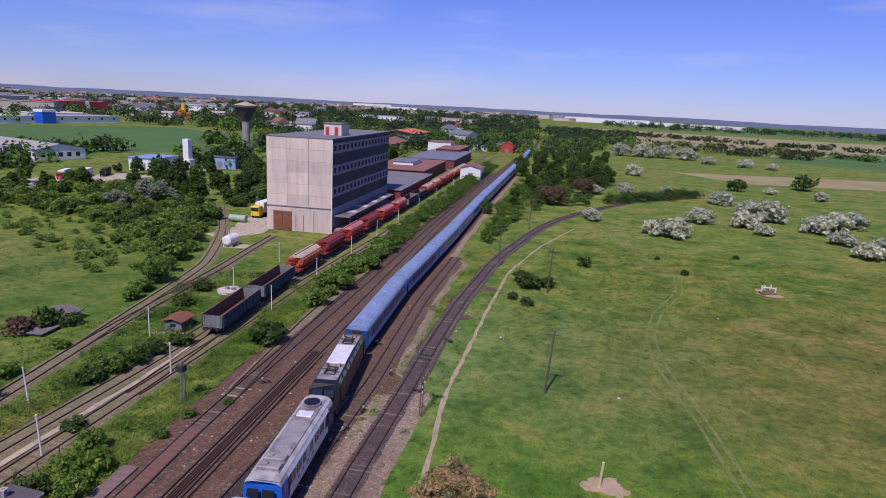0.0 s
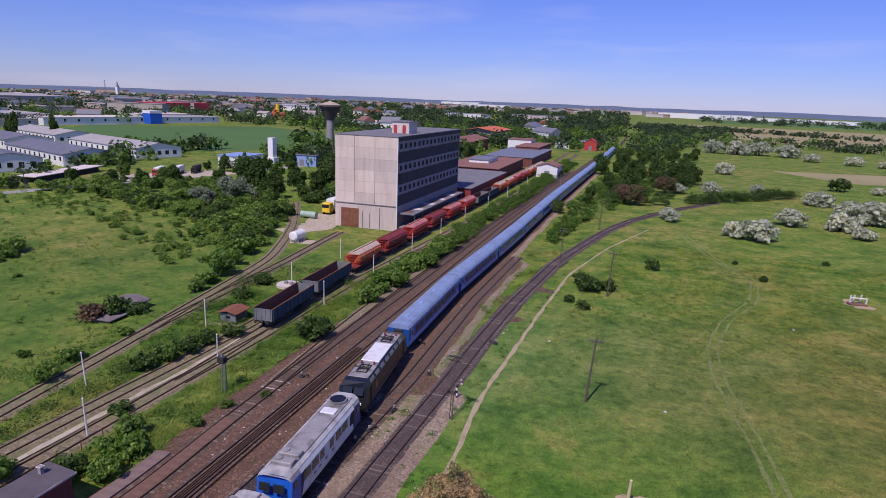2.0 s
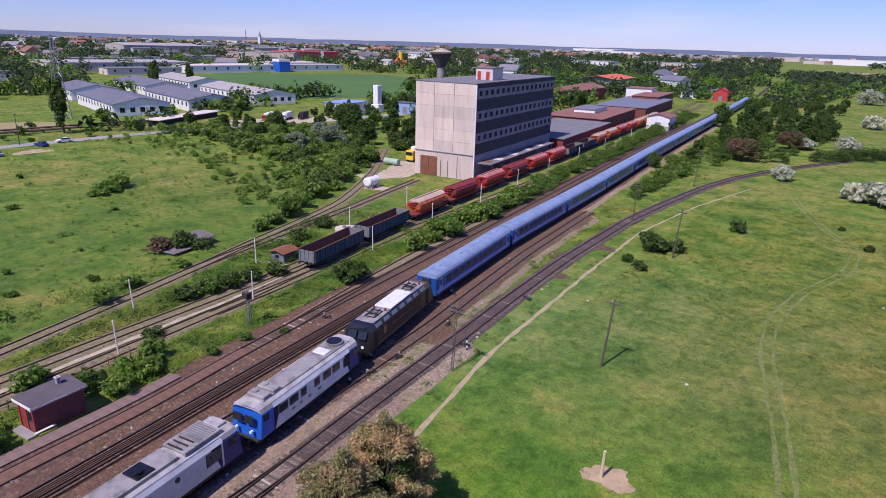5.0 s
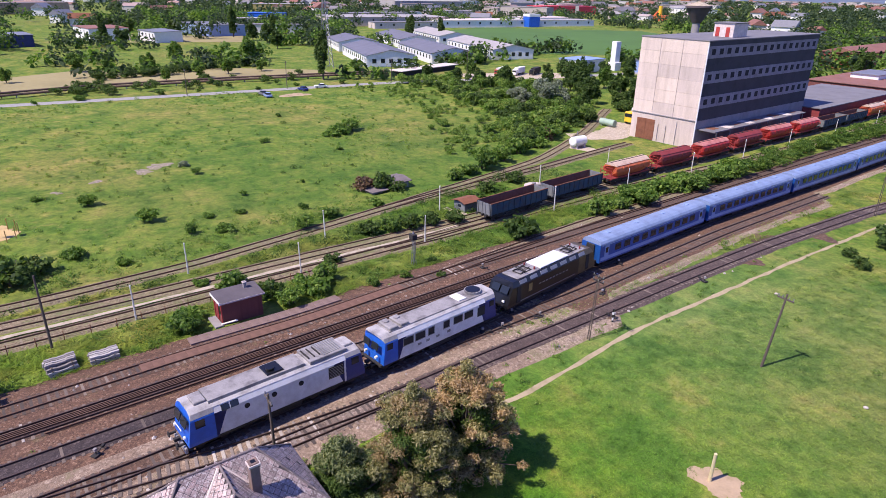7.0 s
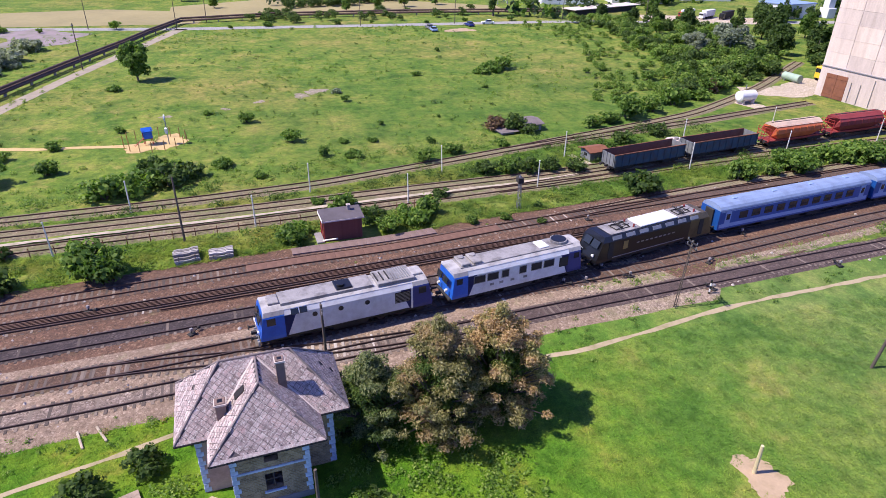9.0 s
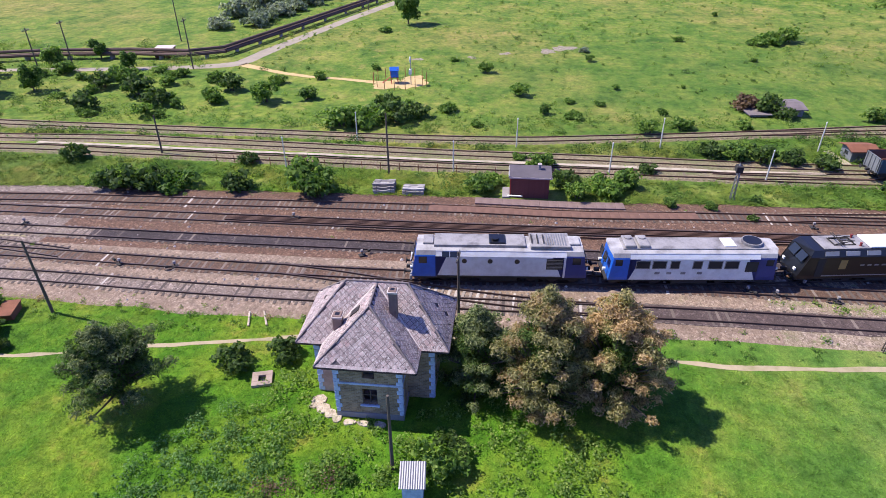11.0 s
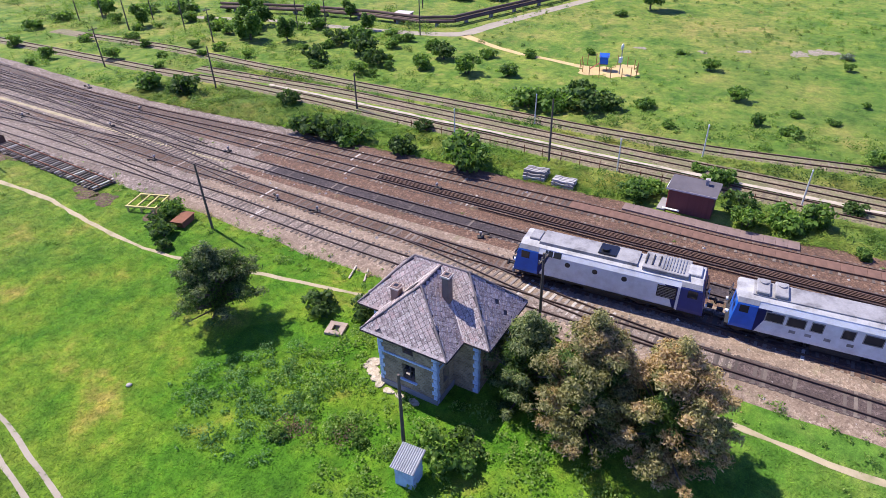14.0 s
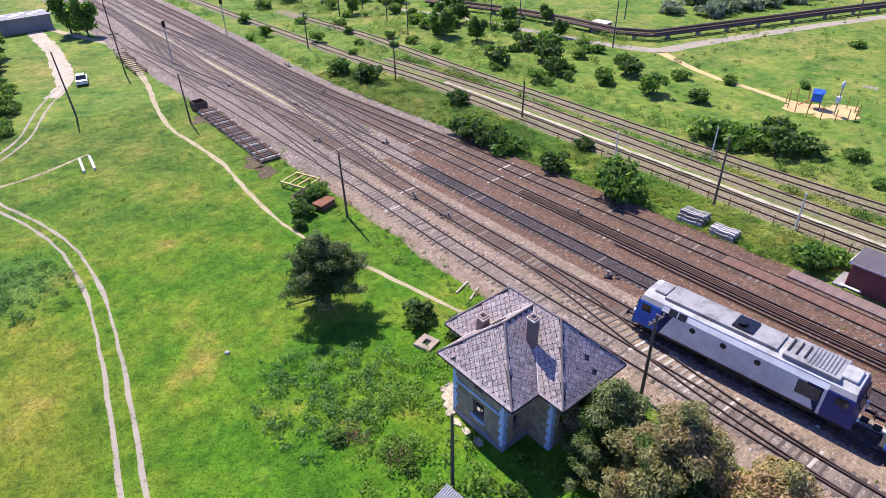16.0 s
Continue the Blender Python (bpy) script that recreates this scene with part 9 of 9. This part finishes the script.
    for s in (-0.5, 0.6):
        part("hatch", tubem((s, 0, 0.4), (s, 0, 0.8), 0.35, seg=12), M["concrete_dark"], wb)
    # white tank
    t = empty("tank", pose(-76.6, 106.8, 0, rz=6), "white horizontal fuel tank on a cradle", "tank")
    bm = tubem((0, -1.8, 1.5), (0, 1.8, 1.5), 1.05, seg=24)
    tube(bm, (0, -2.0, 1.5), (0, -1.8, 1.5), 0.75, 1.05, seg=24)
    part("shell", bm, M["white"], t)
    for y in (-1.2, 1.2):
        part("cradle", boxm(-1.0, 1.0, y - 0.2, y + 0.2, 0, 0.9), M["concrete"], t)
    part("pipe", tubem((0, -0.5, 2.9), (0, -0.5, 3.7), 0.08, seg=8), M["metal"], t)
    g = empty("tank", pose(-90.6, 130.0, 0, rz=96), "pale green horizontal tank by the store", "tank")
    part("shell", tubem((0, -2.2, 1.0), (0, 2.2, 1.0), 0.85, seg=20), M["tank_green"], g)
    for y in (-1.4, 1.4):
        part("cradle", boxm(-0.7, 0.7, y - 0.15, y + 0.15, 0, 0.5), M["metal"], g)
    lorry(-90.0, 138.5, 6, "yellow", "white", "yellow lorry with white trailer by the store")
    lorry(-184.5, 164, 30, "red", "white", "red lorry with white box parked on the apron", 0.75)
    lorry(-182, 171, 30, "white", "white", "white lorry parked on the apron", 0.75)
    lorry(-180, 178, 30, "black", "underframe", "dark lorry parked on the apron", 0.7)
    car(-172.5, 67.2, 0, "coach_light", "pale blue car parked on the meadow's edge")
    car(-177.0, 67.0, 5, "metal", "silver car parked near the road")
    car(-180.5, 81.4, 10, "blue_dark", "dark blue car parked near the road")
    car(-183.5, 88.8, 80, "white", "white car parked by the road")
    car(6.0, -79.0, 82, "white", "white car parked on the dirt track")
    # twin pipes on stands
    pl = empty("pipeline", pose(0, 0, 0), "rusty twin heating pipes on low stands", "pipeline")
    run = [(-70, -92), (-78, -72), (-81.5, -56), (-82.3, -45), (-86, -39.5), (-106.6, -34.4), (-133, -28), (-160.5, -20.5), (-178, -16.5), (-200, -10), (-208, 20), (-209, 66), (-205, 112), (-203, 124)]
    for off, z in ((-0.45, 1.0), (0.45, 1.0), (0.0, 1.75)):
        for (x0, y0), (x1, y1) in zip(run, run[1:]):
            d = Vector((x1 - x0, y1 - y0, 0)).normalized()
            n = Vector((d.y, -d.x, 0)) * off
            part("pipe", tubem((x0 + n.x, y0 + n.y, z), (x1 + n.x + d.x * 0.2, y1 + n.y + d.y * 0.2, z), 0.3, seg=8), M["pipe"], pl)
    for (x0, y0), (x1, y1) in zip(run, run[1:]):
        n = max(1, int(math.hypot(x1 - x0, y1 - y0) / 7))
        for i in range(n):
            x, y = x0 + (x1 - x0) * (i + 0.5) / n, y0 + (y1 - y0) * (i + 0.5) / n
            part("stand", boxm(x - 0.6, x + 0.6, y - 0.12, y + 0.12, 0, 0.75), M["concrete_dark"], pl)
    v = empty("valve_chamber", pose(-84.2, -51.0, 0, rz=15), "square rusty brick valve chamber", "chamber")
    part("wall", boxm(-1.5, 1.5, -1.6, 1.6, 0, 1.5), M["brick_dark"], v)
    part("cover", boxm(-1.7, 1.7, -1.8, 1.8, 1.5, 1.65), M["concrete"], v)
    sh = empty("yard_building", pose(9.5, -125.5, 0, rz=8), "low shed with white patched roof", "shed")
    part("wall", boxm(-5, 5, -2.8, 2.8, 0, 2.8), M["concrete_dark"], sh)
    rf = part("roof", boxm(-5.4, 5.4, -3.2, 3.2, 2.8, 3.0), M["concrete_dark"], sh)
    for i in range(8):
        part("roof_patch", boxm(-4.8 + i * 1.2, -3.9 + i * 1.2, -2.4 + (i % 3), -0.6 + (i % 3), 3.0, 3.05), M["white"], rf)


build_meadow()


# ---- distance ----
def build_distance():
    w = empty("water_tower", pose(-213, 318, 0) @ Matrix.Diagonal((0.86, 0.86, 0.98, 1)), "dark flared concrete water tower", "water tower")
    part("shaft", tubem((0, 0, 0), (0, 0, 17.5), 2.7, 2.4, seg=20), M["concrete_dark"], w)
    bm = tubem((0, 0, 17.0), (0, 0, 25.0), 2.8, 7.6, seg=24)
    tube(bm, (0, 0, 25.0), (0, 0, 26.0), 8.2, 8.0, seg=24)
    part("bowl", bm, M["bowl_dark"], w)
    part("cap", tubem((0, 0, 26.0), (0, 0, 28.2), 8.0, 0.6, seg=24), M["strip"], w)
    for x, y, l, roof in ((-229, 139, 58, "roof_blue"), (-228, 171, 60, "roof_blue"), (-232, 208, 68, "roof_pale"), (-306, 196, 60, "roof_blue"), (-322, 232, 62, "roof_pale"), (-300, 156, 40, "roof_blue")):
        b = shed("barracks", (x, y), 77, 22, l, 4.7, "white", roof, "long white barracks hall with grey metal roof", pitch=2.2, windows=12, door=False)
        part("gable_panel", boxm(-10.6, 10.6, -0.06, 0.02, 0.3, 4.4), M["white"], b)
        for xx in (-7.5, -3.7, 0, 3.7, 7.5):
            part("gable_window", boxm(xx - 0.9, xx + 0.9, -0.1, -0.04, 1.6, 3.4), M["glass"], b)
    # The near-black wall block stands in for the shade under the shelter's roof.
    shed("canopy", (-200.5, 127), 20, 5, 34, 1.9, "underframe", "concrete", "long low shelter with pale roof, shade beneath as dark block", windows=0, door=False, over=1.2)
    shed("blue_building", (-182, 200), 10, 12, 16, 5, "white", "coach_light", "low white and blue building", windows=3)
    shed("blue_building", (-165, 226), 10, 14, 18, 5, "coach_light", "metal", "low blue building with flat roof", windows=3)
    c = empty("white_silo_tower", pose(-178, 222, 0), "slim white tower above the trees", "tower")
    part("tower", boxm(-1.4, 1.4, -1.4, 1.4, 0, 12, 0.1), M["white"], c)
    part("foot", boxm(-2.2, 2.2, -1.8, 1.8, 0, 3.5, 0.1), M["white"], c)
    shed("kiosk", (-103, 160), 8, 4, 5, 3, "coach_light", "blue", "small blue kiosk under the trees")
    shed("factory", (-735, 632), -6, 40, 96, 11, "red_bright", "red_bright", "long bright red factory hall", windows=0)
    shed("factory", (-492, 318), -10, 36, 74, 6, "white", "concrete", "low white factory wing with pale roof", windows=7)
    shed("factory", (-484, 396), -10, 30, 86, 5.5, "white", "roof_pale", "low white factory wing with grey roof", windows=7)
    shed("factory", (-520, 430), -10, 40, 60, 6.2, "white", "concrete", "white factory hall behind a low wing", windows=5)
    e = empty("factory_entrance", pose(-464, 401, 0, rz=-10), "bright blue entrance block of the factory", "building")
    part("wall", boxm(-6, 6, 0, 11, 0, 11), M["blue"], e)
    part("band", boxm(-6.2, 6.2, -0.2, 11.2, 9.2, 11.4), M["white"], e)
    shed("factory", (-548, 232), -10, 60, 112, 7.5, "concrete", "roof_pale", "wide grey industrial hall with pale roof", windows=7)
    shed("factory", (-600, 268), -10, 34, 70, 8, "concrete", "roof_felt", "wide grey industrial hall", windows=5)
    shed("factory", (-486, 252), -10, 20, 56, 5, "concrete", "roof_felt", "low grey workshop row", windows=5)
    shed("factory", (-900, 476), -8, 70, 112, 14, "roof_pale", "roof_pale", "large grey warehouse with low roof", pitch=3.0, windows=0)
    shed("factory", (-960, 600), -8, 60, 70, 13, "white", "roof_pale", "large white warehouse with flat roof", windows=0)
    shed("factory", (-870, 262), -20, 34, 66, 10, "yellow_faded", "roof_pale", "yellow walled depot hall in the town", windows=0)
    shed("factory", (-622, 186), -40, 24, 34, 8, "blue", "blue", "hall with a bright blue roof", windows=0)
    shed("factory", (-462, 140), -20, 16, 40, 6, "white", "roof_felt", "pale workshop hall with dark roof", windows=5)
    shed("factory", (-560, 150), -15, 20, 40, 6, "concrete", "roof_pale", "grey workshop hall in the town", windows=4)
    shed("factory", (-660, 330), -10, 30, 60, 7, "white", "roof_felt", "white workshop hall with dark roof", windows=4)
    shed("factory", (-690, 420), -10, 26, 80, 7, "concrete", "roof_pale", "long pale storage hall", windows=0)
    shed("factory", (-420, 70), -80, 16, 30, 6, "white", "metal", "pale workshop hall in the town", windows=5)
    shed("factory", (-450, 40), -80, 22, 36, 7, "white", "roof_felt_red", "pale workshop hall with red roof", windows=5)
    shed("factory", (-480, 110), -80, 26, 50, 7, "coach_light", "metal", "blue-grey workshop hall with metal roof", windows=5)
    shed("factory", (-410, -5), -80, 16, 26, 6, "blue_dark", "metal", "small blue-grey workshop hall", windows=4)
    shed("factory", (-1000, 2700), 80, 160, 200, 16, "white", "white", "distant long white logistics hall")
    shed("factory", (-760, 2300), 80, 80, 160, 12, "white", "white", "distant white industrial hall")
    shed("factory", (60, 1960), 84, 50, 250, 14, "white", "white", "distant white production hall")
    shed("factory", (320, 1990), 84, 30, 330, 10, "white", "white", "distant low white sheds")
    shed("factory", (-640, 900), 70, 30, 120, 8, "white", "metal", "long pale industrial hall", windows=10)
    shed("factory", (-300, 560), 70, 20, 60, 6, "white", "concrete", "low white hall among trees", windows=6)
    shed("factory", (-330, 900), 75, 16, 70, 10, "white", "metal", "pale flats beyond the orchard", windows=8)
    shed("factory", (-240, 1000), 75, 20, 90, 10, "concrete", "metal", "unfinished pale hall beyond the orchard", windows=8)
    t = empty("orange_plant", pose(-525, 655, 0, rz=30) @ Matrix.Diagonal((0.65, 0.65, 0.7, 1)), "orange and rust mixing plant", "plant")
    part("hall", boxm(-14, 14, -8, 8, 0, 9), M["orange"], t)
    part("silo", tubem((0, 0, 0), (0, 0, 24), 3.5, seg=16), M["yellow"], t)
    part("conveyor", tubem((-12, 0, 6), (0, 0, 20), 1.4, seg=8), M["orange"], t)
    s = empty("twin_silos", pose(830, 1720, 0), "pair of distant white silos", "silo")
    for x in (0, 34):
        part("silo", tubem((x, 0, 0), (x, 0, 52), 9, seg=16), M["white"], s)
    ch = empty("church_tower", pose(-1560, 1250, 0), "slim distant white church tower", "tower")
    part("tower", boxm(-4, 4, -4, 4, 0, 28), M["white"], ch)
    part("spire", tubem((0, 0, 28), (0, 0, 44), 4.6, 0.3, seg=8), M["metal"], ch)
    # town houses
    rnd = random.Random(31)
    protos = []
    for wall, roof in (("white", "rust"), ("post_white", "roof_felt_red"), ("white", "metal"), ("concrete", "roof_felt")):
        h = empty("town_house", pose(0, 0, -60), "distant pale town house with tiled roof", "house", "town houses")
        part("wall", boxm(-5, 5, -7, 7, 0, 6), M[wall], h)
        bm = bmesh.new()
        prism(bm, [(-5.6, 5.9), (0, 9.6), (5.6, 5.9)], -7.6, 7.6)
        part("roof", bm, M[roof], h)
        protos.append(h)
    for i in range(110):
        a = math.radians(rnd.uniform(14, 92))
        d = rnd.uniform(560, 2300)
        x, y = -d * math.sin(a), d * math.cos(a)
        if -480 < x < -240 and 190 < y < 500:
            continue
        k = rnd.uniform(0.8, 1.5)
        copy_thing(protos[rnd.randrange(4)], pose(x, y, 0, rz=rnd.uniform(0, 180)) @ Matrix.Diagonal((k, k * rnd.uniform(0.8, 1.8), k, 1)))
    drop_things(protos)
    # roofs and walls of the far town, too many to count
    rnd = random.Random(77)
    walls, roofs = [[], []], [[], []]
    for _ in range(620):
        a = math.radians(rnd.uniform(3, 96))
        d = rnd.uniform(800 if a > 0.6 else 1900, 3100)
        cx, cy, tn = -d * math.sin(a), d * math.cos(a), rnd.uniform(0, 3.14)
        w, l, h = (rnd.uniform(4, 7), rnd.uniform(6, 11), rnd.uniform(4, 8)) if rnd.random() < 0.8 else (rnd.uniform(8, 16), rnd.uniform(20, 45), rnd.uniform(6, 13))
        top = h + (w * 0.55 if w < 7.5 else 0.6)
        c, sn = math.cos(tn), math.sin(tn)
        at = lambda x, y, z: (cx + x * c - y * sn, cy + x * sn + y * c, z)  # noqa: E731
        v, f = walls
        b = len(v)
        v += [at(x, y, z) for z in (0, h) for x, y in ((-w, -l), (w, -l), (w, l), (-w, l))]
        f += [(b + i, b + (i + 1) % 4, b + 4 + (i + 1) % 4, b + 4 + i) for i in range(4)]
        v, f = roofs
        b = len(v)
        v += [at(x, y, z) for x, y, z in ((-w - 0.5, -l - 0.5, h), (w + 0.5, -l - 0.5, h), (w + 0.5, l + 0.5, h), (-w - 0.5, l + 0.5, h), (0, -l - 0.5, top), (0, l + 0.5, top))]
        f += [(b, b + 1, b + 4), (b + 2, b + 3, b + 5), (b + 1, b + 2, b + 5, b + 4), (b + 3, b, b + 4, b + 5)]
    tagged(from_lists("town_walls", *walls, M["town_wall"]), "pale house walls of the far town", "town", kind="stuff")
    tagged(from_lists("town_roofs", *roofs, M["town_roof"]), "red and grey roofs of the far town", "town", kind="stuff")
    # low hills on the horizon, distance haze put into their bluish colour
    v, f = [], []
    n = 160
    for i in range(n + 1):
        a = math.radians(-75 + 190 * i / n)
        for k, (d, z) in enumerate(((3300, -2), (4000, 13), (4700, 27))):
            hh = z * (0.6 + 0.5 * noise.noise(Vector((i * 0.11, k, 3.1))) + 0.2 * noise.noise(Vector((i * 0.5, k, 1)))) if k else -2
            v.append((-d * math.sin(a), d * math.cos(a), hh))
        if i:
            for k in range(2):
                p = (i - 1) * 3 + k
                f.append((p, p + 1, p + 4, p + 3))
    tagged(from_lists("backdrop_hills", v, f, M["haze_hill"]), "low wooded hills on the horizon, haze in their colour", "hills", kind="structure")
    # lattice mast in the industrial quarter
    for x, y, h in ((-236, 112, 30), (-900, 700, 40), (250, 900, 24)):
        m = empty("lattice_mast", pose(x, y, 0), "tall steel lattice mast", "mast")
        bm = bmesh.new()
        for sx, sy in ((-1, -1), (1, -1), (1, 1), (-1, 1)):
            tube(bm, (sx * 2.2, sy * 2.2, 0), (sx * 0.3, sy * 0.3, h), 0.16, 0.1, seg=5)
        for i in range(12):
            f0, f1 = i / 12, (i + 1) / 12
            r0, r1 = 2.2 - 1.9 * f0, 2.2 - 1.9 * f1
            for q in range(4):
                a0, a1 = math.pi / 4 + q * math.pi / 2, math.pi / 4 + (q + 1) * math.pi / 2
                tube(bm, (r0 * 1.414 * math.cos(a0), r0 * 1.414 * math.sin(a0), h * f0), (r1 * 1.414 * math.cos(a1), r1 * 1.414 * math.sin(a1), h * f1), 0.08, seg=4)
        part("lattice", bm, M["metal"], m)


build_distance()
